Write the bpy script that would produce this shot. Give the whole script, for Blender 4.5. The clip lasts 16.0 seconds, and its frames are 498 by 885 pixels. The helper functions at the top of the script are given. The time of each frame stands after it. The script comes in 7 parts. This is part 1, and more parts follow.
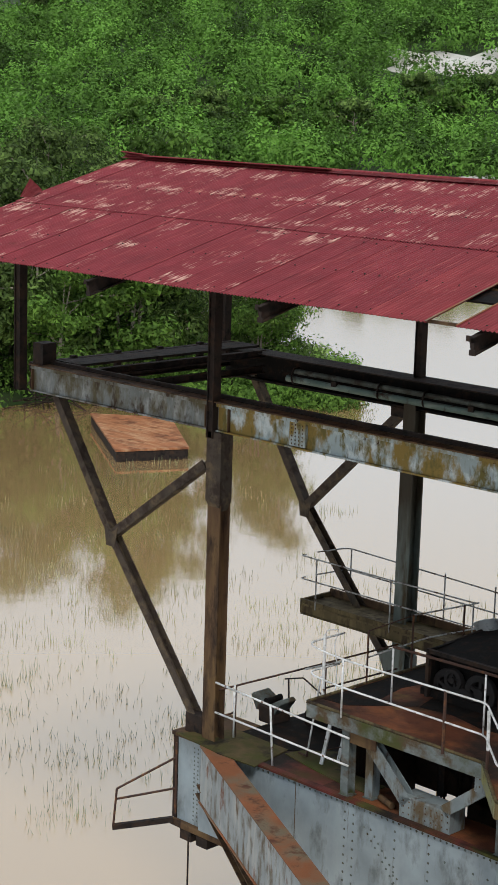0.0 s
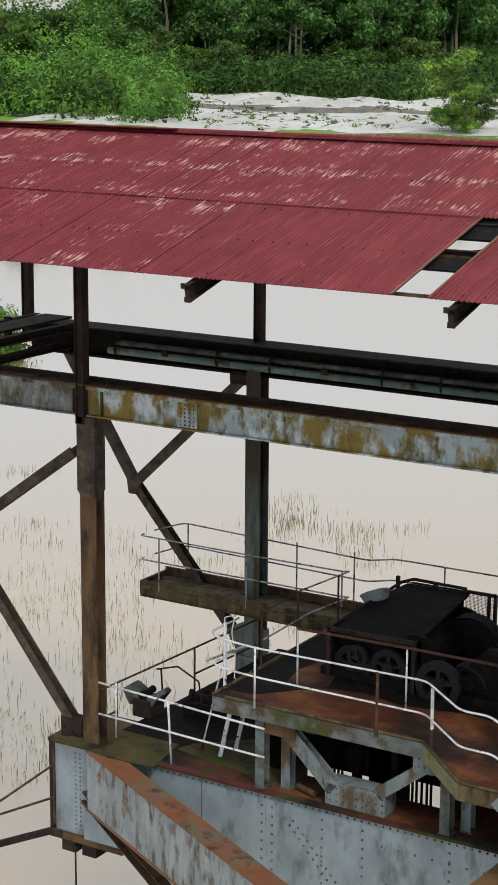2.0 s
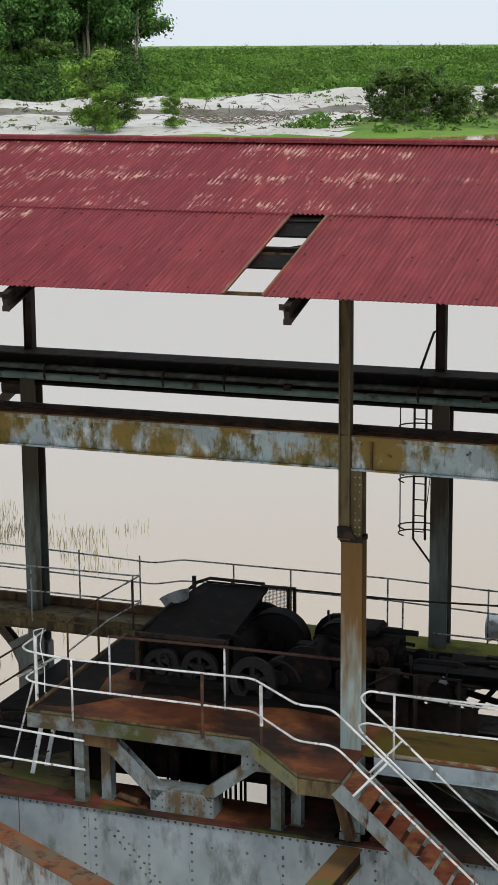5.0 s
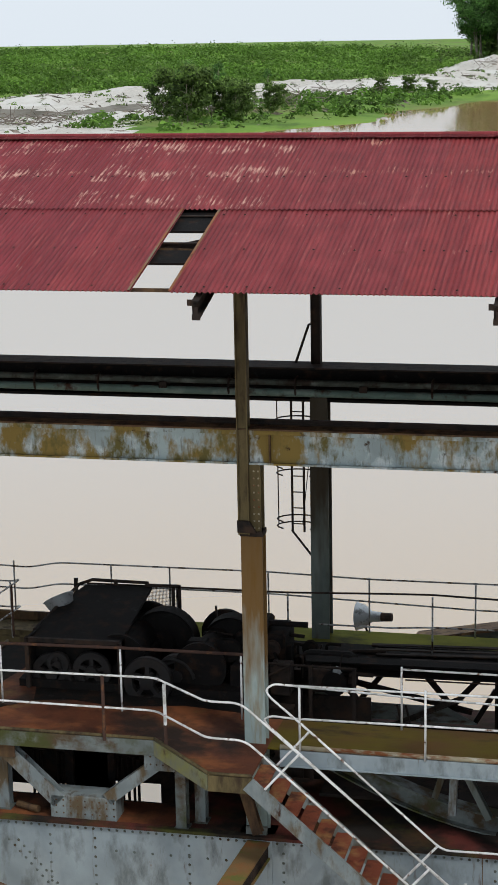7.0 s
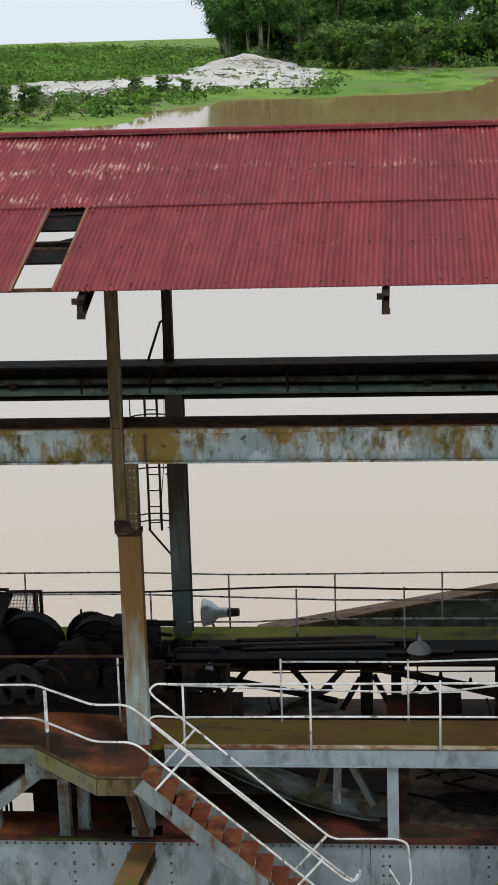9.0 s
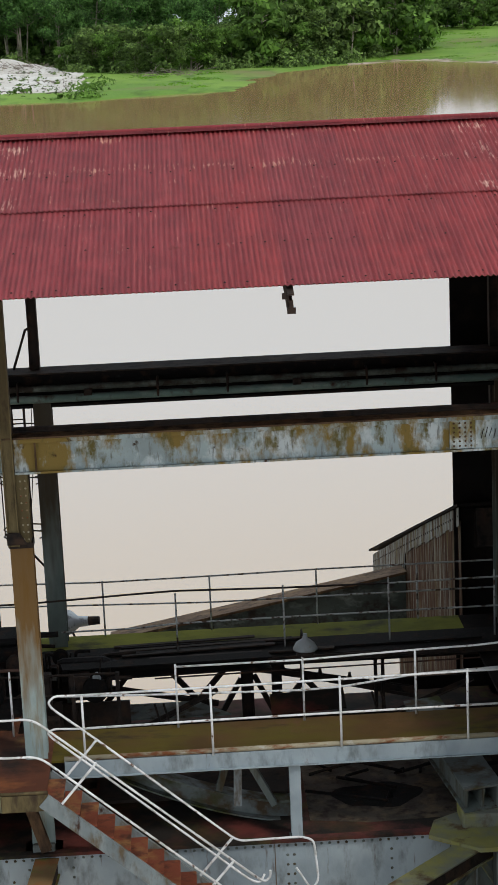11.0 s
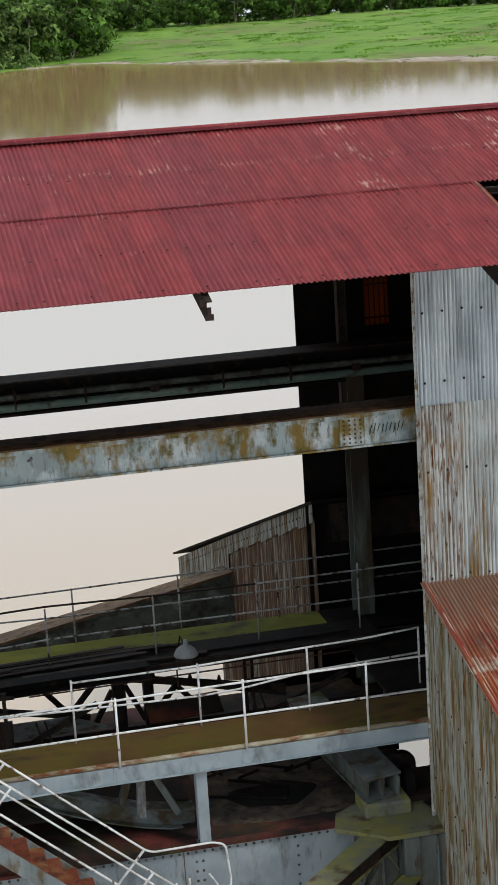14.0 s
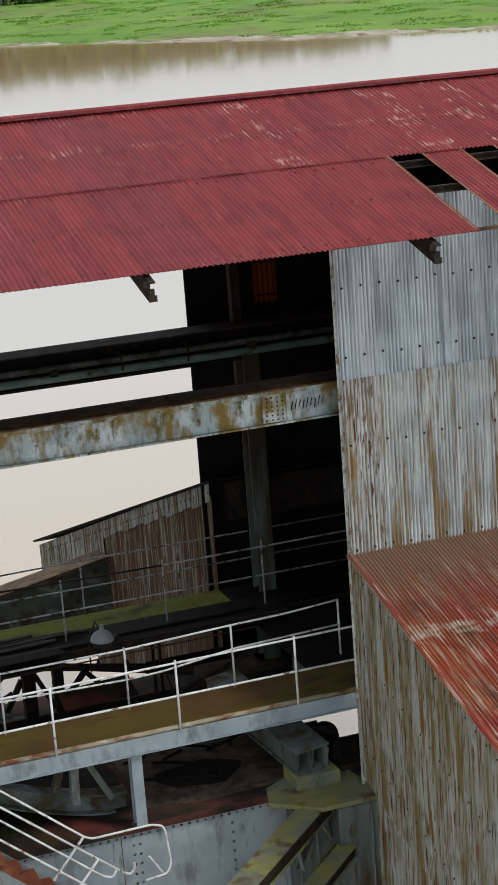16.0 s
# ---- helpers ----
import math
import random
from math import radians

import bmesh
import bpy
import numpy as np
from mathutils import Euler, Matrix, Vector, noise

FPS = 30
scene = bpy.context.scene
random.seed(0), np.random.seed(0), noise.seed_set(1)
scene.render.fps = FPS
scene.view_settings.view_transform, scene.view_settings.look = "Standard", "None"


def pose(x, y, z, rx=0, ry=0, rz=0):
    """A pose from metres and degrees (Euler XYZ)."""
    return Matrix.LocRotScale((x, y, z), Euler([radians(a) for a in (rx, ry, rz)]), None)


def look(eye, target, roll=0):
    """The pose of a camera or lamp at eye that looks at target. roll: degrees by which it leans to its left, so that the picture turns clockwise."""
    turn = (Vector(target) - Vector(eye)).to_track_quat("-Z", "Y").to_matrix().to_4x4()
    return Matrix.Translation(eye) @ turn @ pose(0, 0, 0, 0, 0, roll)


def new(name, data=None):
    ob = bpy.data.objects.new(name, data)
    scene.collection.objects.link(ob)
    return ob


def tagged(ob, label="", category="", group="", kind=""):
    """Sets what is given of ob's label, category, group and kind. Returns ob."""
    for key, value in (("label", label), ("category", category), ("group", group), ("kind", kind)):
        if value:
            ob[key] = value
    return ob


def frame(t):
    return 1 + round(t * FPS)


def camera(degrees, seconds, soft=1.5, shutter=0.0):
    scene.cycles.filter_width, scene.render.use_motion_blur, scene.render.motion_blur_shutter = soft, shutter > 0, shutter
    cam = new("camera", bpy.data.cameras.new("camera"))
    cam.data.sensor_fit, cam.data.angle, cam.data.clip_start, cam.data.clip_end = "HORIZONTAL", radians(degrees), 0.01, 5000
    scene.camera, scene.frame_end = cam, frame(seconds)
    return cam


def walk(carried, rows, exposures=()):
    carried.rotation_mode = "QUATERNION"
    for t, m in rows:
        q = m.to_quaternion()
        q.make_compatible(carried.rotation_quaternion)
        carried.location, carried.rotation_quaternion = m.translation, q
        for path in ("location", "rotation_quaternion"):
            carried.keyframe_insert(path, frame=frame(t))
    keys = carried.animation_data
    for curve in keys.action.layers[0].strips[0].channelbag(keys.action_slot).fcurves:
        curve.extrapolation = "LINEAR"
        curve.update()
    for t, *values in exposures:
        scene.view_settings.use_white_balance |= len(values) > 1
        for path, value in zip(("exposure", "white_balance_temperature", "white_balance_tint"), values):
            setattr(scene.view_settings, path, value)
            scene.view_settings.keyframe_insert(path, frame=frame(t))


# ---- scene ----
cam = camera(15.6, 16.0, 1.3)
PATH = [
    (0, (15.487, -22.606, 10.598), (14.1, -21.217, 10.215), 1.7),
    (0.2, (14.705, -22.642, 10.676), (13.333, -21.24, 10.286), 1.63),
    (0.3, (14.34, -22.699, 10.704), (12.9757, -21.2902, 10.31), 1.52),
    (0.5, (13.651, -22.876, 10.741), (12.31, -21.448, 10.339), 1.6),
    (0.7, (13.007, -23.115, 10.762), (11.7242, -21.6377, 10.3462), 1.67),
    (0.8, (12.697, -23.25, 10.769), (11.4484, -21.7456, 10.3458), 1.44),
    (1, (12.092, -23.534, 10.781), (10.91, -21.981, 10.344), 1.0),
    (1.2, (11.496, -23.816, 10.798), (10.3563, -22.2324, 10.359), 0.73),
    (1.3, (11.196, -23.949, 10.811), (10.0659, -22.3585, 10.3719), 0.68),
    (1.5, (10.585, -24.181, 10.852), (9.517, -22.549, 10.41), 0.6),
    (2, (10.152, -24.374, 10.847), (9.136, -22.708, 10.405), 0.4),
    (2.5, (9.748, -24.547, 10.841), (8.784, -22.851, 10.4), 0.4),
    (3, (9.339, -24.728, 10.854), (8.434, -23.0, 10.413), 0.2),
    (3.5, (8.952, -24.87, 10.854), (8.106, -23.112, 10.413), 0.0),
    (4, (8.569, -25.031, 10.844), (7.782, -23.246, 10.403), -0.1),
    (4.5, (8.165, -25.153, 10.838), (7.438, -23.342, 10.397), -0.3),
    (7, (6.161, -25.66, 10.786), (5.718, -23.762, 10.341), -1.1),
    (7.5, (5.747, -25.705, 10.769), (5.362, -23.794, 10.323), -1.3),
    (8, (5.337, -25.754, 10.752), (5.015, -23.831, 10.304), -1.4),
    (8.5, (4.916, -25.777, 10.74), (4.662, -23.844, 10.291), -1.6),
    (9, (4.501, -25.821, 10.742), (4.315, -23.881, 10.291), -1.8),
    (9.5, (4.079, -25.838, 10.752), (3.959, -23.894, 10.299), -2.0),
    (10, (3.642, -25.826, 10.757), (3.587, -23.879, 10.303), -2.2),
    (12.5, (1.338, -25.62, 10.875), (1.567, -23.688, 10.411), -3.1),
    (13, (0.848, -25.551, 10.92), (1.133, -23.628, 10.453), -3.3),
    (13.5, (0.345, -25.477, 10.956), (0.686, -23.563, 10.488), -3.5),
    (14, (-0.164, -25.374, 10.985), (0.234, -23.472, 10.514), -3.6),
    (14.5, (-0.677, -25.285, 11.031), (-0.221, -23.396, 10.556), -3.8),
    (15, (-1.2, -25.163, 11.049), (-0.686, -23.292, 10.565), -4.0),
    (15.5, (-1.729, -25.019, 11.082), (-1.159, -23.168, 10.584), -4.1),
    (16, (-2.23, -24.838, 11.097), (-1.603, -23.007, 10.591), -4.3),
]
walk(cam, [(t, look(eye, target, roll)) for t, eye, target, roll in PATH], [(0, 0.30), (3.5, 0.27), (10, 0.29), (12.5, 0.37), (16, 0.40)])

# ---- world, sun, exposure ----
WATER = -7.5
world = bpy.data.worlds.new("overcast_sky")
scene.world = world
world.use_nodes = True
wn, wl = world.node_tree.nodes, world.node_tree.links
sky = wn.new("ShaderNodeTexSky")
sky.sky_type = "NISHITA"
sky.sun_disc = False
sky.sun_elevation = radians(48)
sky.sun_rotation = radians(133)
sky.dust_density = 4.0
sky.air_density = 1.0
sky_grey = wn.new("ShaderNodeHueSaturation")
sky_grey.inputs["Saturation"].default_value = 0.22
wl.new(sky.outputs["Color"], sky_grey.inputs["Color"])
# a closed cloud deck: the clear sky shows through it only weakly
cloud = wn.new("ShaderNodeMix")
cloud.data_type = "RGBA"
cloud.inputs[0].default_value = 0.9
cloud.inputs[7].default_value = (5.45, 5.97, 6.5, 1)
wl.new(sky_grey.outputs["Color"], cloud.inputs[6])
wl.new(cloud.outputs[2], wn["Background"].inputs["Color"])
wn["Background"].inputs["Strength"].default_value = 0.125
sun = new("sun", bpy.data.lights.new("sun", "SUN"))
sun.data.energy, sun.data.angle, sun.data.color = 1.3, radians(11), (1.0, 0.95, 0.88)
sun.matrix_world = look((26, -24, 40), (0, 0, 0))


# ---- materials ----
def material(name, base, rough=0.7, metal=0.0, layers=(), bump=0.0, bump_scale=40.0, vary=0.0, island=0.0, band=None, spec=0.2, placed=False, groove=None, wear=None, fade=None):
    """Paint or bare surface. layers: (colour, noise scale xyz, threshold, softness, roughness) laid over the base in turn."""
    m = bpy.data.materials.new(name)
    m.use_nodes = True
    n, l = m.node_tree.nodes, m.node_tree.links
    bsdf = n["Principled BSDF"]
    bsdf.inputs["Metallic"].default_value = metal
    bsdf.inputs["Specular IOR Level"].default_value = spec
    coord = n.new("ShaderNodeTexCoord")
    where = coord.outputs["Object"]
    info = n.new("ShaderNodeObjectInfo")
    shift = n.new("ShaderNodeVectorMath")
    shift.operation = "ADD"
    spread = n.new("ShaderNodeVectorMath")
    spread.operation = "SCALE"
    spread.inputs[0].default_value = (3.7, 5.3, 2.9)
    l.new(info.outputs["Random"], spread.inputs["Scale"])
    l.new(where, shift.inputs[0])
    l.new(spread.outputs[0], shift.inputs[1])
    where = n.new("ShaderNodeNewGeometry").outputs["Position"] if placed else shift.outputs[0]
    colour = n.new("ShaderNodeRGB")
    colour.outputs[0].default_value = (*base, 1)
    socket = colour.outputs[0]
    # broad tone shifts in the base itself
    tone = n.new("ShaderNodeTexNoise")
    tone.inputs["Scale"].default_value = 1.7
    tone.inputs["Detail"].default_value = 6
    l.new(where, tone.inputs["Vector"])
    hsv = n.new("ShaderNodeHueSaturation")
    ramp = n.new("ShaderNodeMapRange")
    ramp.inputs["From Min"].default_value, ramp.inputs["From Max"].default_value = 0.3, 0.7
    ramp.inputs["To Min"].default_value, ramp.inputs["To Max"].default_value = 0.82, 1.18
    l.new(tone.outputs["Fac"], ramp.inputs["Value"])
    value = ramp.outputs["Result"]
    for amount, source in ((vary, info.outputs["Random"]), (island, None)):
        if amount:
            if source is None:
                source = n.new("ShaderNodeNewGeometry").outputs["Random Per Island"]
            r = n.new("ShaderNodeMapRange")
            r.inputs["To Min"].default_value, r.inputs["To Max"].default_value = 1 - amount, 1 + amount
            l.new(source, r.inputs["Value"])
            mul = n.new("ShaderNodeMath")
            mul.operation = "MULTIPLY"
            l.new(value, mul.inputs[0])
            l.new(r.outputs["Result"], mul.inputs[1])
            value = mul.outputs[0]
    l.new(value, hsv.inputs["Value"])
    l.new(socket, hsv.inputs["Color"])
    socket = hsv.outputs["Color"]
    rough_socket = None
    for col, scale, threshold, soft, layer_rough in layers:
        mapping = n.new("ShaderNodeMapping")
        mapping.inputs["Scale"].default_value = scale
        l.new(where, mapping.inputs["Vector"])
        tex = n.new("ShaderNodeTexNoise")
        tex.inputs["Scale"].default_value = 1.0
        tex.inputs["Detail"].default_value = 8
        tex.inputs["Roughness"].default_value = 0.62
        l.new(mapping.outputs["Vector"], tex.inputs["Vector"])
        step = n.new("ShaderNodeMapRange")
        step.inputs["From Min"].default_value = threshold - soft
        step.inputs["From Max"].default_value = threshold + soft
        l.new(tex.outputs["Fac"], step.inputs["Value"])
        mix = n.new("ShaderNodeMix")
        mix.data_type = "RGBA"
        mix.inputs[7].default_value = (*col, 1)
        l.new(step.outputs["Result"], mix.inputs[0])
        l.new(socket, mix.inputs[6])
        socket = mix.outputs[2]
        mr = n.new("ShaderNodeMix")
        mr.inputs[2].default_value = rough
        mr.inputs[3].default_value = layer_rough
        if rough_socket is not None:
            l.new(rough_socket, mr.inputs[2])
        l.new(step.outputs["Result"], mr.inputs[0])
        rough_socket = mr.outputs[0]
    if band:
        # scuffs along one fixing line of the sheet: colour, distance up the sheet, half width
        col, at, half = band
        split = n.new("ShaderNodeSeparateXYZ")
        l.new(coord.outputs["Object"], split.inputs[0])
        off = n.new("ShaderNodeMath")
        off.operation = "SUBTRACT"
        off.inputs[1].default_value = at
        l.new(split.outputs["Y"], off.inputs[0])
        size = n.new("ShaderNodeMath")
        size.operation = "ABSOLUTE"
        l.new(off.outputs[0], size.inputs[0])
        near = n.new("ShaderNodeMapRange")
        near.inputs["From Min"].default_value, near.inputs["From Max"].default_value = half, 0.0
        l.new(size.outputs[0], near.inputs["Value"])
        mapping = n.new("ShaderNodeMapping")
        mapping.inputs["Scale"].default_value = (3.5, 5, 5)
        l.new(where, mapping.inputs["Vector"])
        tex = n.new("ShaderNodeTexNoise")
        tex.inputs["Scale"].default_value = 1.0
        tex.inputs["Detail"].default_value = 6
        l.new(mapping.outputs["Vector"], tex.inputs["Vector"])
        add = n.new("ShaderNodeMath")
        l.new(near.outputs["Result"], add.inputs[0])
        l.new(tex.outputs["Fac"], add.inputs[1])
        step = n.new("ShaderNodeMapRange")
        step.inputs["From Min"].default_value, step.inputs["From Max"].default_value = 1.36, 1.56
        l.new(add.outputs[0], step.inputs["Value"])
        mix = n.new("ShaderNodeMix")
        mix.data_type = "RGBA"
        mix.inputs[7].default_value = (*col, 1)
        l.new(step.outputs["Result"], mix.inputs[0])
        l.new(socket, mix.inputs[6])
        socket = mix.outputs[2]
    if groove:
        # dirt and painted shade in the troughs of a corrugated sheet: colour, most
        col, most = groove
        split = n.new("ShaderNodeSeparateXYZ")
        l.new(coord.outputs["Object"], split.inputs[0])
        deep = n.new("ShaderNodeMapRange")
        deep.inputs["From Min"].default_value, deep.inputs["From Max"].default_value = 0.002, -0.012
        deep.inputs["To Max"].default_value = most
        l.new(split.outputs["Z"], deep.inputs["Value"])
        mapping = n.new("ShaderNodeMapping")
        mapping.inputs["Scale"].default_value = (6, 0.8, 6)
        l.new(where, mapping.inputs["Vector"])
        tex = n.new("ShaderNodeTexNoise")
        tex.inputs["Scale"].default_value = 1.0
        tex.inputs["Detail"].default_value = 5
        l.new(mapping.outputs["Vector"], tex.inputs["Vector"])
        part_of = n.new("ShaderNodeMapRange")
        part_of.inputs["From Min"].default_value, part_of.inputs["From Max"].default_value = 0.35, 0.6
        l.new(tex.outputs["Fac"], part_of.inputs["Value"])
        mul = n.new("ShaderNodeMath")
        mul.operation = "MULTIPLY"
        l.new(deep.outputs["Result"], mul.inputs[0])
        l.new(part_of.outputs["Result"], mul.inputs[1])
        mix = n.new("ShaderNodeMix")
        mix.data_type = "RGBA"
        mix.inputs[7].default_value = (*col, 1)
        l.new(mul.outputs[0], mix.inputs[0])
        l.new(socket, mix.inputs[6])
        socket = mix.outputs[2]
    if wear:
        # paint rubbed off the crests in dashes along the sheet, mostly near its fixing lines: colour, lines, how much
        col, lines, amount = wear
        split = n.new("ShaderNodeSeparateXYZ")
        l.new(coord.outputs["Object"], split.inputs[0])
        total = None
        for scale, weight in (((36, 3.4, 3.4), 1.0), ((2.3, 3.6, 3.6), 0.8)):
            mapping = n.new("ShaderNodeMapping")
            mapping.inputs["Scale"].default_value = scale
            l.new(where, mapping.inputs["Vector"])
            tex = n.new("ShaderNodeTexNoise")
            tex.inputs["Scale"].default_value = 1.0
            tex.inputs["Detail"].default_value = 5
            l.new(mapping.outputs["Vector"], tex.inputs["Vector"])
            mul = n.new("ShaderNodeMath")
            mul.operation = "MULTIPLY_ADD"
            mul.inputs[1].default_value = weight
            mul.inputs[2].default_value = amount
            l.new(tex.outputs["Fac"], mul.inputs[0])
            if total is not None:
                l.new(total, mul.inputs[2])
            total = mul.outputs[0]
        for at, half, gain in lines:
            off = n.new("ShaderNodeMath")
            off.operation = "SUBTRACT"
            off.inputs[1].default_value = at
            l.new(split.outputs["Y"], off.inputs[0])
            size = n.new("ShaderNodeMath")
            size.operation = "ABSOLUTE"
            l.new(off.outputs[0], size.inputs[0])
            near = n.new("ShaderNodeMapRange")
            near.inputs["From Min"].default_value, near.inputs["From Max"].default_value = half, 0.0
            near.inputs["To Max"].default_value = gain
            l.new(size.outputs[0], near.inputs["Value"])
            add = n.new("ShaderNodeMath")
            l.new(total, add.inputs[0])
            l.new(near.outputs["Result"], add.inputs[1])
            total = add.outputs[0]
        crest = n.new("ShaderNodeMapRange")
        crest.inputs["From Min"].default_value, crest.inputs["From Max"].default_value = -0.012, 0.012
        crest.inputs["To Min"].default_value, crest.inputs["To Max"].default_value = -0.06, 0.05
        l.new(split.outputs["Z"], crest.inputs["Value"])
        add = n.new("ShaderNodeMath")
        l.new(total, add.inputs[0])
        l.new(crest.outputs["Result"], add.inputs[1])
        step = n.new("ShaderNodeMapRange")
        step.inputs["From Min"].default_value, step.inputs["From Max"].default_value = 1.15, 1.37
        l.new(add.outputs[0], step.inputs["Value"])
        mix = n.new("ShaderNodeMix")
        mix.data_type = "RGBA"
        mix.inputs[7].default_value = (*col, 1)
        l.new(step.outputs["Result"], mix.inputs[0])
        l.new(socket, mix.inputs[6])
        socket = mix.outputs[2]
    if fade:
        # one end of the part turned to another colour: colour, where it starts and is full, along the sheet
        col, y0, y1, axis, grain = fade
        split = n.new("ShaderNodeSeparateXYZ")
        l.new(coord.outputs["Object"], split.inputs[0])
        mapping = n.new("ShaderNodeMapping")
        mapping.inputs["Scale"].default_value = grain
        l.new(where, mapping.inputs["Vector"])
        tex = n.new("ShaderNodeTexNoise")
        tex.inputs["Scale"].default_value = 1.0
        tex.inputs["Detail"].default_value = 5
        l.new(mapping.outputs["Vector"], tex.inputs["Vector"])
        mul = n.new("ShaderNodeMath")
        mul.operation = "MULTIPLY_ADD"
        mul.inputs[1].default_value = 3.2
        l.new(tex.outputs["Fac"], mul.inputs[0])
        l.new(split.outputs[axis], mul.inputs[2])
        step = n.new("ShaderNodeMapRange")
        step.inputs["From Min"].default_value, step.inputs["From Max"].default_value = y0 + 1.6, y1 + 1.6
        step.inputs["To Max"].default_value = 0.95
        l.new(mul.outputs[0], step.inputs["Value"])
        mix = n.new("ShaderNodeMix")
        mix.data_type = "RGBA"
        mix.inputs[7].default_value = (*col, 1)
        l.new(step.outputs["Result"], mix.inputs[0])
        l.new(socket, mix.inputs[6])
        socket = mix.outputs[2]
    l.new(socket, bsdf.inputs["Base Color"])
    if rough_socket is not None:
        l.new(rough_socket, bsdf.inputs["Roughness"])
    else:
        bsdf.inputs["Roughness"].default_value = rough
    if bump:
        grain = n.new("ShaderNodeTexNoise")
        grain.inputs["Scale"].default_value = bump_scale
        grain.inputs["Detail"].default_value = 5
        l.new(where, grain.inputs["Vector"])
        b = n.new("ShaderNodeBump")
        b.inputs["Strength"].default_value = bump
        b.inputs["Distance"].default_value = 0.02
        l.new(grain.outputs["Fac"], b.inputs["Height"])
        l.new(b.outputs["Normal"], bsdf.inputs["Normal"])
    return m


RUST, RUST_DARK, OCHRE = (0.16, 0.055, 0.02), (0.045, 0.022, 0.014), (0.24, 0.13, 0.035)
ROOF_LAYERS = (
    ((0.16, 0.018, 0.023), (7.0, 0.35, 0.6), 0.58, 0.12, 0.6),
    ((0.27, 0.055, 0.055), (26.0, 0.9, 1.6), 0.62, 0.07, 0.6),
    ((0.10, 0.030, 0.022), (1.6, 1.6, 1.6), 0.72, 0.05, 0.8))
# dark red for dirt and shade painted into the roof troughs
ROOF_TROUGH_SHADE_DIRT = ((0.085, 0.011, 0.015), 0.7)


def roof_paint(name, red, col, lines, amount):
    return material(name, red, 0.6, 0.0, ROOF_LAYERS, 0.15, 60, vary=0.06, placed=True, groove=ROOF_TROUGH_SHADE_DIRT, wear=(col, lines, amount))


# three reds for the sheets: maroon at the left, middling, brightest at the right
M_ROOF_LOW, M_ROOF_HIGH, M_ROOF_WORN = [], [], []
for redness, red in (("darker", (0.180, 0.026, 0.034)), ("medium", (0.200, 0.030, 0.035)), ("brighter", (0.228, 0.031, 0.033))):
    M_ROOF_LOW.append(roof_paint(redness + "_red_roof_paint", red, (0.42, 0.19, 0.15), ((2.95, 0.5, 0.05), (1.4, 0.3, 0.05)), 0.0))
    M_ROOF_HIGH.append(roof_paint(redness + "_red_roof_paint_scuffed", red, (0.47, 0.25, 0.18), ((1.55, 0.25, 0.24), (3.0, 0.5, 0.14), (0.3, 0.5, 0.08)), -0.01))
    M_ROOF_WORN.append(roof_paint(redness + "_red_roof_paint_worn", red, (0.52, 0.31, 0.25), ((1.5, 0.4, 0.19), (2.7, 0.45, 0.19), (0.3, 0.4, 0.14)), 0.085))
M_ROOF = M_ROOF_LOW[1]
M_HULL = material("grey_blue_plate_paint", (0.245, 0.30, 0.335), 0.5, 0.1, (
    ((0.32, 0.375, 0.405), (1.6, 1.6, 0.7), 0.57, 0.13, 0.5),
    ((0.14, 0.165, 0.175), (3.2, 3.2, 1.3), 0.60, 0.08, 0.6),
    ((0.10, 0.075, 0.06), (9.0, 9.0, 1.1), 0.69, 0.05, 0.8),
    (RUST, (2.2, 2.2, 1.0), 0.72, 0.04, 0.85)), 0.12, 30)
M_GIRDER = material("flaking_pale_blue_paint", (0.27, 0.335, 0.35), 0.6, 0.05, (
    ((0.44, 0.50, 0.52), (3.2, 3.2, 2.6), 0.56, 0.06, 0.5),
    ((0.15, 0.165, 0.155), (14.0, 14.0, 2.6), 0.61, 0.06, 0.7),
    ((0.19, 0.135, 0.038), (2.1, 2.1, 1.2), 0.51, 0.05, 0.8),
    ((0.11, 0.095, 0.03), (4.5, 4.5, 2.2), 0.58, 0.06, 0.85),
    ((0.05, 0.028, 0.015), (5.0, 5.0, 5.0), 0.665, 0.04, 0.9)), 0.2, 40)
M_ENDGIRDER = material("grimy_grey_girder_paint", (0.15, 0.165, 0.165), 0.65, 0.05, (
    ((0.27, 0.29, 0.29), (3.0, 3.0, 1.0), 0.58, 0.06, 0.6),
    ((0.085, 0.075, 0.045), (3.0, 3.0, 1.6), 0.52, 0.09, 0.8),
    ((0.045, 0.03, 0.02), (5, 5, 2.5), 0.60, 0.06, 0.9)), 0.2, 40)
M_BEAM = material("stained_grey_beam_paint", (0.24, 0.275, 0.29), 0.6, 0.05, (
    ((0.32, 0.34, 0.34), (3.0, 3.0, 0.8), 0.56, 0.07, 0.5),
    ((0.11, 0.085, 0.055), (4.0, 4.0, 1.6), 0.57, 0.07, 0.8),
    ((0.15, 0.055, 0.025), (2.5, 2.5, 1.5), 0.63, 0.05, 0.85)), 0.2, 40)
# stained paint, its base dimmed for steel that stands in shade
M_DIM_DIRTY = material("grimy_shade_dimmed_paint", (0.095, 0.115, 0.11), 0.6, 0.05, (
    ((0.15, 0.17, 0.16), (2, 2, 0.6), 0.57, 0.1, 0.5),
    ((0.06, 0.045, 0.025), (3, 3, 0.6), 0.56, 0.07, 0.8),
    (RUST_DARK, (6, 6, 1.2), 0.66, 0.04, 0.85)), 0.12, 40)
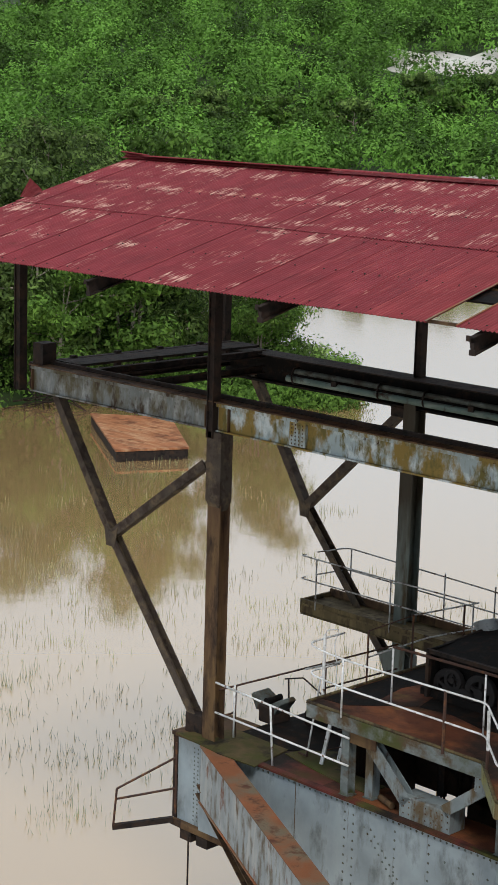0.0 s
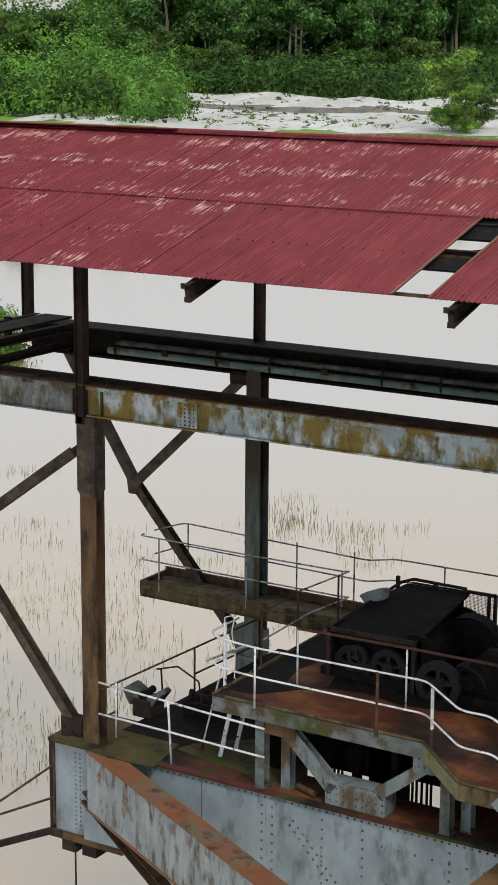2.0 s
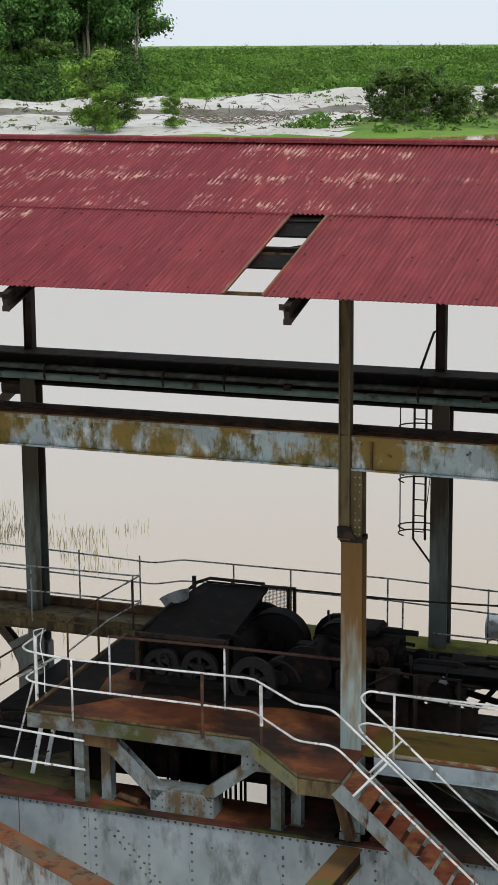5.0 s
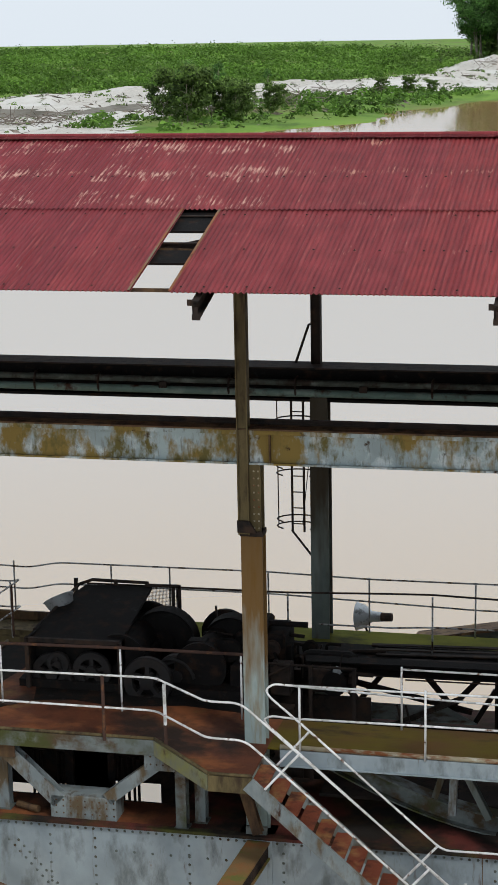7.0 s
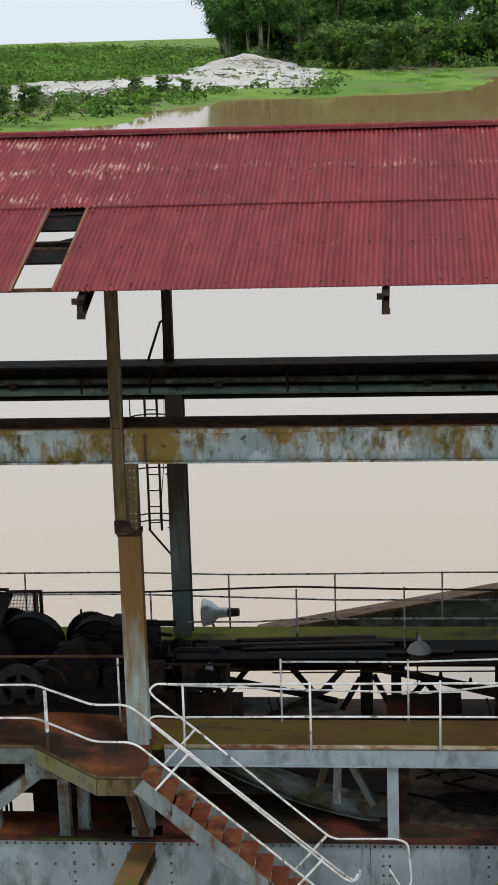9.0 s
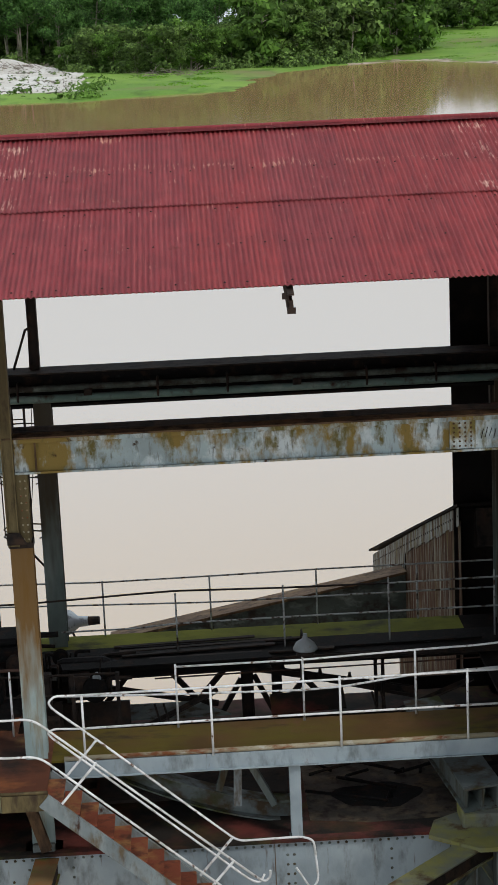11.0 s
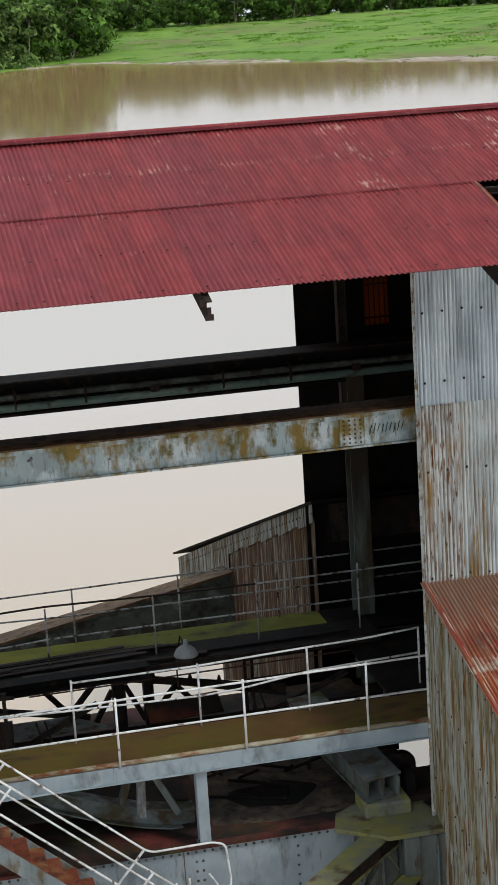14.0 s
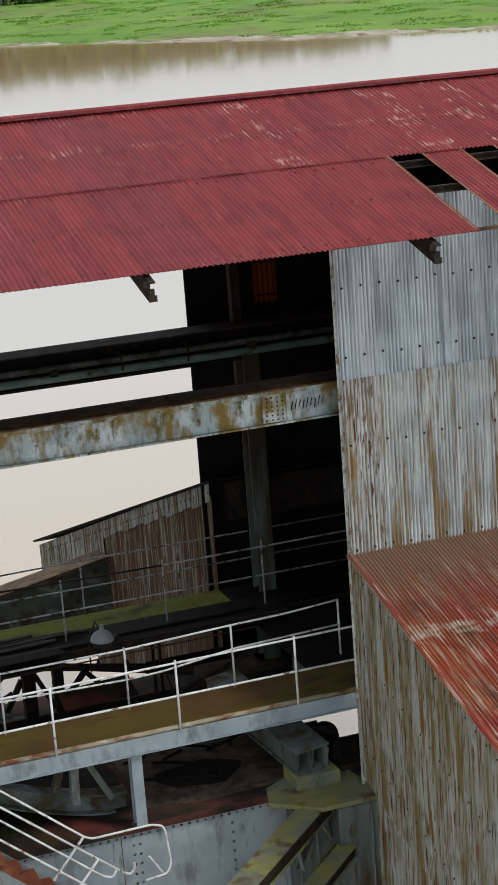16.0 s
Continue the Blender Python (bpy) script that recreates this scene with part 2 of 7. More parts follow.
M_COLUMN = material("grey_green_column_paint", (0.22, 0.285, 0.285), 0.55, 0.05, (
    ((0.28, 0.34, 0.33), (2, 2, 0.6), 0.57, 0.1, 0.5),
    ((0.19, 0.12, 0.04), (3, 3, 0.4), 0.60, 0.06, 0.8),
    (RUST_DARK, (6, 6, 1.2), 0.68, 0.04, 0.85)), 0.12, 40, fade=((0.125, 0.064, 0.012), 1.1, 2.0, "Z", (5, 5, 0.7)))
# far columns: stains, plus the roof's shade as a darker base
M_FARCOL_SHADED = material("grimy_shaded_far_column_paint", (0.10, 0.125, 0.115), 0.6, 0.05, (
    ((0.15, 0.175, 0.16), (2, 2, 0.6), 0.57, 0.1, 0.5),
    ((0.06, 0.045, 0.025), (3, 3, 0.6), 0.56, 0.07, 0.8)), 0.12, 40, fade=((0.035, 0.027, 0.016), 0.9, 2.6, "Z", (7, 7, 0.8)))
M_PALE = material("stained_blue_grey_paint", (0.155, 0.185, 0.195), 0.6, 0.05, (
    ((0.21, 0.245, 0.25), (3, 3, 1.2), 0.56, 0.1, 0.5),
    ((0.10, 0.075, 0.045), (3.5, 3.5, 1.4), 0.56, 0.07, 0.8),
    (RUST_DARK, (6, 6, 2.0), 0.63, 0.05, 0.85)), 0.15, 40)
M_RUSTCOL = material("rust_stained_column_steel", (0.085, 0.05, 0.028), 0.75, 0.1, (
    ((0.125, 0.078, 0.036), (3, 3, 0.7), 0.55, 0.1, 0.7),
    ((0.03, 0.02, 0.015), (4, 4, 1.2), 0.58, 0.08, 0.9)), 0.25, 50)
M_OLIVE = material("olive_brown_stained_steel", (0.085, 0.066, 0.032), 0.75, 0.1, (
    ((0.145, 0.115, 0.055), (3, 3, 0.8), 0.56, 0.09, 0.7),
    ((0.04, 0.028, 0.018), (5, 5, 1.5), 0.57, 0.07, 0.85)), 0.25, 50)
M_BRACE = material("brown_grey_brace_steel", (0.06, 0.048, 0.038), 0.7, 0.1, (
    ((0.12, 0.09, 0.055), (3, 3, 3), 0.57, 0.09, 0.75),
    ((0.035, 0.025, 0.02), (5, 5, 5), 0.56, 0.08, 0.85)), 0.25, 50)
# rusted steel, base lowered further to carry the darkness under the roof
M_DARK = material("shade_darkened_rusted_steel", (0.026, 0.019, 0.016), 0.8, 0.15, (
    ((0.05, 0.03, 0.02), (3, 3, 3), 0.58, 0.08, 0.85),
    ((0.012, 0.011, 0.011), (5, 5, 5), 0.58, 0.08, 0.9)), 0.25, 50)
M_TEAL = material("weathered_teal_pipe_paint", (0.095, 0.15, 0.135), 0.55, 0.05, (
    ((0.17, 0.225, 0.205), (2, 2, 4), 0.58, 0.08, 0.5),
    (RUST_DARK, (3, 3, 3), 0.62, 0.06, 0.85)), 0.15, 40)
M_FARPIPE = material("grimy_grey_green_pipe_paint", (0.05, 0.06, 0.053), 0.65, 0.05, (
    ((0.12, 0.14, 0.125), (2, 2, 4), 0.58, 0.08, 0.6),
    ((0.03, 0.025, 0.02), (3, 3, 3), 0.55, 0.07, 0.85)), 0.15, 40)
# oily iron, taken almost to black to deepen the under-roof shade
M_MACHINE = material("shade_blackened_oily_iron", (0.008, 0.0075, 0.0075), 0.8, 0.0, (
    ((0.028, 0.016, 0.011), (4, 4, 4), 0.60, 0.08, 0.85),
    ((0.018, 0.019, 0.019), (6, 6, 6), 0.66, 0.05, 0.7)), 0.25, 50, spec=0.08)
M_WHEEL = material("rusted_cast_iron_wheel", (0.017, 0.0165, 0.017), 0.7, 0.1, (
    ((0.026, 0.021, 0.019), (5, 5, 5), 0.58, 0.08, 0.8),
    ((0.014, 0.012, 0.012), (6, 6, 6), 0.58, 0.06, 0.6)), 0.25, 50)
M_FLOOR = material("rusted_deck_plate", (0.10, 0.034, 0.017), 0.75, 0.1, (
    ((0.21, 0.075, 0.028), (0.9, 1.3, 1.3), 0.54, 0.07, 0.75),
    ((0.17, 0.10, 0.035), (1.1, 1.6, 1.1), 0.63, 0.06, 0.8),
    ((0.022, 0.014, 0.011), (0.8, 0.8, 0.8), 0.54, 0.09, 0.85)), 0.2, 60)
M_REDDECK = material("oxide_red_deck_plate", (0.105, 0.026, 0.021), 0.7, 0.05, (
    ((0.06, 0.035, 0.014), (1.1, 1.1, 1.1), 0.54, 0.08, 0.8),
    ((0.016, 0.013, 0.011), (0.9, 0.9, 0.9), 0.51, 0.08, 0.85),
    ((0.07, 0.075, 0.018), (0.8, 0.8, 0.8), 0.655, 0.06, 0.9)), 0.2, 60)
M_MOSS_FAR = material("bright_moss_plate", (0.115, 0.125, 0.012), 0.9, 0.0, (
    ((0.19, 0.20, 0.02), (0.5, 1.2, 1), 0.53, 0.1, 0.9),
    ((0.03, 0.03, 0.015), (0.9, 1.6, 1), 0.60, 0.08, 0.9)), 0.25, 60)
M_MOSS = material("mossy_deck_plate", (0.082, 0.045, 0.011), 0.85, 0.0, (
    ((0.095, 0.074, 0.009), (0.45, 1.2, 1), 0.50, 0.08, 0.9),
    ((0.11, 0.048, 0.018), (1.3, 1.3, 1.3), 0.62, 0.06, 0.8),
    ((0.035, 0.024, 0.012), (0.8, 2.2, 1.3), 0.62, 0.06, 0.9)), 0.25, 60)
M_GREEN = material("lichen_covered_beam", (0.215, 0.210, 0.070), 0.85, 0.0, (
    ((0.15, 0.16, 0.135), (1.5, 1.5, 1.5), 0.51, 0.10, 0.9),
    ((0.09, 0.06, 0.03), (2.3, 2.3, 2.3), 0.60, 0.06, 0.85)), 0.25, 60)
M_ORANGE = material("orange_rust_flange", (0.22, 0.085, 0.038), 0.8, 0.05, (
    ((0.15, 0.12, 0.08), (0.8, 0.8, 0.8), 0.52, 0.08, 0.8),
    ((0.09, 0.04, 0.025), (3, 3, 3), 0.60, 0.06, 0.85)), 0.25, 60)
M_OCHRE = material("mossy_ochre_flange", (0.17, 0.11, 0.05), 0.8, 0.05, (
    ((0.22, 0.095, 0.035), (1.6, 1.6, 1.6), 0.55, 0.08, 0.8),
    ((0.12, 0.13, 0.035), (1.9, 1.9, 1.9), 0.58, 0.06, 0.85)), 0.25, 60)
M_BOWDECK = material("moss_stained_bow_plate", (0.060, 0.050, 0.020), 0.85, 0.0, (
    ((0.105, 0.072, 0.036), (1.4, 1.4, 1.4), 0.56, 0.08, 0.8),
    ((0.050, 0.058, 0.012), (1.1, 1.1, 1.1), 0.53, 0.09, 0.9),
    ((0.014, 0.012, 0.010), (1.7, 1.7, 1.7), 0.60, 0.06, 0.85)), 0.25, 60)
M_EDGE = material("grimy_platform_edge_paint", (0.115, 0.135, 0.135), 0.6, 0.05, (
    ((0.17, 0.195, 0.195), (2.0, 3, 3), 0.57, 0.08, 0.5),
    ((0.075, 0.052, 0.030), (2.2, 3, 2.5), 0.54, 0.07, 0.8),
    ((0.055, 0.062, 0.020), (1.2, 1.2, 1.2), 0.58, 0.06, 0.85)), 0.15, 40)
# near-black colour that holds the deep shade inside the house and under hoods
M_SHADE_BLACK = material("shade_black_boarding", (0.010, 0.0085, 0.008), 0.9, 0.0, (
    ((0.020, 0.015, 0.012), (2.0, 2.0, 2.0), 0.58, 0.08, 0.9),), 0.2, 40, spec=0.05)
M_TREAD = material("rust_red_tread_plate", (0.17, 0.048, 0.026), 0.75, 0.05, (
    ((0.24, 0.12, 0.05), (2.2, 2.2, 2.2), 0.58, 0.07, 0.8),
    ((0.07, 0.03, 0.02), (3, 3, 3), 0.58, 0.07, 0.85)), 0.25, 60)
M_LIP = material("worn_deck_edge_rail", (0.30, 0.27, 0.19), 0.7, 0.05, (
    (RUST, (2.5, 6, 6), 0.55, 0.06, 0.85),
    ((0.42, 0.41, 0.36), (4, 6, 6), 0.61, 0.06, 0.7)), 0.2, 60)
M_RAIL = material("white_handrail_paint", (0.66, 0.68, 0.69), 0.45, 0.0, (
    ((0.13, 0.075, 0.05), (11, 11, 11), 0.615, 0.04, 0.85),
    ((0.45, 0.46, 0.45), (4, 4, 4), 0.57, 0.05, 0.6)), 0.1, 80)
M_RAIL_GREY = material("dull_grey_handrail_paint", (0.32, 0.335, 0.335), 0.55, 0.1, (
    ((0.07, 0.045, 0.035), (6, 6, 6), 0.56, 0.05, 0.85),
    ((0.5, 0.5, 0.5), (7, 7, 7), 0.66, 0.03, 0.6)), 0.1, 80)
M_RAIL_RUST = material("rusty_handrail", (0.06, 0.035, 0.028), 0.85, 0.1, (
    ((0.13, 0.06, 0.03), (6, 6, 6), 0.58, 0.06, 0.85),), 0.1, 80)
M_ZINC = material("galvanised_sheet", (0.42, 0.49, 0.54), 0.45, 0.25, (
    ((0.53, 0.59, 0.63), (2.5, 0.5, 2.5), 0.55, 0.1, 0.4),
    ((0.24, 0.28, 0.31), (9, 0.4, 8), 0.60, 0.06, 0.55),
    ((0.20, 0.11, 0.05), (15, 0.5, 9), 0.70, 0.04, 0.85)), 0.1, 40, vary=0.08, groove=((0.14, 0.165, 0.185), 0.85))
ZINC_TONES = (((0.59, 0.63, 0.63), (3, 0.6, 2.5), 0.55, 0.1, 0.45), ((0.30, 0.33, 0.34), (9, 0.5, 7), 0.61, 0.07, 0.6))
M_ZINC_RUST = material("rust_streaked_zinc_sheet", (0.45, 0.51, 0.52), 0.5, 0.15, ZINC_TONES + (
    ((0.25, 0.165, 0.06), (7, 0.6, 6), 0.57, 0.07, 0.85),
    ((0.20, 0.10, 0.028), (26, 1.0, 9), 0.61, 0.05, 0.85),
    ((0.10, 0.04, 0.015), (30, 2.2, 9), 0.66, 0.04, 0.9)), 0.12, 40, vary=0.04, groove=((0.17, 0.165, 0.145), 0.85))
M_ZINC_EDGE = material("heavily_rusted_zinc_sheet", (0.45, 0.48, 0.48), 0.55, 0.1, ZINC_TONES + (
    ((0.26, 0.17, 0.065), (5, 0.8, 5), 0.57, 0.08, 0.8),
    ((0.18, 0.08, 0.022), (24, 2.0, 9), 0.585, 0.05, 0.85),
    ((0.08, 0.033, 0.014), (30, 2.6, 9), 0.60, 0.04, 0.9)), 0.12, 40, vary=0.04, groove=((0.14, 0.10, 0.06), 0.9))
M_ZINC_SIDE = material("ochre_stained_zinc_sheet", (0.275, 0.295, 0.26), 0.55, 0.1, (
    ((0.37, 0.405, 0.40), (3, 0.8, 2.5), 0.56, 0.1, 0.5),
    ((0.175, 0.14, 0.06), (6, 0.6, 4), 0.54, 0.08, 0.85),
    ((0.165, 0.078, 0.020), (24, 1.0, 9), 0.575, 0.06, 0.9),
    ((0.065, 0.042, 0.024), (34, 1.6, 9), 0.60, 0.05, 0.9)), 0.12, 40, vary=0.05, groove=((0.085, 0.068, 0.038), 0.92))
M_HOOD = material("rust_streaked_hood_sheet", (0.20, 0.20, 0.165), 0.65, 0.1, (
    ((0.30, 0.31, 0.28), (3, 3, 0.6), 0.58, 0.1, 0.5),
    ((0.13, 0.10, 0.04), (2.0, 2.0, 0.6), 0.54, 0.08, 0.8),
    ((0.075, 0.036, 0.020), (12, 12, 0.5), 0.455, 0.07, 0.85),
    ((0.05, 0.024, 0.016), (16, 16, 0.6), 0.56, 0.05, 0.9)), 0.12, 40)
M_HOOD_PALE = material("pale_grey_hood_sheet", (0.25, 0.265, 0.25), 0.6, 0.1, (
    ((0.17, 0.18, 0.165), (3, 3, 0.8), 0.53, 0.08, 0.6),
    ((0.13, 0.105, 0.05), (5, 5, 0.7), 0.55, 0.06, 0.8),
    ((0.07, 0.038, 0.022), (16, 16, 0.8), 0.54, 0.05, 0.9)), 0.12, 40)
M_LEAN = material("rusted_red_lean_to_sheet", (0.255, 0.028, 0.024), 0.65, 0.05, (
    ((0.29, 0.085, 0.035), (1.3, 0.8, 0.8), 0.49, 0.08, 0.8),
    ((0.42, 0.33, 0.26), (24, 0.9, 0.9), 0.575, 0.05, 0.7),
    ((0.10, 0.055, 0.035), (1.0, 1.0, 1.0), 0.62, 0.06, 0.85)), 0.15, 40, band=((0.50, 0.44, 0.36), 5.0, 1.0), groove=((0.07, 0.022, 0.016), 0.85),
    fade=((0.19, 0.115, 0.08), 5.0, 6.9, "Y", (14, 0.8, 2)))
M_ENAMEL = material("chipped_white_enamel", (0.23, 0.25, 0.26), 0.5, 0.0, (((0.2, 0.19, 0.18), (8, 8, 8), 0.62, 0.05, 0.7),))
M_LAMP = material("dull_aluminium_lamp_shell", (0.42, 0.45, 0.47), 0.4, 0.6, (
    ((0.20, 0.21, 0.21), (8, 8, 8), 0.6, 0.06, 0.6),), 0.08, 60)
M_RAFT = material("weathered_orange_plywood", (0.29, 0.115, 0.05), 0.75, 0.0, (
    ((0.42, 0.24, 0.13), (0.6, 3, 1), 0.55, 0.08, 0.8),
    ((0.13, 0.05, 0.025), (1.0, 1.0, 1.0), 0.57, 0.08, 0.85)), 0.2, 40)
M_WOOD = material("sun_bleached_driftwood", (0.22, 0.19, 0.16), 0.85, 0, (((0.10, 0.08, 0.07), (1, 1, 1), 0.55, 0.1, 0.9),))
M_BARK = material("pale_tree_bark", (0.30, 0.265, 0.215), 0.9, 0, (((0.12, 0.10, 0.08), (0.8, 0.8, 0.4), 0.55, 0.1, 0.9),))
M_GLOW = bpy.data.materials.new("amber_translucent_sheet")
M_GLOW.use_nodes = True
amber = M_GLOW.node_tree.nodes.new("ShaderNodeBsdfTranslucent")
amber.inputs["Color"].default_value = (0.17, 0.068, 0.022, 1)
M_GLOW.node_tree.links.new(amber.outputs["BSDF"], M_GLOW.node_tree.nodes["Material Output"].inputs["Surface"])


def leaf_material(name, base, spread, through_light=0.32, patch=0.15, low=0.5, high=1.55):
    m = bpy.data.materials.new(name)
    m.use_nodes = True
    n, l = m.node_tree.nodes, m.node_tree.links
    geo = n.new("ShaderNodeNewGeometry")
    ramp = n.new("ShaderNodeValToRGB")
    ramp.color_ramp.elements[0].color = (*[c * (1 - spread) for c in base], 1)
    ramp.color_ramp.elements[1].color = (base[0] * (1 + 1.3 * spread), base[1] * (1 + spread), base[2] * (1 + 0.4 * spread), 1)
    l.new(geo.outputs["Random Per Island"], ramp.inputs["Fac"])
    coord = n.new("ShaderNodeTexCoord")
    tex = n.new("ShaderNodeTexNoise")
    tex.inputs["Scale"].default_value = patch
    tex.inputs["Detail"].default_value = 3
    l.new(coord.outputs["Object"], tex.inputs["Vector"])
    hsv = n.new("ShaderNodeHueSaturation")
    r = n.new("ShaderNodeMapRange")
    r.inputs["From Min"].default_value, r.inputs["From Max"].default_value = 0.36, 0.66
    r.inputs["To Min"].default_value, r.inputs["To Max"].default_value = low, high
    l.new(tex.outputs["Fac"], r.inputs["Value"])
    l.new(r.outputs["Result"], hsv.inputs["Value"])
    l.new(ramp.outputs["Color"], hsv.inputs["Color"])
    bsdf = n["Principled BSDF"]
    bsdf.inputs["Roughness"].default_value = 0.7
    bsdf.inputs["Specular IOR Level"].default_value = 0.15
    l.new(hsv.outputs["Color"], bsdf.inputs["Base Color"])
    glow = n.new("ShaderNodeBsdfTranslucent")
    l.new(hsv.outputs["Color"], glow.inputs["Color"])
    mix = n.new("ShaderNodeMixShader")
    mix.inputs["Fac"].default_value = through_light
    l.new(bsdf.outputs["BSDF"], mix.inputs[1])
    l.new(glow.outputs["BSDF"], mix.inputs[2])
    l.new(mix.outputs["Shader"], n["Material Output"].inputs["Surface"])
    return m


M_LEAF = leaf_material("broad_leaf_green", (0.085, 0.175, 0.035), 0.45)
M_LEAF_DEEP = leaf_material("deep_leaf_green", (0.10, 0.175, 0.055), 0.6)
# wide noise contrast paints shadowed hollows between clumps into the leaf colour
M_LEAF_LIGHT = leaf_material("fresh_scrub_green", (0.094, 0.206, 0.034), 0.14, 0.15, 0.085, 0.30, 1.75)
M_LEAF_YOUNG = leaf_material("pale_young_leaf_green", (0.16, 0.29, 0.06), 0.35)
M_LEAF_FIELD = leaf_material("field_scrub_green", (0.108, 0.215, 0.040), 0.28, 0.32, 0.035, 0.6, 1.35)
M_LEAF_MEADOW = leaf_material("fresh_meadow_green", (0.125, 0.275, 0.028), 0.15, 0.35, 0.02, 0.75, 1.25)
M_LEAF_CROWN = leaf_material("feathery_crown_green", (0.082, 0.19, 0.058), 0.6)
# darker green, with the shade beneath the crowns put into the leaf colour
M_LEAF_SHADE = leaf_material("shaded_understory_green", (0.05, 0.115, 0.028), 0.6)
M_REED = leaf_material("reed_green", (0.24, 0.27, 0.16), 0.3)
M_GRASS = material("bank_grass", (0.105, 0.21, 0.024), 0.85, 0, (
    ((0.16, 0.27, 0.04), (0.03, 0.012, 0.03), 0.52, 0.10, 0.9),
    ((0.16, 0.165, 0.06), (0.02, 0.010, 0.02), 0.58, 0.06, 0.9),
    ((0.065, 0.13, 0.017), (0.12, 0.05, 0.12), 0.60, 0.08, 0.9)), 0.6, 1.2)
M_SHORE = material("pale_muddy_shore", (0.30, 0.25, 0.19), 0.85, 0, (
    ((0.40, 0.36, 0.30), (0.12, 0.05, 0.12), 0.56, 0.06, 0.9),
    ((0.13, 0.17, 0.05), (0.08, 0.04, 0.08), 0.54, 0.05, 0.9),
    ((0.12, 0.085, 0.06), (0.3, 0.12, 0.3), 0.58, 0.05, 0.9)), 0.5, 1.5)
M_SAND = material("white_tailings_sand", (0.47, 0.45, 0.41), 0.9, 0, (
    ((0.57, 0.56, 0.53), (0.08, 0.03, 0.1), 0.52, 0.08, 0.9),
    ((0.20, 0.17, 0.13), (0.35, 0.2, 0.3), 0.63, 0.03, 0.95),
    ((0.08, 0.11, 0.03), (0.12, 0.05, 0.12), 0.66, 0.02, 0.95)), 0.6, 1.5)
# ground coloured dark so that gaps between bushes read as shade
M_SCRUB_SHADE = material("shade_dark_scrub_ground", (0.022, 0.045, 0.012), 0.9, 0, (((0.03, 0.035, 0.015), (0.3, 0.3, 0.3), 0.55, 0.1, 0.9),), 0.4, 2.0)
M_MUD = material("dark_channel_mud", (0.16, 0.145, 0.115), 0.6, 0, (((0.08, 0.07, 0.05), (0.1, 0.05, 0.1), 0.55, 0.08, 0.7),), 0.4, 1.0)


def water_material():
    """Muddy water: a dull brown body under a clear skin whose gloss grows towards grazing."""
    m = bpy.data.materials.new("muddy_pond_water")
    m.use_nodes = True
    n, l = m.node_tree.nodes, m.node_tree.links
    n.remove(n["Principled BSDF"])
    coord = n.new("ShaderNodeTexCoord")
    tex = n.new("ShaderNodeTexNoise")
    tex.inputs["Scale"].default_value = 0.02
    tex.inputs["Detail"].default_value = 4
    l.new(coord.outputs["Object"], tex.inputs["Vector"])
    tint = n.new("ShaderNodeMix")
    tint.data_type = "RGBA"
    tint.inputs[6].default_value = (0.49, 0.318, 0.140, 1)
    tint.inputs[7].default_value = (0.47, 0.312, 0.146, 1)
    l.new(tex.outputs["Fac"], tint.inputs[0])
    body = n.new("ShaderNodeBsdfDiffuse")
    l.new(tint.outputs[2], body.inputs["Color"])
    ripple = n.new("ShaderNodeTexNoise")
    ripple.inputs["Scale"].default_value = 0.9
    ripple.inputs["Detail"].default_value = 3
    l.new(coord.outputs["Object"], ripple.inputs["Vector"])
    bump = n.new("ShaderNodeBump")
    bump.inputs["Strength"].default_value = 0.06
    bump.inputs["Distance"].default_value = 0.05
    l.new(ripple.outputs["Fac"], bump.inputs["Height"])
    skin = n.new("ShaderNodeBsdfGlossy")
    skin.inputs["Roughness"].default_value = 0.06
    l.new(bump.outputs["Normal"], skin.inputs["Normal"])
    fresnel = n.new("ShaderNodeFresnel")
    fresnel.inputs["IOR"].default_value = 1.6
    gain = n.new("ShaderNodeMath")
    gain.operation = "MULTIPLY_ADD"
    gain.inputs[1].default_value, gain.inputs[2].default_value = 1.45, 0.22
    l.new(fresnel.outputs["Fac"], gain.inputs[0])
    most = n.new("ShaderNodeMath")
    most.operation = "MINIMUM"
    most.inputs[1].default_value = 0.74
    l.new(gain.outputs[0], most.inputs[0])
    mix = n.new("ShaderNodeMixShader")
    l.new(most.outputs[0], mix.inputs["Fac"])
    l.new(body.outputs["BSDF"], mix.inputs[1])
    l.new(skin.outputs["BSDF"], mix.inputs[2])
    l.new(mix.outputs["Shader"], n["Material Output"].inputs["Surface"])
    return m


M_WATER = water_material()

# ---- building helpers ----
BASES = {}


def thing(name, base, label, category, group="", kind=""):
    """A top-level thing: an Empty at its base, which parents its parts."""
    ob = new(name)
    ob.location = base
    BASES[ob.name] = Vector(base)
    return tagged(ob, label, category, group, kind)


def mesh_of(bm, name, mat, smooth=False):
    me = bpy.data.meshes.new(name)
    bm.to_mesh(me)
    bm.free()
    me.materials.append(mat)
    if smooth:
        me.polygons.foreach_set("use_smooth", [True] * len(me.polygons))
    return me


def part(name, bm, mat, parent, label="", smooth=False):
    """One mesh under a thing or under a part; its vertices are in world metres."""
    ob = new(name, mesh_of(bm, name, mat, smooth))
    ob.parent = parent
    ob.matrix_parent_inverse = Matrix.Translation(-BASES.get(parent.name, Vector((0, 0, 0))))
    return tagged(ob, label)


def solo(name, bm, mat, label, category, kind="", smooth=False, group=""):
    return tagged(new(name, mesh_of(bm, name, mat, smooth)), label, category, group, kind)


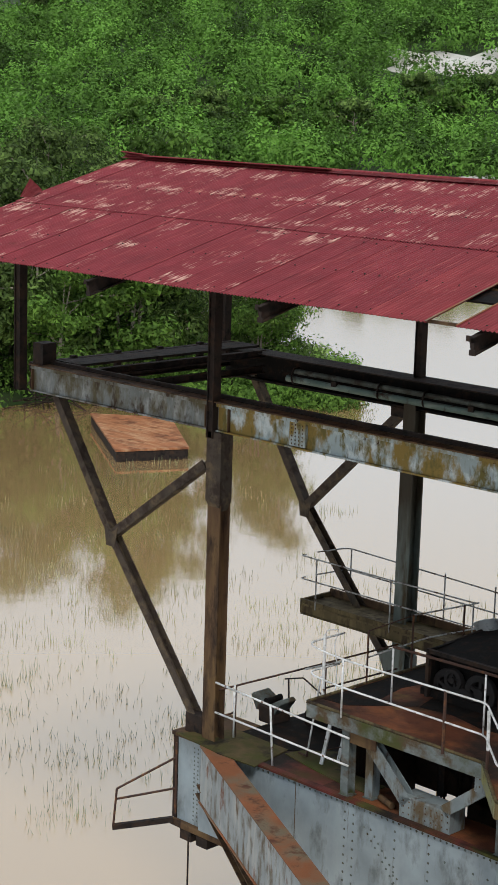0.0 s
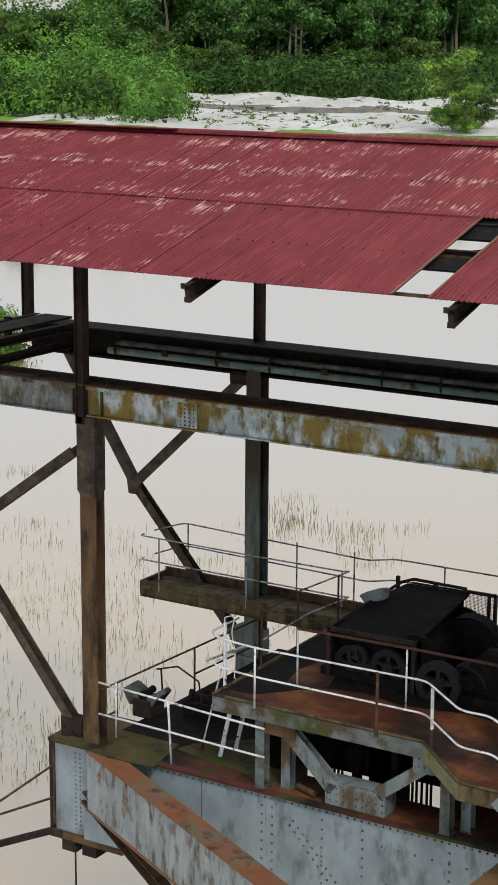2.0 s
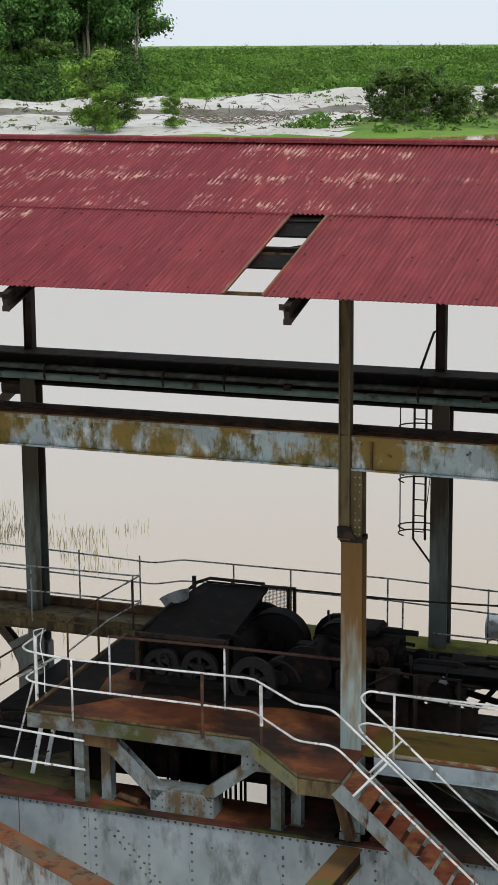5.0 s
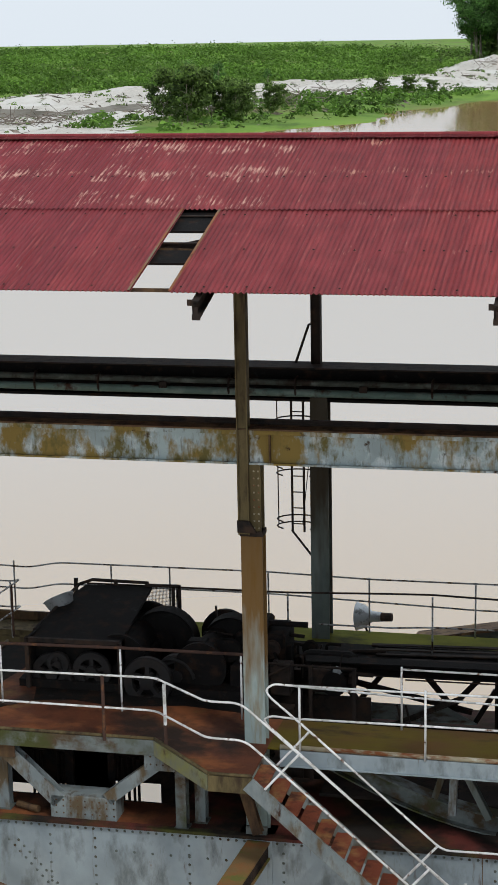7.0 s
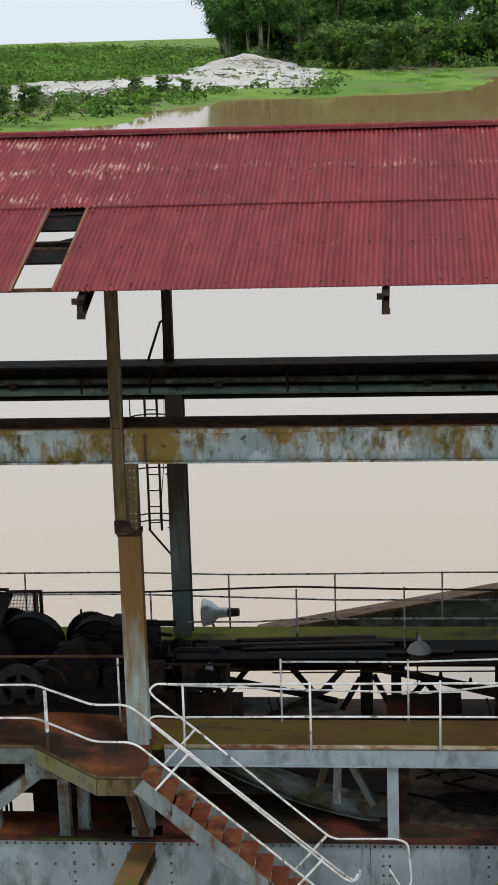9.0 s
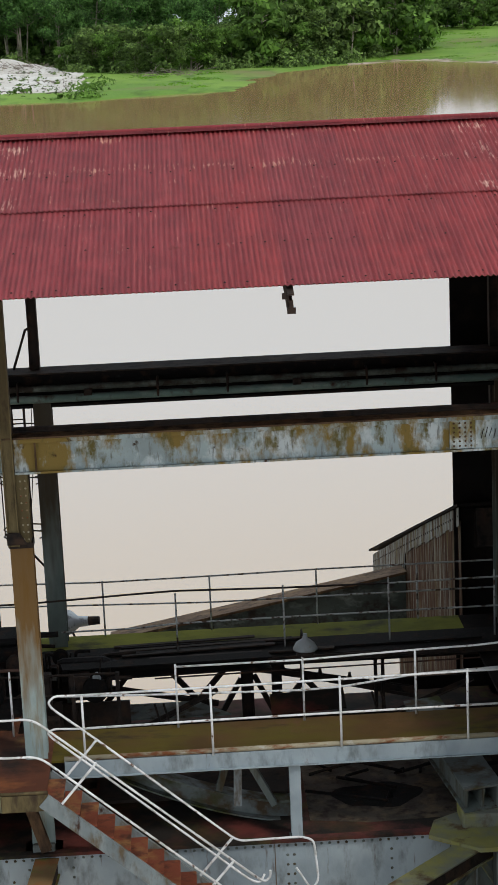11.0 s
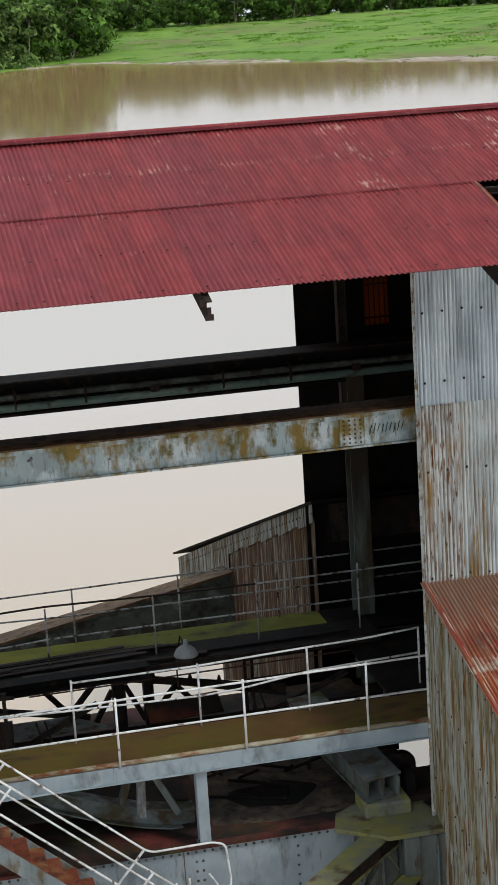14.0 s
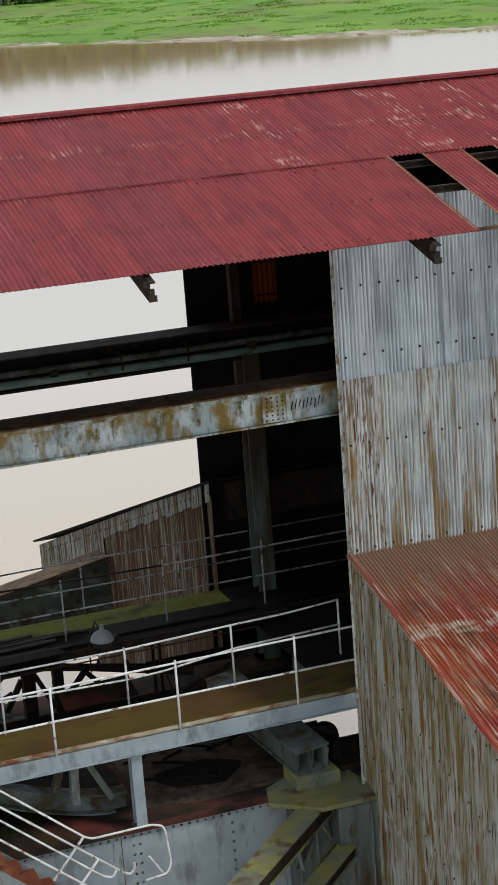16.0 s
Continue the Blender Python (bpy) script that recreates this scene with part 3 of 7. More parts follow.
def box(bm, x0, y0, z0, x1, y1, z1):
    v = [bm.verts.new((x, y, z)) for z in (z0, z1) for y in (y0, y1) for x in (x0, x1)]
    for f in ((0, 2, 3, 1), (4, 5, 7, 6), (0, 1, 5, 4), (2, 6, 7, 3), (0, 4, 6, 2), (1, 3, 7, 5)):
        bm.faces.new([v[i] for i in f])
    return bm


def sweep(bm, outline, p, q, up=(0, 0, 1)):
    """A bar from p to q with the given outline (across, upward)."""
    p, q = Vector(p), Vector(q)
    way = (q - p).normalized()
    side = way.cross(Vector(up))
    side = side.normalized() if side.length > 1e-5 else Vector((1, 0, 0))
    top = side.cross(way)
    rings = [[bm.verts.new(o + side * a + top * b) for a, b in outline] for o in (p, q)]
    n = len(outline)
    for i in range(n):
        bm.faces.new((rings[0][i], rings[0][(i + 1) % n], rings[1][(i + 1) % n], rings[1][i]))
    bm.faces.new(rings[0][::-1])
    bm.faces.new(rings[1])
    bmesh.ops.recalc_face_normals(bm, faces=bm.faces)
    return bm


def flat(w, h):
    return [(-w / 2, -h / 2), (w / 2, -h / 2), (w / 2, h / 2), (-w / 2, h / 2)]


def i_shape(w, h, web=0.02, flange=0.025):
    a, b, c = w / 2, h / 2, web / 2
    return [(-a, -b), (a, -b), (a, -b + flange), (c, -b + flange), (c, b - flange), (a, b - flange),
            (a, b), (-a, b), (-a, b - flange), (-c, b - flange), (-c, -b + flange), (-a, -b + flange)]


def channel(w, h, t=0.02):
    a, b = w / 2, h / 2
    return [(-a, -b), (a, -b), (a, -b + t), (-a + t, -b + t), (-a + t, b - t), (a, b - t), (a, b), (-a, b)]


def angle_iron(w, t=0.012):
    return [(0, 0), (w, 0), (w, t), (t, t), (t, w), (0, w)]


def tube(bm, pts, r, sides=8):
    """A round bar along a line of points."""
    pts = [Vector(p) for p in pts]
    rings = []
    for i, p in enumerate(pts):
        d = (pts[min(i + 1, len(pts) - 1)] - pts[max(i - 1, 0)]).normalized()
        a = d.cross(Vector((0, 0, 1)))
        a = a.normalized() if a.length > 1e-4 else Vector((1, 0, 0))
        b = d.cross(a)
        rings.append([bm.verts.new(p + r * (math.cos(k * math.tau / sides) * a + math.sin(k * math.tau / sides) * b)) for k in range(sides)])
    for m, n in zip(rings, rings[1:]):
        for k in range(sides):
            bm.faces.new((m[k], m[(k + 1) % sides], n[(k + 1) % sides], n[k]))
    bm.faces.new(rings[0][::-1])
    bm.faces.new(rings[-1])
    bmesh.ops.recalc_face_normals(bm, faces=bm.faces)
    return bm


def curve_pts(pts, r=0.15, n=4):
    """The line through pts with its corners rounded."""
    pts = [Vector(p) for p in pts]
    out = [pts[0]]
    for a, b, c in zip(pts, pts[1:], pts[2:]):
        k = min(r, (a - b).length * 0.45, (c - b).length * 0.45)
        s, e = b + (a - b).normalized() * k, b + (c - b).normalized() * k
        out += [s.lerp(b, u).lerp(b.lerp(e, u), u) for u in (i / n for i in range(n + 1))]
    return out + [pts[-1]]


def lathe(bm, profile, centre, axis=(0, 0, 1), sides=20):
    """A turned shape: profile of (radius, along)."""
    q = Vector((0, 0, 1)).rotation_difference(Vector(axis).normalized())
    rings = [[bm.verts.new(Vector(centre) + q @ Vector((r * math.cos(k * math.tau / sides), r * math.sin(k * math.tau / sides), h)))
              for k in range(sides)] for r, h in profile]
    for m, n in zip(rings, rings[1:]):
        for k in range(sides):
            bm.faces.new((m[k], m[(k + 1) % sides], n[(k + 1) % sides], n[k]))
    hollow = profile[0] == profile[-1]
    if profile[0][0] > 0.001 and not hollow:
        bm.faces.new(rings[0][::-1])
    if profile[-1][0] > 0.001 and not hollow:
        bm.faces.new(rings[-1])
    bmesh.ops.remove_doubles(bm, verts=bm.verts, dist=1e-5)
    bmesh.ops.recalc_face_normals(bm, faces=bm.faces)
    return bm


def soften(bm, width, segments=1):
    bmesh.ops.bevel(bm, geom=list(bm.edges), offset=width, segments=segments, affect="EDGES", clamp_overlap=True)
    return bm


def B():
    return bmesh.new()


def raw_mesh(name, verts, faces_per, mat, smooth=False):
    """A mesh from an array of vertices in which each run of faces_per makes one face."""
    me = bpy.data.meshes.new(name)
    count = len(verts)
    me.vertices.add(count)
    me.vertices.foreach_set("co", np.asarray(verts, np.float32).ravel())
    me.loops.add(count)
    me.loops.foreach_set("vertex_index", np.arange(count, dtype=np.int32))
    me.polygons.add(count // faces_per)
    me.polygons.foreach_set("loop_start", np.arange(0, count, faces_per, dtype=np.int32))
    me.update(calc_edges=True)
    me.validate()
    me.materials.append(mat)
    return me


def dots(bm_spots, r=0.018, out=(0, -1, 0)):
    """Rivet heads: low five-sided domes at the spots, standing out along one way."""
    o = Vector(out)
    a = o.orthogonal().normalized()
    b = o.cross(a)
    verts = []
    for s in bm_spots:
        s = Vector(s)
        ring = [s + r * (math.cos(k * math.tau / 5) * a + math.sin(k * math.tau / 5) * b) for k in range(5)]
        tip = s + o * r * 0.75
        for k in range(5):
            verts += [ring[k], ring[(k + 1) % 5], tip]
    return verts


def slab(bm, outline, z0, z1):
    lo = [bm.verts.new((x, y, z0)) for x, y in outline]
    hi = [bm.verts.new((x, y, z1)) for x, y in outline]
    n = len(outline)
    bm.faces.new(lo[::-1])
    bm.faces.new(hi)
    for i in range(n):
        bm.faces.new((lo[i], lo[(i + 1) % n], hi[(i + 1) % n], hi[i]))
    bmesh.ops.recalc_face_normals(bm, faces=bm.faces)
    return bm

# ---- roof ----
EAVE_Y, EAVE_Z, SEAM_Y, RIDGE_Y, RIDGE_Z = -2.95, 7.44, -0.07, 2.95, 9.06
ROOF_L, ROOF_R = -13.95, 24.0
slope = (RIDGE_Z - EAVE_Z) / (RIDGE_Y - EAVE_Y)


def roof_z(y):
    return RIDGE_Z - slope * abs(y - RIDGE_Y)


def corrugated(width, length, pitch=0.0755, depth=0.026, step=6, drop=0.0):
    """A corrugated sheet, lying from (0, 0) to (width, length), waves across x, its far side lower by drop."""
    bm = B()
    n = max(2, int(round(width / pitch)))
    us = [i / (n * step) for i in range(n * step + 1)]
    rows = [[bm.verts.new((u * width, v * length - u * drop, depth / 2 * math.cos(u * n * math.tau))) for u in us] for v in (0, 0.5, 1)]
    for a, b in zip(rows, rows[1:]):
        for i in range(len(us) - 1):
            bm.faces.new((a[i], a[i + 1], b[i + 1], b[i]))
    return bm


roof = thing("roof", (5.0, RIDGE_Y, EAVE_Z), "long gabled roof of red painted corrugated iron with missing sheets", "roof", kind="structure")
COVER = 0.5906
lean = math.atan(slope)
low_len = (SEAM_Y - EAVE_Y) / math.cos(lean) + 0.06
high_len = (RIDGE_Y - SEAM_Y) / math.cos(lean) + 0.02
low_mesh = [[mesh_of(corrugated(COVER * 9 / 8, low_len, COVER / 8), "roofing_sheet", m, True) for m in pair] for pair in zip(M_ROOF_LOW, M_ROOF_WORN)]
high_mesh = [[mesh_of(corrugated(COVER * 9 / 8, high_len, COVER / 8), "roofing_sheet", m, True) for m in pair] for pair in zip(M_ROOF_HIGH, M_ROOF_WORN)]
rng = random.Random(3)
GAPS = (-0.76, 8.69, 9.871)


def roofing_sheet(me, x, y, z, tilt, turn=0.0, twist=0.0):
    ob = new("roofing_sheet", me)
    ob.parent = roof
    ob.matrix_parent_inverse = Matrix.Translation(-BASES[roof.name])
    ob.matrix_basis = pose(x, y, z, math.degrees(tilt), 0, turn) @ pose(0, 0, 0, 0, twist, 0)
    return ob


first = -0.76 - 22 * COVER
k = 0
while first + k * COVER < ROOF_R:
    x = first + k * COVER
    k += 1
    if x < ROOF_L - 0.05:
        continue
    worn = 1 if x < -4 and rng.random() < 0.6 else 0
    j = rng.uniform(-0.012, 0.012)
    redness = 0 if x + rng.uniform(-1.5, 1.5) < -2.5 else 1 if x + rng.uniform(-2, 2) < 4 else 2
    if not any(abs(x - g) < 0.2 for g in GAPS):
        roofing_sheet(low_mesh[redness][worn if x < -5 else 0], x, EAVE_Y + j, EAVE_Z, lean, 0.0, -0.5 if rng.random() < 0.25 else -0.12)
    worn = 1 if rng.random() < (0.85 if x < 0 else 0.08) else 0
    roofing_sheet(high_mesh[redness][worn], x, SEAM_Y - 0.05, roof_z(SEAM_Y - 0.05) + 0.017, lean, 0.0, -0.5 if rng.random() < 0.25 else -0.12)
# the far slope, seen only through the missing sheets
bm = B()
sweep(bm, flat(7.6, 0.01), (ROOF_L, RIDGE_Y + 2.95, roof_z(RIDGE_Y + 2.95)), (ROOF_R, RIDGE_Y + 2.95, roof_z(RIDGE_Y + 2.95)), up=(0, math.sin(lean), math.cos(lean)))
for v in bm.verts:
    v.co.y = RIDGE_Y + (0.02 if v.co.y < RIDGE_Y + 2.95 else 5.95)
    v.co.z = roof_z(v.co.y) + 0.01
part("far_slope", bm, M_ROOF, roof)
bm = B()
for s in (-1, 1):
    box(bm, ROOF_L, RIDGE_Y, RIDGE_Z, ROOF_R, RIDGE_Y + s * 0.17, RIDGE_Z + 0.012)
    for v in bm.verts:
        v.co.z = RIDGE_Z + 0.055 - slope * abs(v.co.y - RIDGE_Y) + (0.008 if v.co.z > RIDGE_Z + 0.006 else 0)
bmesh.ops.recalc_face_normals(bm, faces=bm.faces)
part("ridge_cap", bm, M_ROOF, roof, "dark red ridge capping")
bm = B()
tube(bm, [(ROOF_L, RIDGE_Y, RIDGE_Z + 0.055), (ROOF_R, RIDGE_Y, RIDGE_Z + 0.055)], 0.035)
part("ridge_roll", bm, M_ROOF, roof)
# a lifted flashing at the left end of the ridge
bm = B()
sweep(bm, flat(0.35, 0.02), (-13.95, RIDGE_Y, RIDGE_Z + 0.10), (-13.2, RIDGE_Y + 0.05, RIDGE_Z + 0.06), up=(0, 0.3, 1))
sweep(bm, flat(0.3, 0.02), (-13.2, RIDGE_Y - 0.05, RIDGE_Z + 0.07), (-8.0, RIDGE_Y - 0.02, RIDGE_Z + 0.075), up=(0, 0.1, 1))
part("ridge_flashing", bm, M_ROOF, roof)
for y in (-1.25, -0.25, 1.1, 2.7, 3.2, 4.8, 6.2, 7.5, 8.75):
    bm = sweep(B(), channel(0.07, 0.11), (ROOF_L + 0.05, y, roof_z(y) - 0.075), (ROOF_R, y, roof_z(y) - 0.075))
    part("purlin", bm, M_DARK, roof)
part("eave_strip", sweep(B(), flat(0.06, 0.045), (ROOF_L + 0.05, -2.80, roof_z(-2.80) - 0.04), (ROOF_R, -2.80, roof_z(-2.80) - 0.04)), M_RUSTCOL, roof)
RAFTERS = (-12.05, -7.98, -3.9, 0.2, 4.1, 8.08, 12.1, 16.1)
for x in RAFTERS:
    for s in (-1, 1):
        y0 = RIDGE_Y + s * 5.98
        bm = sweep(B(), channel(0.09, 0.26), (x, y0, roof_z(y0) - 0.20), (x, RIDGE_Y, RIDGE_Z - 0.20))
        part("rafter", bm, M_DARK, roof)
        bm = B()
        box(bm, x - 0.05, y0 - 0.01, roof_z(y0) - 0.33, x + 0.06, y0 + 0.01, roof_z(y0) - 0.25)
        box(bm, x - 0.11, y0 - 0.012, roof_z(y0) - 0.14, x - 0.03, y0 + 0.008, roof_z(y0) - 0.06)
        box(bm, x - 0.02, y0 - 0.012, roof_z(y0) - 0.26, x + 0.03, y0 + 0.008, roof_z(y0) - 0.16)
        part("rafter_end_plate", bm, M_DARK, roof)
for y, w in ((-0.22, 1.15), (-1.68, 0.46)):
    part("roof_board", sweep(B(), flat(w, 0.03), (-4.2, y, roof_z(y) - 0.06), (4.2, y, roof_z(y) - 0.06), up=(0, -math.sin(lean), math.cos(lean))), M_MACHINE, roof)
for g in GAPS[:1]:
    # a fallen batten and a rust-red angle lying across the hole
    part("loose_batten", sweep(B(), flat(0.07, 0.04), (g - 0.1, -1.25, roof_z(-1.25) - 0.14), (g + 0.75, -0.85, roof_z(-0.85) - 0.10)), M_DARK, roof)
    part("loose_angle", sweep(B(), angle_iron(0.07), (g - 0.02, -1.36, roof_z(-1.36) - 0.12), (g + 0.64, -1.40, roof_z(-1.40) - 0.12)), M_RUSTCOL, roof)
# a torn sheet corner turned up at the open end
bm = B()
rows = [[bm.verts.new((ROOF_L + 0.04 + 0.34 * u, 0.10 + 0.26 * v + 0.05 * u, roof_z(0.1 + 0.26 * v) + 0.03 + (0.30 - 0.22 * u) * v)) for u in (0, 0.33, 0.66, 1)] for v in (0, 0.5, 1)]
for a, b in zip(rows, rows[1:]):
    for i in range(3):
        bm.faces.new((a[i], a[i + 1], b[i + 1], b[i]))
bmesh.ops.solidify(bm, geom=bm.faces, thickness=0.01)
part("torn_corner", bm, M_ROOF, roof)
# bare rust along the sheet edges beside the missing ones
for g in GAPS:
    for x in (g + 0.03, g + COVER + 0.0):
        y0, y1 = EAVE_Y + 0.01, SEAM_Y - 0.02
        part("rusted_sheet_edge", sweep(B(), flat(0.035, 0.006), (x, y0, roof_z(y0) + 0.017), (x, y1, roof_z(y1) + 0.017)), M_ORANGE, roof)
# screw heads and rust plugs
spots = []
for x in np.arange(ROOF_L + 0.3, 13, 0.302):
    for y in (-2.8, -1.55, -0.3, 1.15, 2.72):
        if not any(g < x < g + COVER and y < SEAM_Y for g in GAPS) and rng.random() < 0.75:
            spots.append((x + rng.uniform(-0.03, 0.03), y + rng.uniform(-0.03, 0.03), roof_z(y) + (0.014 if y < SEAM_Y else 0.036)))
me = raw_mesh("roof_screw", dots(spots, 0.020, (0, -math.sin(lean), math.cos(lean))), 3, M_DARK)
screws = new("roof_screw", me)
screws.parent = roof
screws.matrix_parent_inverse = Matrix.Translation(-BASES[roof.name])
tagged(screws, kind="stuff")

# ---- columns, girders and braces of the gantry ----
gantry = thing("gantry_frame", (0, 3, -1.5), "riveted steel gantry frame of rusted columns and crane girders", "steel frame", kind="structure")


def column(x, y, s, d, py):
    """A built-up column d deep: broad lower shaft, riveted cheek plates, narrow upper post on its outer side (s)."""
    w = 0.33
    lower = sweep(B(), i_shape(w, d, 0.06, 0.03), (x, y, -2.4 if x < -4 and s > 0 else -1.55), (x, y, 3.36), up=(0, 1, 0))
    shaft = part("lower_shaft", lower, (M_COLUMN if x > -4 and x < 4 else M_RUSTCOL) if s < 0 else M_FARCOL_SHADED, gantry)
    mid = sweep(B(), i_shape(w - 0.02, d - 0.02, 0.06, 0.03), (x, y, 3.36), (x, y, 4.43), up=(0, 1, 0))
    part("upper_shaft", mid, (M_OLIVE if x > -4 else M_RUSTCOL) if s < 0 else M_FARCOL_SHADED, gantry)
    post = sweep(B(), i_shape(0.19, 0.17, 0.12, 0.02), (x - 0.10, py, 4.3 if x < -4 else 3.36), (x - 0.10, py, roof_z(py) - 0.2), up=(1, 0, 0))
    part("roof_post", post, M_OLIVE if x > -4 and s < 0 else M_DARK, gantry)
    foot = box(B(), x - 0.28, y - 0.22, -1.56, x + 0.28, y + 0.22, -1.50)
    part("base_plate", foot, M_PALE, shaft)
    if s > 0:
        return
    if x > -4:
        cap = box(B(), x - w / 2 - 0.012, y - d / 2 - 0.012, 3.32, x + w / 2 + 0.012, y + d / 2 + 0.012, 3.40)
        part("cap_plate", cap, M_DARK, shaft)
        bm = slab(B(), [(x - 0.19, 3.40), (x + 0.10, 3.40), (x - 0.005, 3.58), (x - 0.195, 3.58)], 0.0, 0.05)
        bm.transform(Matrix.Translation((0, py - 0.075, 0)) @ Matrix.Rotation(math.pi / 2, 4, "X"))
        part("post_shoe", bm, M_DARK, shaft)
    spots = [(x + dx, y - d / 2 + 0.01, z) for dx in (0.05, 0.12) for z in np.arange(3.45, 4.4, 0.11)]
    rivets = new("rivet_row", raw_mesh("rivet_row", dots(spots, 0.017), 3, M_LIP))
    rivets.parent = shaft
    tagged(rivets, kind="stuff")


for cx in (-7.95, 0.18, 8.3):
    column(cx, 0.13, -1, 0.26, 0.02)
    column(cx, 5.62, 1, 0.36, 5.84)
column_end = [sweep(B(), i_shape(0.19, 0.19, 0.12, 0.02), (-13.8, y, 4.4), (-13.8, y, roof_z(y) - 0.1), up=(1, 0, 0)) for y in (0.05, 5.85)]
for bm in column_end:
    part("end_post", bm, M_DARK, gantry)

# near girder: broad top plate, web, narrow bottom flange, splice plates and stiffeners
GIRDER = [(-0.16, -0.30), (0.12, -0.30), (0.12, -0.27), (-0.07, -0.27), (-0.07, 0.19), (0.46, 0.19), (0.46, 0.23), (-0.16, 0.23), (-0.16, 0.16), (-0.10, 0.16), (-0.10, -0.27), (-0.16, -0.27)][::-1]
girder = part("near_girder", sweep(B(), GIRDER, (10.8, 0.16, 4.73), (-7.95, 0.16, 4.73)), M_GIRDER, gantry, "pale blue flaking paint with ochre rust")
part("near_girder", sweep(B(), GIRDER, (-7.96, 0.16, 4.73), (-13.4, 0.16, 4.73)), M_ENDGIRDER, gantry, "dull grey stained paint")
# top plate is bare rusted steel
part("crane_rail_plate", box(B(), -13.4, -0.05, 4.965, 10.8, 0.62, 4.99), M_RUSTCOL, girder, "dark rusted top plate")
part("crane_rail", sweep(B(), i_shape(0.07, 0.08, 0.025, 0.02), (-13.3, 0.3, 5.03), (10.8, 0.3, 5.03)), M_DARK, girder)
for x in (-5.9, 6.72):
    part("splice_plate", box(B(), x - 0.19, -0.008, 4.48, x + 0.19, 0.058, 4.90), M_GIRDER, girder)
    spots = [(x + i * 0.085 - 0.13, -0.01, 4.52 + j * 0.068) for i in range(4) for j in range(6)]
    rv = new("rivet_row", raw_mesh("rivet_row", dots(spots, 0.018), 3, M_RUSTCOL))
    rv.parent = girder
    tagged(rv, kind="stuff")
for x in (-13.38, -8.25, -7.65, 0.48):
    part("web_stiffener", box(B(), x - 0.012, 0.0, 4.46, x + 0.012, 0.06, 4.9), M_RUSTCOL, girder)

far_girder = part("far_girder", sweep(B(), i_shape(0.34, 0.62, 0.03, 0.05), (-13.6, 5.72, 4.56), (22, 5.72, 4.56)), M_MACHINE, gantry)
part("crane_rail_plate", box(B(), -13.6, 5.35, 4.875, 22, 6.0, 4.90), M_DARK, far_girder)
part("long_pipe", tube(B(), [(-11.4, 5.44, 4.46), (-2, 5.44, 4.43), (8, 5.44, 4.42), (21, 5.44, 4.42)], 0.072, 12), M_TEAL, gantry, "weathered teal pipe", True)
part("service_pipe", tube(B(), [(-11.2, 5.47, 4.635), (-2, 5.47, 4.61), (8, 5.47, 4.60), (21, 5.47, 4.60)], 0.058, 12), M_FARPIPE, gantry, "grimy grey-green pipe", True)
for k, x in enumerate(np.arange(-11.2, 9, 1.22)):
    if k % 3 == 1:
        part("pipe_clip", box(B(), x - 0.07, 5.36, 4.47, x + 0.07, 5.6, 4.58), M_DARK, gantry)
        continue
    bm = tube(B(), curve_pts([(x, 5.60, 4.70), (x, 5.42, 4.70), (x, 5.35, 4.56), (x, 5.355, 4.44), (x, 5.44, 4.36), (x, 5.6, 4.36)], 0.05), 0.022, 6)
    part("pipe_bracket", bm, M_DARK, gantry)
# end frame at the bow
for z, w in ((4.9, 0.14), (4.55, 0.12)):
    part("end_beam", sweep(B(), channel(w, 0.2), (-13.5, 0.1, z), (-13.5, 5.8, z)), M_DARK, gantry)
    part("end_beam", sweep(B(), channel(w, 0.16), (-12.2, 0.5, z), (-12.2, 5.5, z)), M_DARK, gantry)
part("end_plank", sweep(B(), flat(0.7, 0.05), (-12.8, 0.5, 5.02), (-12.8, 5.6, 5.02)), M_DARK, gantry)
for y in (1.2, 2.4, 3.6, 4.8):
    part("end_stub", box(B(), -13.56, y - 0.06, 4.5, -13.44, y + 0.06, 5.05), M_DARK, gantry)
part("end_stop", box(B(), -13.42, 0.08, 4.99, -13.1, 0.42, 5.42), M_DARK, gantry)
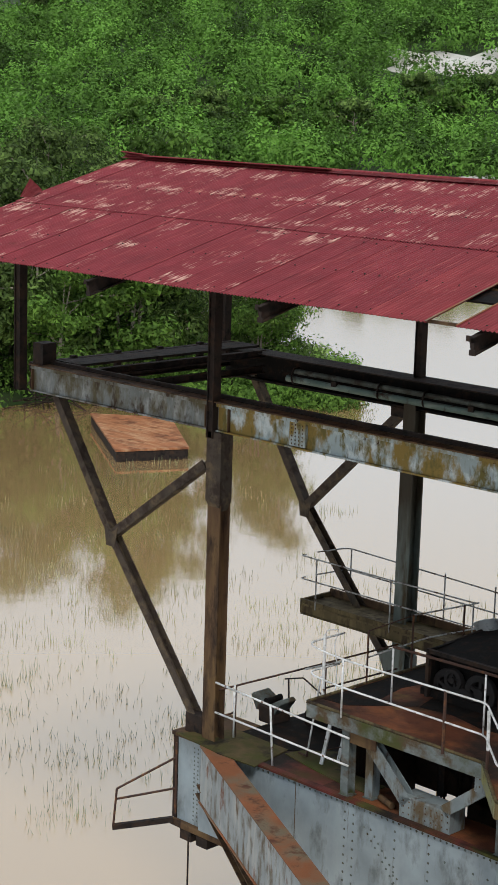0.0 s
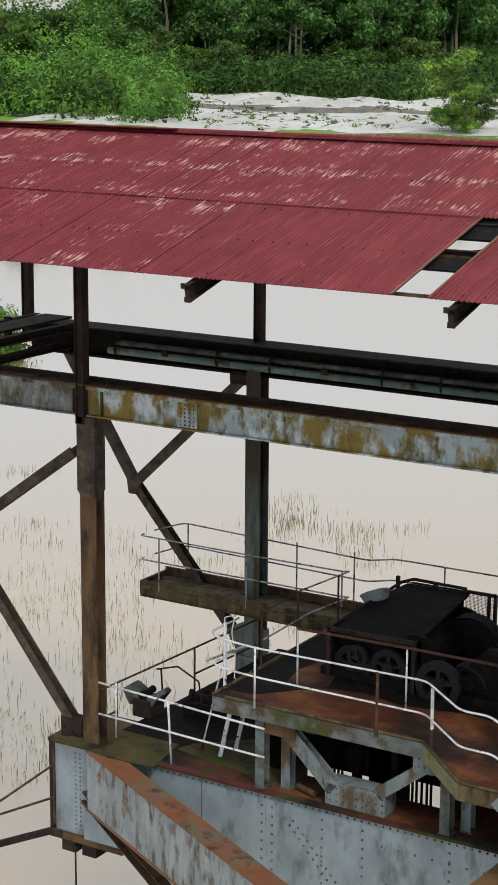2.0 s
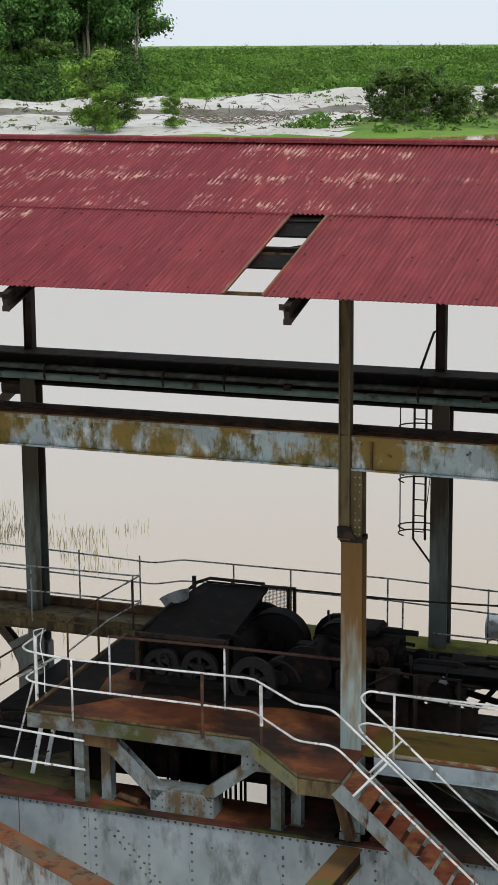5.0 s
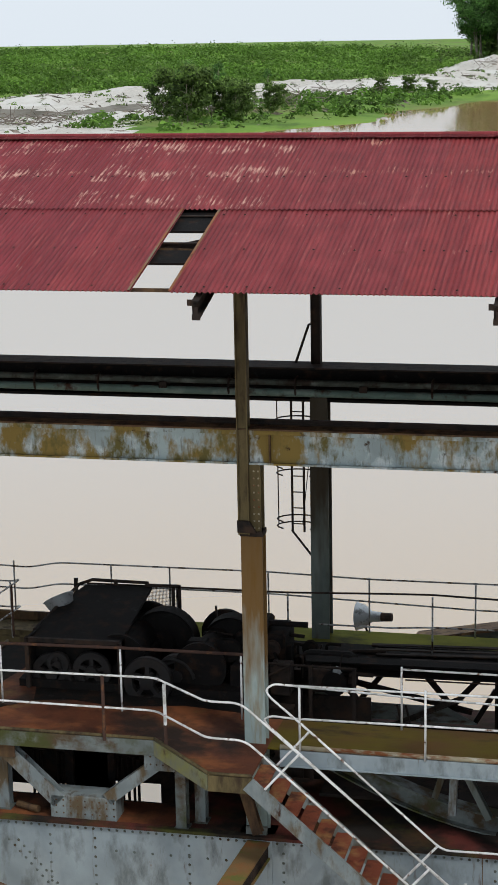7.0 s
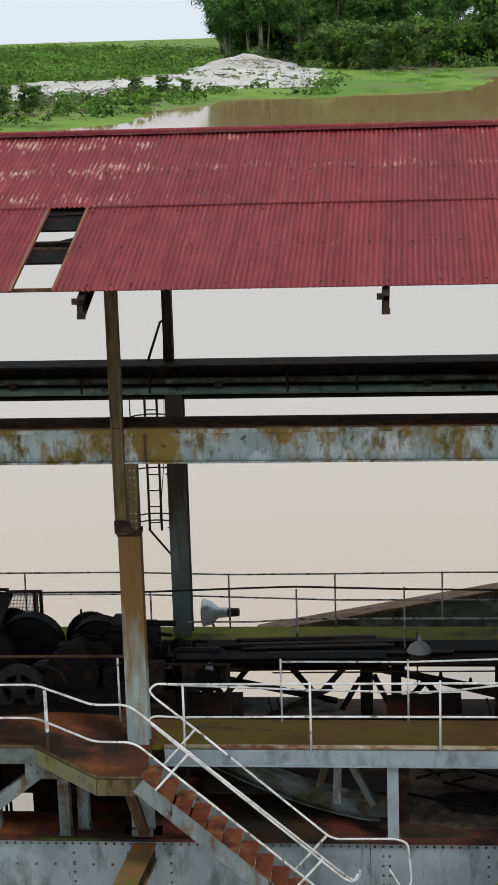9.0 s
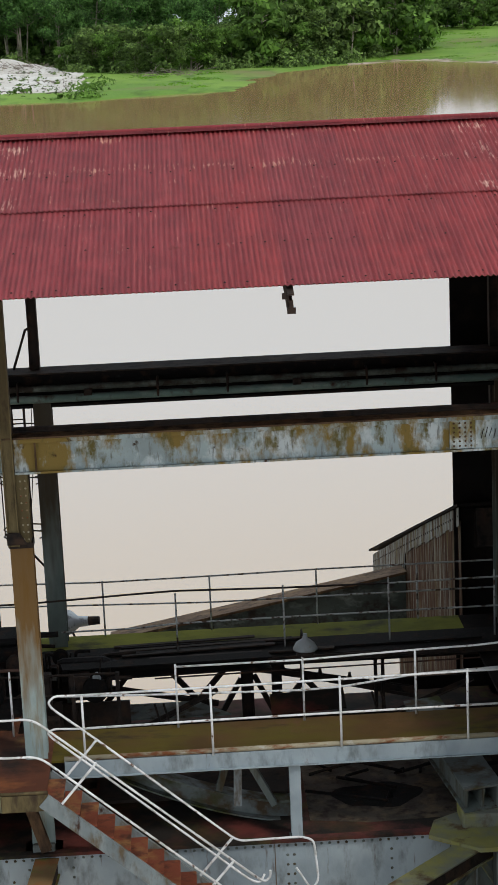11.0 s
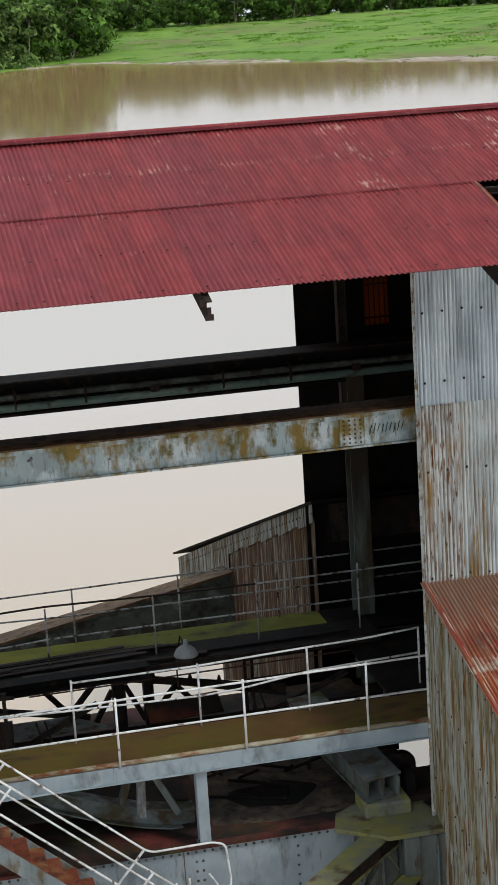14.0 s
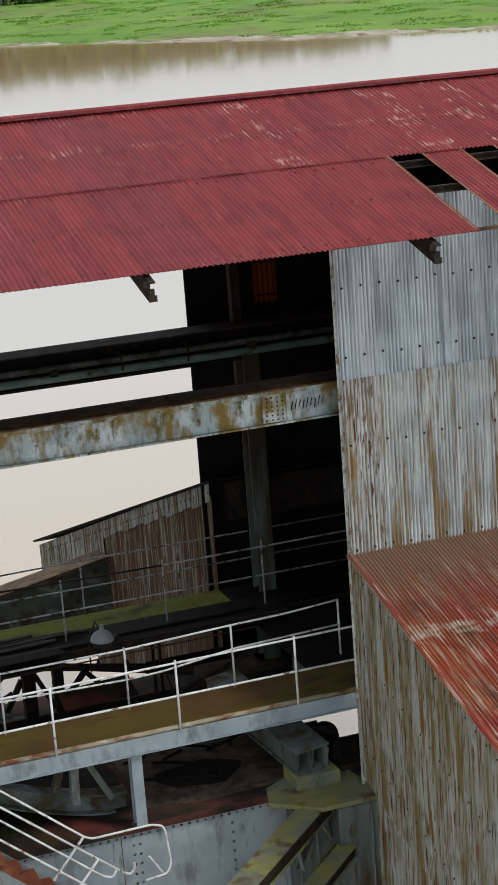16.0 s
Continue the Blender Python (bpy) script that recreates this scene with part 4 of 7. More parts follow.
for y, zn in ((0.2, 1.88), (5.75, 1.66)):
    node = (-10.98, y, zn)
    for q in ((-12.75, y, 4.42), (-8.35, y, 3.75 if y < 1 else 4.15), (-8.45, y, -1.25)):
        part("diagonal_brace", sweep(B(), channel(0.17, 0.2), node, q, up=(0, 1, 0)), M_BRACE, gantry)
    bm = slab(B(), [(node[0] - 0.16, zn + 0.18), (node[0] - 0.10, zn - 0.22), (node[0] + 0.14, zn - 0.22), (node[0] + 0.24, zn + 0.20), (node[0] + 0.05, zn + 0.06)], 0, 0.02)
    bm.transform(Matrix.Translation((0, y - 0.09, 0)) @ Matrix.Rotation(math.pi / 2, 4, "X"))
    part("gusset_plate", bm, M_BRACE, gantry)
    bm = B()
    for a, b, c in ((2.95, 3.12, 0.175), (3.12, 4.42, 0.19)):
        box(bm, -7.95 - c, y - 0.24, a, -7.95 + c, y + 0.06, b)
    for v in bm.verts:
        if v.co.z < 2.96:
            v.co.x = -7.95 + (v.co.x + 7.95) * 0.8
            v.co.y = y - 0.07 + (v.co.y - y + 0.07) * 0.6
    if y < 1:
        part("gusset_collar", bm, M_BRACE, gantry)
        part("brace_shoe", soften(box(B(), -8.70, y - 0.11, -1.55, -8.2, y + 0.11, -1.12), 0.03), M_DARK, gantry)
    else:
        part("girder_console", soften(box(B(), -8.62, y - 0.12, 4.02, -8.1, y + 0.12, 4.25), 0.03), M_DARK, gantry)
        bm = slab(B(), [(-8.66, -1.08), (-8.46, -1.5), (-8.46, -2.3), (-7.78, -2.3), (-7.78, -1.0), (-8.10, -0.80)], 0, 0.24)
        bm.transform(Matrix.Translation((0, y + 0.12, 0)) @ Matrix.Rotation(math.pi / 2, 4, "X"))
        part("brace_shoe", bm, M_DIM_DIRTY, gantry)

# faded writing beside the splice, too worn to read
for i in range(9):
    x = 7.0 + i * 0.062
    part("faded_mark", sweep(B(), flat(0.004, 0.034), (x, 0.055, 4.60 + 0.02 * (i % 3)), (x + 0.035, 0.055, 4.74 + 0.015 * ((i * 2) % 3)), up=(0, 1, 0)), M_DARK, girder)

# caged ladder on the middle far column
cage = thing("caged_ladder", (-0.4, 6.0, 1.3), "thin dark steel ladder with hoop cage fixed to the far column", "ladder")
for x in (-0.40, -0.18):
    part("stile", tube(B(), [(x, 5.85, 1.75), (x, 5.85, 4.4)], 0.022, 6), M_DARK, cage)
for z in np.arange(1.9, 4.4, 0.3):
    part("rung", tube(B(), [(-0.40, 5.85, z), (-0.18, 5.85, z)], 0.012, 5), M_DARK, cage)
for z in (1.85, 1.98, 2.85, 2.98, 3.85):
    part("hoop", tube(B(), [(-0.29 - 0.40 * math.cos(a), 5.9 + 0.30 * math.sin(a), z) for a in np.linspace(-0.9, math.pi + 0.9, 14)], 0.014, 5), M_DARK, cage)
part("bent_stay", tube(B(), [(-0.42, 5.85, 1.78), (0.0, 5.75, 1.3)], 0.02, 6), M_DARK, cage)
part("bent_stay", tube(B(), [(-0.30, 5.85, 4.9), (-0.05, 5.8, 5.6), (0.12, 5.9, 5.68)], 0.025, 6), M_DARK, cage)
part("cage_bar", tube(B(), [(-0.68, 5.95, 1.85), (-0.69, 5.95, 4.2)], 0.012, 5), M_DARK, cage)
part("hanging_wire", tube(B(), [(0.02, 5.8, 6.6), (-0.02, 5.85, 5.0), (-0.08, 5.9, 3.2), (-0.22, 5.9, 1.9)], 0.008, 4), M_DARK, cage)

# ---- hull, deck and well ----
hull = thing("hull", (0, 0, -5), "grey-blue riveted steel hull with oxide red deck", "hull", kind="structure")
bm = slab(B(), [(-8.05, -1.53), (7.9, -1.53), (7.9, -7.9), (-3.0, -7.9), (-6.7, -3.42), (-8.05, -3.35)], 0.06, 0.10)
bm.transform(Matrix.Rotation(math.pi / 2, 4, "X"))
hull_side = part("side_plate", bm, M_HULL, hull)
part("side_plate", box(B(), 0.9, 5.85, -7.9, 8.6, 5.9, -1.53), M_HULL, hull)
part("deck_edge_angle", sweep(B(), flat(0.14, 0.05), (-7.9, -0.10, -1.505), (7.0, -0.10, -1.505)), M_REDDECK, hull_side)
for x0, x1, y0, y1, m in ((-7.8, -5.0, -0.06, 2.2, M_REDDECK), (-5.0, -1.2, -0.06, 0.80, M_FLOOR), (-1.2, 0.9, -0.06, 2.2, M_REDDECK),
                          (0.9, 7.5, -0.06, 3.2, M_REDDECK), (0.9, 8.6, 5.0, 5.85, M_REDDECK)):
    part("deck_plate", box(B(), x0, y0, -1.56, x1, y1, -1.50), m, hull)
part("moss_plate", slab(B(), [(4.3, 0.5), (5.2, 0.32), (6.9, 0.4), (7.3, 0.9), (7.2, 3.0), (4.3, 3.0)], -1.50, -1.490), M_BRACE, hull, "grimy patch of deck plate")
part("oil_patch", slab(B(), [(5.45 + (0.72 + 0.08 * math.sin(3 * a)) * math.cos(a), 1.3 + (0.46 + 0.06 * math.cos(5 * a)) * math.sin(a)) for a in np.linspace(0, math.tau, 28)[:-1]], -1.490, -1.486), M_MACHINE, hull, "pool of black oil on the deck")
part("moss_plate", slab(B(), [(-6.5, 0.60), (-5.6, 0.42), (-4.8, 0.30), (-4.2, 0.30), (-4.2, 0.78), (-5.05, 0.78), (-5.05, 2.0), (-5.3, 2.0), (-6.4, 0.95)], -1.50, -1.480), M_BOWDECK, hull)
part("bow_plate", slab(B(), [(-7.85, 0.75), (-6.6, 0.75), (-5.3, 2.0), (-5.05, 2.0), (-5.05, 6.15), (-7.72, 6.15)], -1.56, -1.484), M_MACHINE, hull, "tar-black bow deck plate")
part("deck_lap_plate", slab(B(), [(-8.6, -0.2), (-7.3, -0.35), (-6.4, -0.3), (-6.6, 0.78), (-8.0, 0.8)], -1.50, -1.478), M_BOWDECK, hull)
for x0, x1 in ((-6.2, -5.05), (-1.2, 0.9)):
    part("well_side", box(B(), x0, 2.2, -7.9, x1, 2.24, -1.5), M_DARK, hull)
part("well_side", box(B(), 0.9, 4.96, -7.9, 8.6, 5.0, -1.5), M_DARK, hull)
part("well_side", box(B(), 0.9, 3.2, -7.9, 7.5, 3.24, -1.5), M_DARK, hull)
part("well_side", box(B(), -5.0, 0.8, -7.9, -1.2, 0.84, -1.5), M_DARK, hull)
part("plate_seam", box(B(), 0.36, -0.115, -5, 0.44, -0.10, -1.53), M_HULL, hull_side)
for x in (-5.55, 2.0, 3.7):
    part("plate_seam", box(B(), x, -0.106, -5, x + 0.012, -0.10, -1.53), M_RUSTCOL, hull_side)
spots = [(x, -0.10, -1.60) for x in np.arange(-7.8, 7.0, 0.13)]
for x in (-4.35, -4.15, -3.2, -2.45, -0.9, -0.05, 0.1, 3.9, 4.0, 0.62, 5.5):
    spots += [(x, -0.10, z) for z in np.arange(-4.0, -1.65, 0.16)]
for x in np.arange(-3.9, -2.2, 0.09):
    spots += [(x, -0.10, -1.9 - (x + 3.9) * 1.1), (x + 0.16, -0.10, -1.9 - (x + 3.9) * 1.1)]
for x in np.arange(-2.1, 0, 0.3):
    spots += [(x, -0.10, -1.95), (x + 0.1, -0.10, -2.6)]
rv = new("rivet", raw_mesh("rivet", dots(spots, 0.026), 3, M_DIM_DIRTY))
rv.parent = hull_side
tagged(rv, kind="stuff")

# bow tower under the first column, outrigger beam and end platform
tower = part("bow_tower", box(B(), -8.75, 0.0, -3.3, -7.45, 1.3, -1.56), M_HULL, hull)
part("tower_cap", soften(box(B(), -8.85, -0.1, -1.6, -7.5, 1.4, -1.52), 0.015), M_RUSTCOL, tower)
part("tower_sill", soften(box(B(), -8.85, -0.12, -3.42, -7.2, 1.4, -3.30), 0.02), M_RUSTCOL, tower)
part("tower_corner", sweep(B(), angle_iron(0.12), (-8.76, -0.01, -3.3), (-8.76, -0.01, -1.6), up=(0, 1, 0)), M_DARK, tower)
for x in (-8.55, -8.1):
    part("sill_bracket", box(B(), x, -0.1, -3.62, x + 0.3, 0.4, -3.42), M_DARK, tower)
spots = [(x, 0.0, z) for x in (-8.3, -8.2, -7.95, -7.85) for z in np.arange(-3.2, -1.7, 0.085)]
rv = new("rivet", raw_mesh("rivet", dots(spots, 0.022), 3, M_DIM_DIRTY))
rv.parent = tower
tagged(rv, kind="stuff")


def outrigger(name, p, q, h, w, top_mat, side_mat):
    beam = part(name, sweep(B(), flat(w - 0.06, h), p, q), side_mat, hull)
    p, q = Vector(p), Vector(q)
    up = Vector((0, 0, h / 2 + 0.012))
    part("top_flange", sweep(B(), flat(w, 0.024), p + up, q + up), top_mat, beam)
    part("bottom_flange", sweep(B(), flat(w, 0.03), p - up, q - up), top_mat, beam)
    return beam


outrigger("bow_outrigger", (-7.75, -0.12, -2.06), (-1.0, -3.75, -2.06), 1.08, 0.42, M_ORANGE, M_BEAM)
outrigger("stern_outrigger", (7.3, 0.05, -1.66), (3.4, -3.9, -1.66), 0.22, 0.42, M_GREEN, M_DARK)
outrigger("middle_outrigger", (0.23, -0.1, -1.72), (0.0, -3.4, -1.72), 0.24, 0.36, M_OCHRE, M_DARK)
part("outrigger_tie", sweep(B(), channel(0.2, 0.22), (-8.0, -0.1, -2.45), (-5.2, -1.35, -3.3)), M_RUSTCOL, hull)
for p, q in (((6.0, -1.15, -1.75), (5.3, -0.4, -3.2)), ((6.7, -0.5, -1.75), (7.4, -0.3, -3.0)), ((7.4, -0.2, -2.3), (3.6, -4.0, -2.7))):
    part("stern_stay", sweep(B(), angle_iron(0.1), p, q), M_GREEN, hull)
part("stern_gusset", slab(B(), [(6.05, -0.30), (6.75, -0.86), (7.72, -0.86), (7.6, 0.45), (6.6, 0.45), (6.2, 0.2)], -1.54, -1.47), M_GREEN, hull)
part("stern_block", soften(box(B(), 7.0, -0.84, -3.3, 7.72, -0.40, -1.56), 0.02), M_DIM_DIRTY, hull)
part("stern_bitt", soften(box(B(), 7.38, 0.3, -1.5, 7.58, 0.6, -0.98), 0.04), M_MACHINE, hull)
part("stern_box", box(B(), 6.4, -0.38, -3.4, 7.9, 0.3, -1.54), M_DIM_DIRTY, hull)
for x in (6.45, 6.75, 7.2, 7.5):
    y = -0.38 if x < 7 else -0.84
    part("stern_rib", box(B(), x, y - 0.08, -3.1, x + 0.02, y, -1.56), M_PALE, hull)
part("stern_screen", box(B(), 6.9, 1.5, -2.6, 7.62, 1.54, -1.12), M_DARK, hull)
outrigger("lower_stern_outrigger", (7.5, -0.42, -2.3), (5.2, -2.75, -2.3), 0.16, 0.30, M_GREEN, M_DARK)
part("stern_lattice", sweep(B(), angle_iron(0.08), (6.9, -0.5, -1.75), (6.2, -1.15, -2.25)), M_DIM_DIRTY, hull)
part("stern_lattice", sweep(B(), angle_iron(0.08), (6.1, -1.2, -1.75), (6.2, -1.15, -2.25)), M_PALE, hull)

bow_platform = thing("bow_platform", (-9.8, -0.6, -3.4), "small rusty outboard platform frame with bent guard rail", "platform")
part("sill", sweep(B(), channel(0.1, 0.1), (-8.75, -0.1, -3.3), (-9.5, -1.0, -3.45)), M_DARK, bow_platform)
for a, b in (((-9.45, -1.02, -3.4), (-9.37, -1.01, -2.63)), ((-9.37, -1.01, -2.63), (-8.75, -0.05, -2.05)), ((-9.40, -1.01, -2.85), (-8.75, -0.05, -2.68)),
             ((-8.75, -0.05, -3.2), (-8.75, -0.05, -1.75))):
    part("guard_bar", tube(B(), [a, b], 0.022, 6), M_RAIL_RUST, bow_platform)
solo("mooring_wire", tube(B(), [(-8.1, -0.3, -3.4), (-8.1, -0.3, -7.6)], 0.018, 6), M_DARK, "taut dark wire hanging from bow into the water", "wire")

# ---- upper walkway and stair ----
walkway = thing("upper_walkway", (0, 0, 0), "raised steel walkway with rusted plate floor and blue-grey edge channel", "walkway", kind="structure")


part("floor_plate", slab(B(), [(-5.3, -0.12), (-1.40, -0.12), (-0.25, -1.27), (0.40, -1.27), (0.40, 1.05), (-0.2, 1.05), (-0.2, 3.9), (-5.3, 3.9)], -0.03, 0.0), M_FLOOR, walkway)
part("oily_plate", slab(B(), [(-5.26, 0.20), (-4.75, 0.25), (-4.40, 0.62), (-3.95, 1.15), (-3.2, 1.3), (-2.4, 1.12), (-1.3, 1.35), (-0.3, 1.2), (-0.3, 3.85), (-5.26, 3.85)], 0.0, 0.005), M_MACHINE, walkway, "near-black area of the platform floor")
part("rust_plate", slab(B(), [(-4.55, 0.95), (-4.15, 0.85), (-3.85, 1.2), (-4.0, 1.75), (-4.12, 2.6), (-4.5, 2.7), (-4.7, 1.7)], 0.004, 0.009), M_FLOOR, walkway)
part("floor_plate", slab(B(), [(0.40, -0.12), (8.4, -0.12), (8.4, 1.05), (0.40, 1.05)], -0.03, 0.0), M_MOSS, walkway, "mossy rusted floor plate")
edges = [((-5.3, -0.13), (-1.40, -0.13)), ((-1.40, -0.13), (-0.25, -1.28)), ((-0.25, -1.28), (0.42, -1.28)), ((0.6, -0.13), (8.4, -0.13)), ((-5.31, -0.13), (-5.31, 3.9))]
for a, b in edges:
    part("edge_channel", sweep(B(), channel(0.06, 0.25), (*b, -0.135), (*a, -0.135)), {-1.40: M_GREEN, -0.25: M_OLIVE, 0.6: M_HULL, -5.31: M_DARK}.get(a[0], M_EDGE), walkway)
    cream = a[0] > 0.5
    part("kerb_bar", tube(B(), [(*a, 0.03 if cream else 0.015), (*b, 0.03 if cream else 0.015)], 0.04 if cream else 0.028, 8), M_LIP if cream else M_OLIVE, walkway, smooth=True)
part("edge_flange", box(B(), 0.6, -0.20, -0.268, 8.4, -0.12, -0.252), M_HULL, walkway)
part("inner_channel", sweep(B(), channel(0.06, 0.2), (0.4, 1.06, -0.12), (8.4, 1.06, -0.12)), M_DARK, walkway)
# legs and struts
legs = [(-4.42, 0.02), (-4.05, 0.25), (-1.02, 0.02), (-0.78, 0.3), (4.06, -0.02), (-4.9, 2.6), (-1.0, 2.0), (-4.9, 3.7)]
for x, y in legs:
    part("leg", sweep(B(), i_shape(0.17, 0.2, 0.02, 0.02), (x, y, -1.5), (x, y, -0.26), up=(0, 1, 0)), M_HULL if x > 4 else M_EDGE if y < 0.1 else M_PALE, walkway)
    part("foot_plate", box(B(), x - 0.115, y - 0.12, -1.5, x + 0.115, y + 0.12, -1.478), M_DIM_DIRTY, walkway)
# thin diagonals take the dimmed paint for the shade they stand in
for p, q, w in (((-3.9, 0.05, -0.42), (-3.05, 0.05, -1.22), 0.26), ((-1.35, 0.05, -0.42), (-2.25, 0.05, -1.12), 0.2), ((3.18, 0.45, -1.12), (3.22, 0.45, -0.2), 0.12),
                ((2.9, 0.55, -0.9), (3.1, 0.55, -0.25), 0.1), ((3.75, 0.45, -1.15), (3.3, 0.45, -0.25), 0.1)):
    part("strut", sweep(B(), channel(w, 0.16), p, q, up=(0, 1, 0)), M_DIM_DIRTY if w == 0.1 else M_BEAM if w == 0.12 else M_PALE, walkway)
part("strut_pad", soften(box(B(), -3.2, -0.03, -1.5, -2.1, 0.4, -1.1), 0.015), M_PALE, walkway)
part("foot_strut", sweep(B(), channel(0.16, 0.12), (-0.06, -0.22, -0.30), (0.24, -0.16, -1.42), up=(0, 1, 0)), M_RUSTCOL, walkway)
part("foot_box", soften(box(B(), 0.02, -0.09, -1.5, 0.36, -0.01, -1.36), 0.012), M_EDGE, walkway)
part("drain_stub", tube(B(), [(-3.85, 0.25, -1.43), (-3.45, 0.1, -1.43)], 0.06, 10), M_RUSTCOL, walkway)
part("strut_cap", box(B(), -4.5, -0.06, -0.5, -3.75, -0.02, -0.26), M_RUSTCOL, walkway)
part("strut_cap", box(B(), -1.6, -0.06, -0.55, -0.75, -0.02, -0.26), M_PALE, walkway)
spots = [(x, -0.03, z) for x in np.arange(-3.1, -2.1, 0.12) for z in (-1.18, -1.28, -1.4)] + [(x, -0.06, z) for x in np.arange(-1.5, -0.8, 0.1) for z in (-0.32, -0.45)]
rv = new("rivet", raw_mesh("rivet", dots(spots, 0.018), 3, M_RUSTCOL))
rv.parent = walkway
rv.matrix_parent_inverse = Matrix.Translation((0, 0, 0))
tagged(rv, kind="stuff")
# curved hopper beam behind the right bay
bm = B()
ring = None
for i in range(25):
    u = i / 24
    x, z = 1.0 + 3.05 * u, -0.32 - 1.05 * (1 - (1 - u) ** 1.6)
    near = [bm.verts.new((x, y, z + dz)) for y, dz in ((0.60, 0.17), (0.90, 0.17), (0.90, -0.17), (0.60, -0.17), (0.60, -0.145), (0.735, -0.145), (0.735, 0.145), (0.60, 0.145))]
    if ring:
        for k in range(8):
            bm.faces.new((ring[k], ring[(k + 1) % 8], near[(k + 1) % 8], near[k]))
    else:
        bm.faces.new(near)
    ring = near
bm.faces.new(ring[::-1])
bmesh.ops.recalc_face_normals(bm, faces=bm.faces)
part("hopper_beam", bm, M_EDGE, walkway)
part("hopper_plate", slab(B(), [(1.0, 0.9), (4.0, 0.9), (4.0, 2.4), (1.0, 2.4)], -1.2, -1.15), M_DARK, walkway)
# rack of bars under the platform and dark framing
for x in (-4.42, -4.34, -4.26, -3.96, -3.88, -2.86, -2.78, -2.68, -2.58, -2.50):
    part("rack_bar", tube(B(), [(x, 2.55, -3.6), (x, 2.55, -1.5)], 0.026, 6), M_DARK, walkway)
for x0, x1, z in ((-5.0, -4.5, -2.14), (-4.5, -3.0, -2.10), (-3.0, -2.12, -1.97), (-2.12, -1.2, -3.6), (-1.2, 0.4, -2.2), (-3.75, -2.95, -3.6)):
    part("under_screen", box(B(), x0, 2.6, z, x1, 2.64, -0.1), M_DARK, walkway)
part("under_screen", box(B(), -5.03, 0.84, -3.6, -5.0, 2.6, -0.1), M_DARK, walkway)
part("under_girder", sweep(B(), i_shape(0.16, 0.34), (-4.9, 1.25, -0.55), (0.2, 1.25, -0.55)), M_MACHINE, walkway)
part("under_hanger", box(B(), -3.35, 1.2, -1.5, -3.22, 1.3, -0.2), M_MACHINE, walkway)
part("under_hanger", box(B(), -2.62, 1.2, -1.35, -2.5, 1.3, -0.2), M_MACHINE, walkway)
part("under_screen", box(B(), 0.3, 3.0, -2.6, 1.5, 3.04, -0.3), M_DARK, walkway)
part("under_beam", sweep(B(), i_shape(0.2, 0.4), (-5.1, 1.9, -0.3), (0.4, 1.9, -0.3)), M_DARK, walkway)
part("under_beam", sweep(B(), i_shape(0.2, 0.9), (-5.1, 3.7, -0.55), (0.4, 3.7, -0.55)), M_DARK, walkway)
part("under_plate", box(B(), -4.0, 1.5, -0.62, -1.0, 1.54, -0.2), M_RUSTCOL, walkway)

stair = thing("stair", (1.8, -0.85, -2), "steep steel stair with rust-red treads and grey stringers", "stair")
S0, S1 = Vector((0.36, 0, 0.0)), Vector((3.62, 0, -2.84))
for y in (-1.30, -0.42):
    part("stringer", sweep(B(), channel(0.06, 0.22), S1 + Vector((0, y, -0.1)), S0 + Vector((0, y, -0.1))), M_PALE, stair)
N_STEP = 14
for i in range(N_STEP):
    p = S0.lerp(S1, (i + 0.6) / N_STEP)
    bm = soften(box(B(), p.x - 0.13, -1.27, p.z - 0.05, p.x + 0.13, -0.45, p.z - 0.02), 0.006)
    part("tread", bm, M_TREAD, stair, "rust-red tread")


def rail_line(name, base, label, posts, rails, mat, post_mat=None, r=0.018, category="railing"):
    """A handrail: posts as pairs of ends, rails as lines with rounded corners."""
    ob = thing(name, base, label, category)
    for a, b in posts:
        part("post", tube(B(), [a, b], r * 1.05, 7), post_mat or mat, ob, smooth=True)
    for line in rails:
        part("rail", tube(B(), curve_pts(line, 0.16), r, 7), mat, ob, smooth=True)
    return ob


Y = -0.18
front = rail_line("front_handrail", (-3, Y, 0), "white painted steel pipe handrail with rust on the platform edge",
                  [((-4.46, Y, -0.05), (-4.46, Y, 1.02))],
                  [[(-5.50, 1.0, 1.0), (-5.51, 0.35, 1.0), (-5.50, 0.14, 1.0), (-5.35, -0.02, 1.0), (-4.9, -0.13, 1.0), (-4.4, Y, 1.0), (-1.35, Y, 1.04), (-0.25, -1.3, 1.15), (0.27, -1.3, 1.16), (3.45, -1.3, -1.56)],
                   [(-5.38, 0.75, 0.5), (-5.42, 0.25, 0.5), (-5.42, 0.06, 0.5), (-5.25, -0.08, 0.5), (-4.9, -0.14, 0.5), (-4.4, Y, 0.5), (-1.35, Y, 0.5), (-0.25, -1.3, 0.58), (0.33, -1.3, 0.58), (3.45, -1.3, -2.12)]], M_RAIL)
part("post", tube(B(), [(-5.34, 0.30, 0.0), (-5.34, 0.30, 1.14)], 0.03, 7), M_RAIL, front)
part("wire_stay", tube(B(), curve_pts([(-5.40, 0.70, 0.02), (-5.38, 0.69, 0.5), (-5.44, 0.66, 0.85), (-5.40, 0.72, 1.14)], 0.1), 0.011, 5), M_RAIL, front)
part("wire_stay", tube(B(), curve_pts([(-5.34, 0.30, 1.10), (-5.48, 0.5, 1.16), (-5.40, 0.72, 1.14)], 0.08), 0.011, 5), M_RAIL, front)
part("flat_bar", sweep(B(), flat(0.05, 0.02), (-5.55, 0.05, 0.50), (-5.30, 0.95, 0.56)), M_RAIL_GREY, front)
part("post", tube(B(), [(-2.2, Y, -0.05), (-2.2, Y, 1.03)], 0.028, 7), M_RAIL_RUST, front, "rust-brown post")
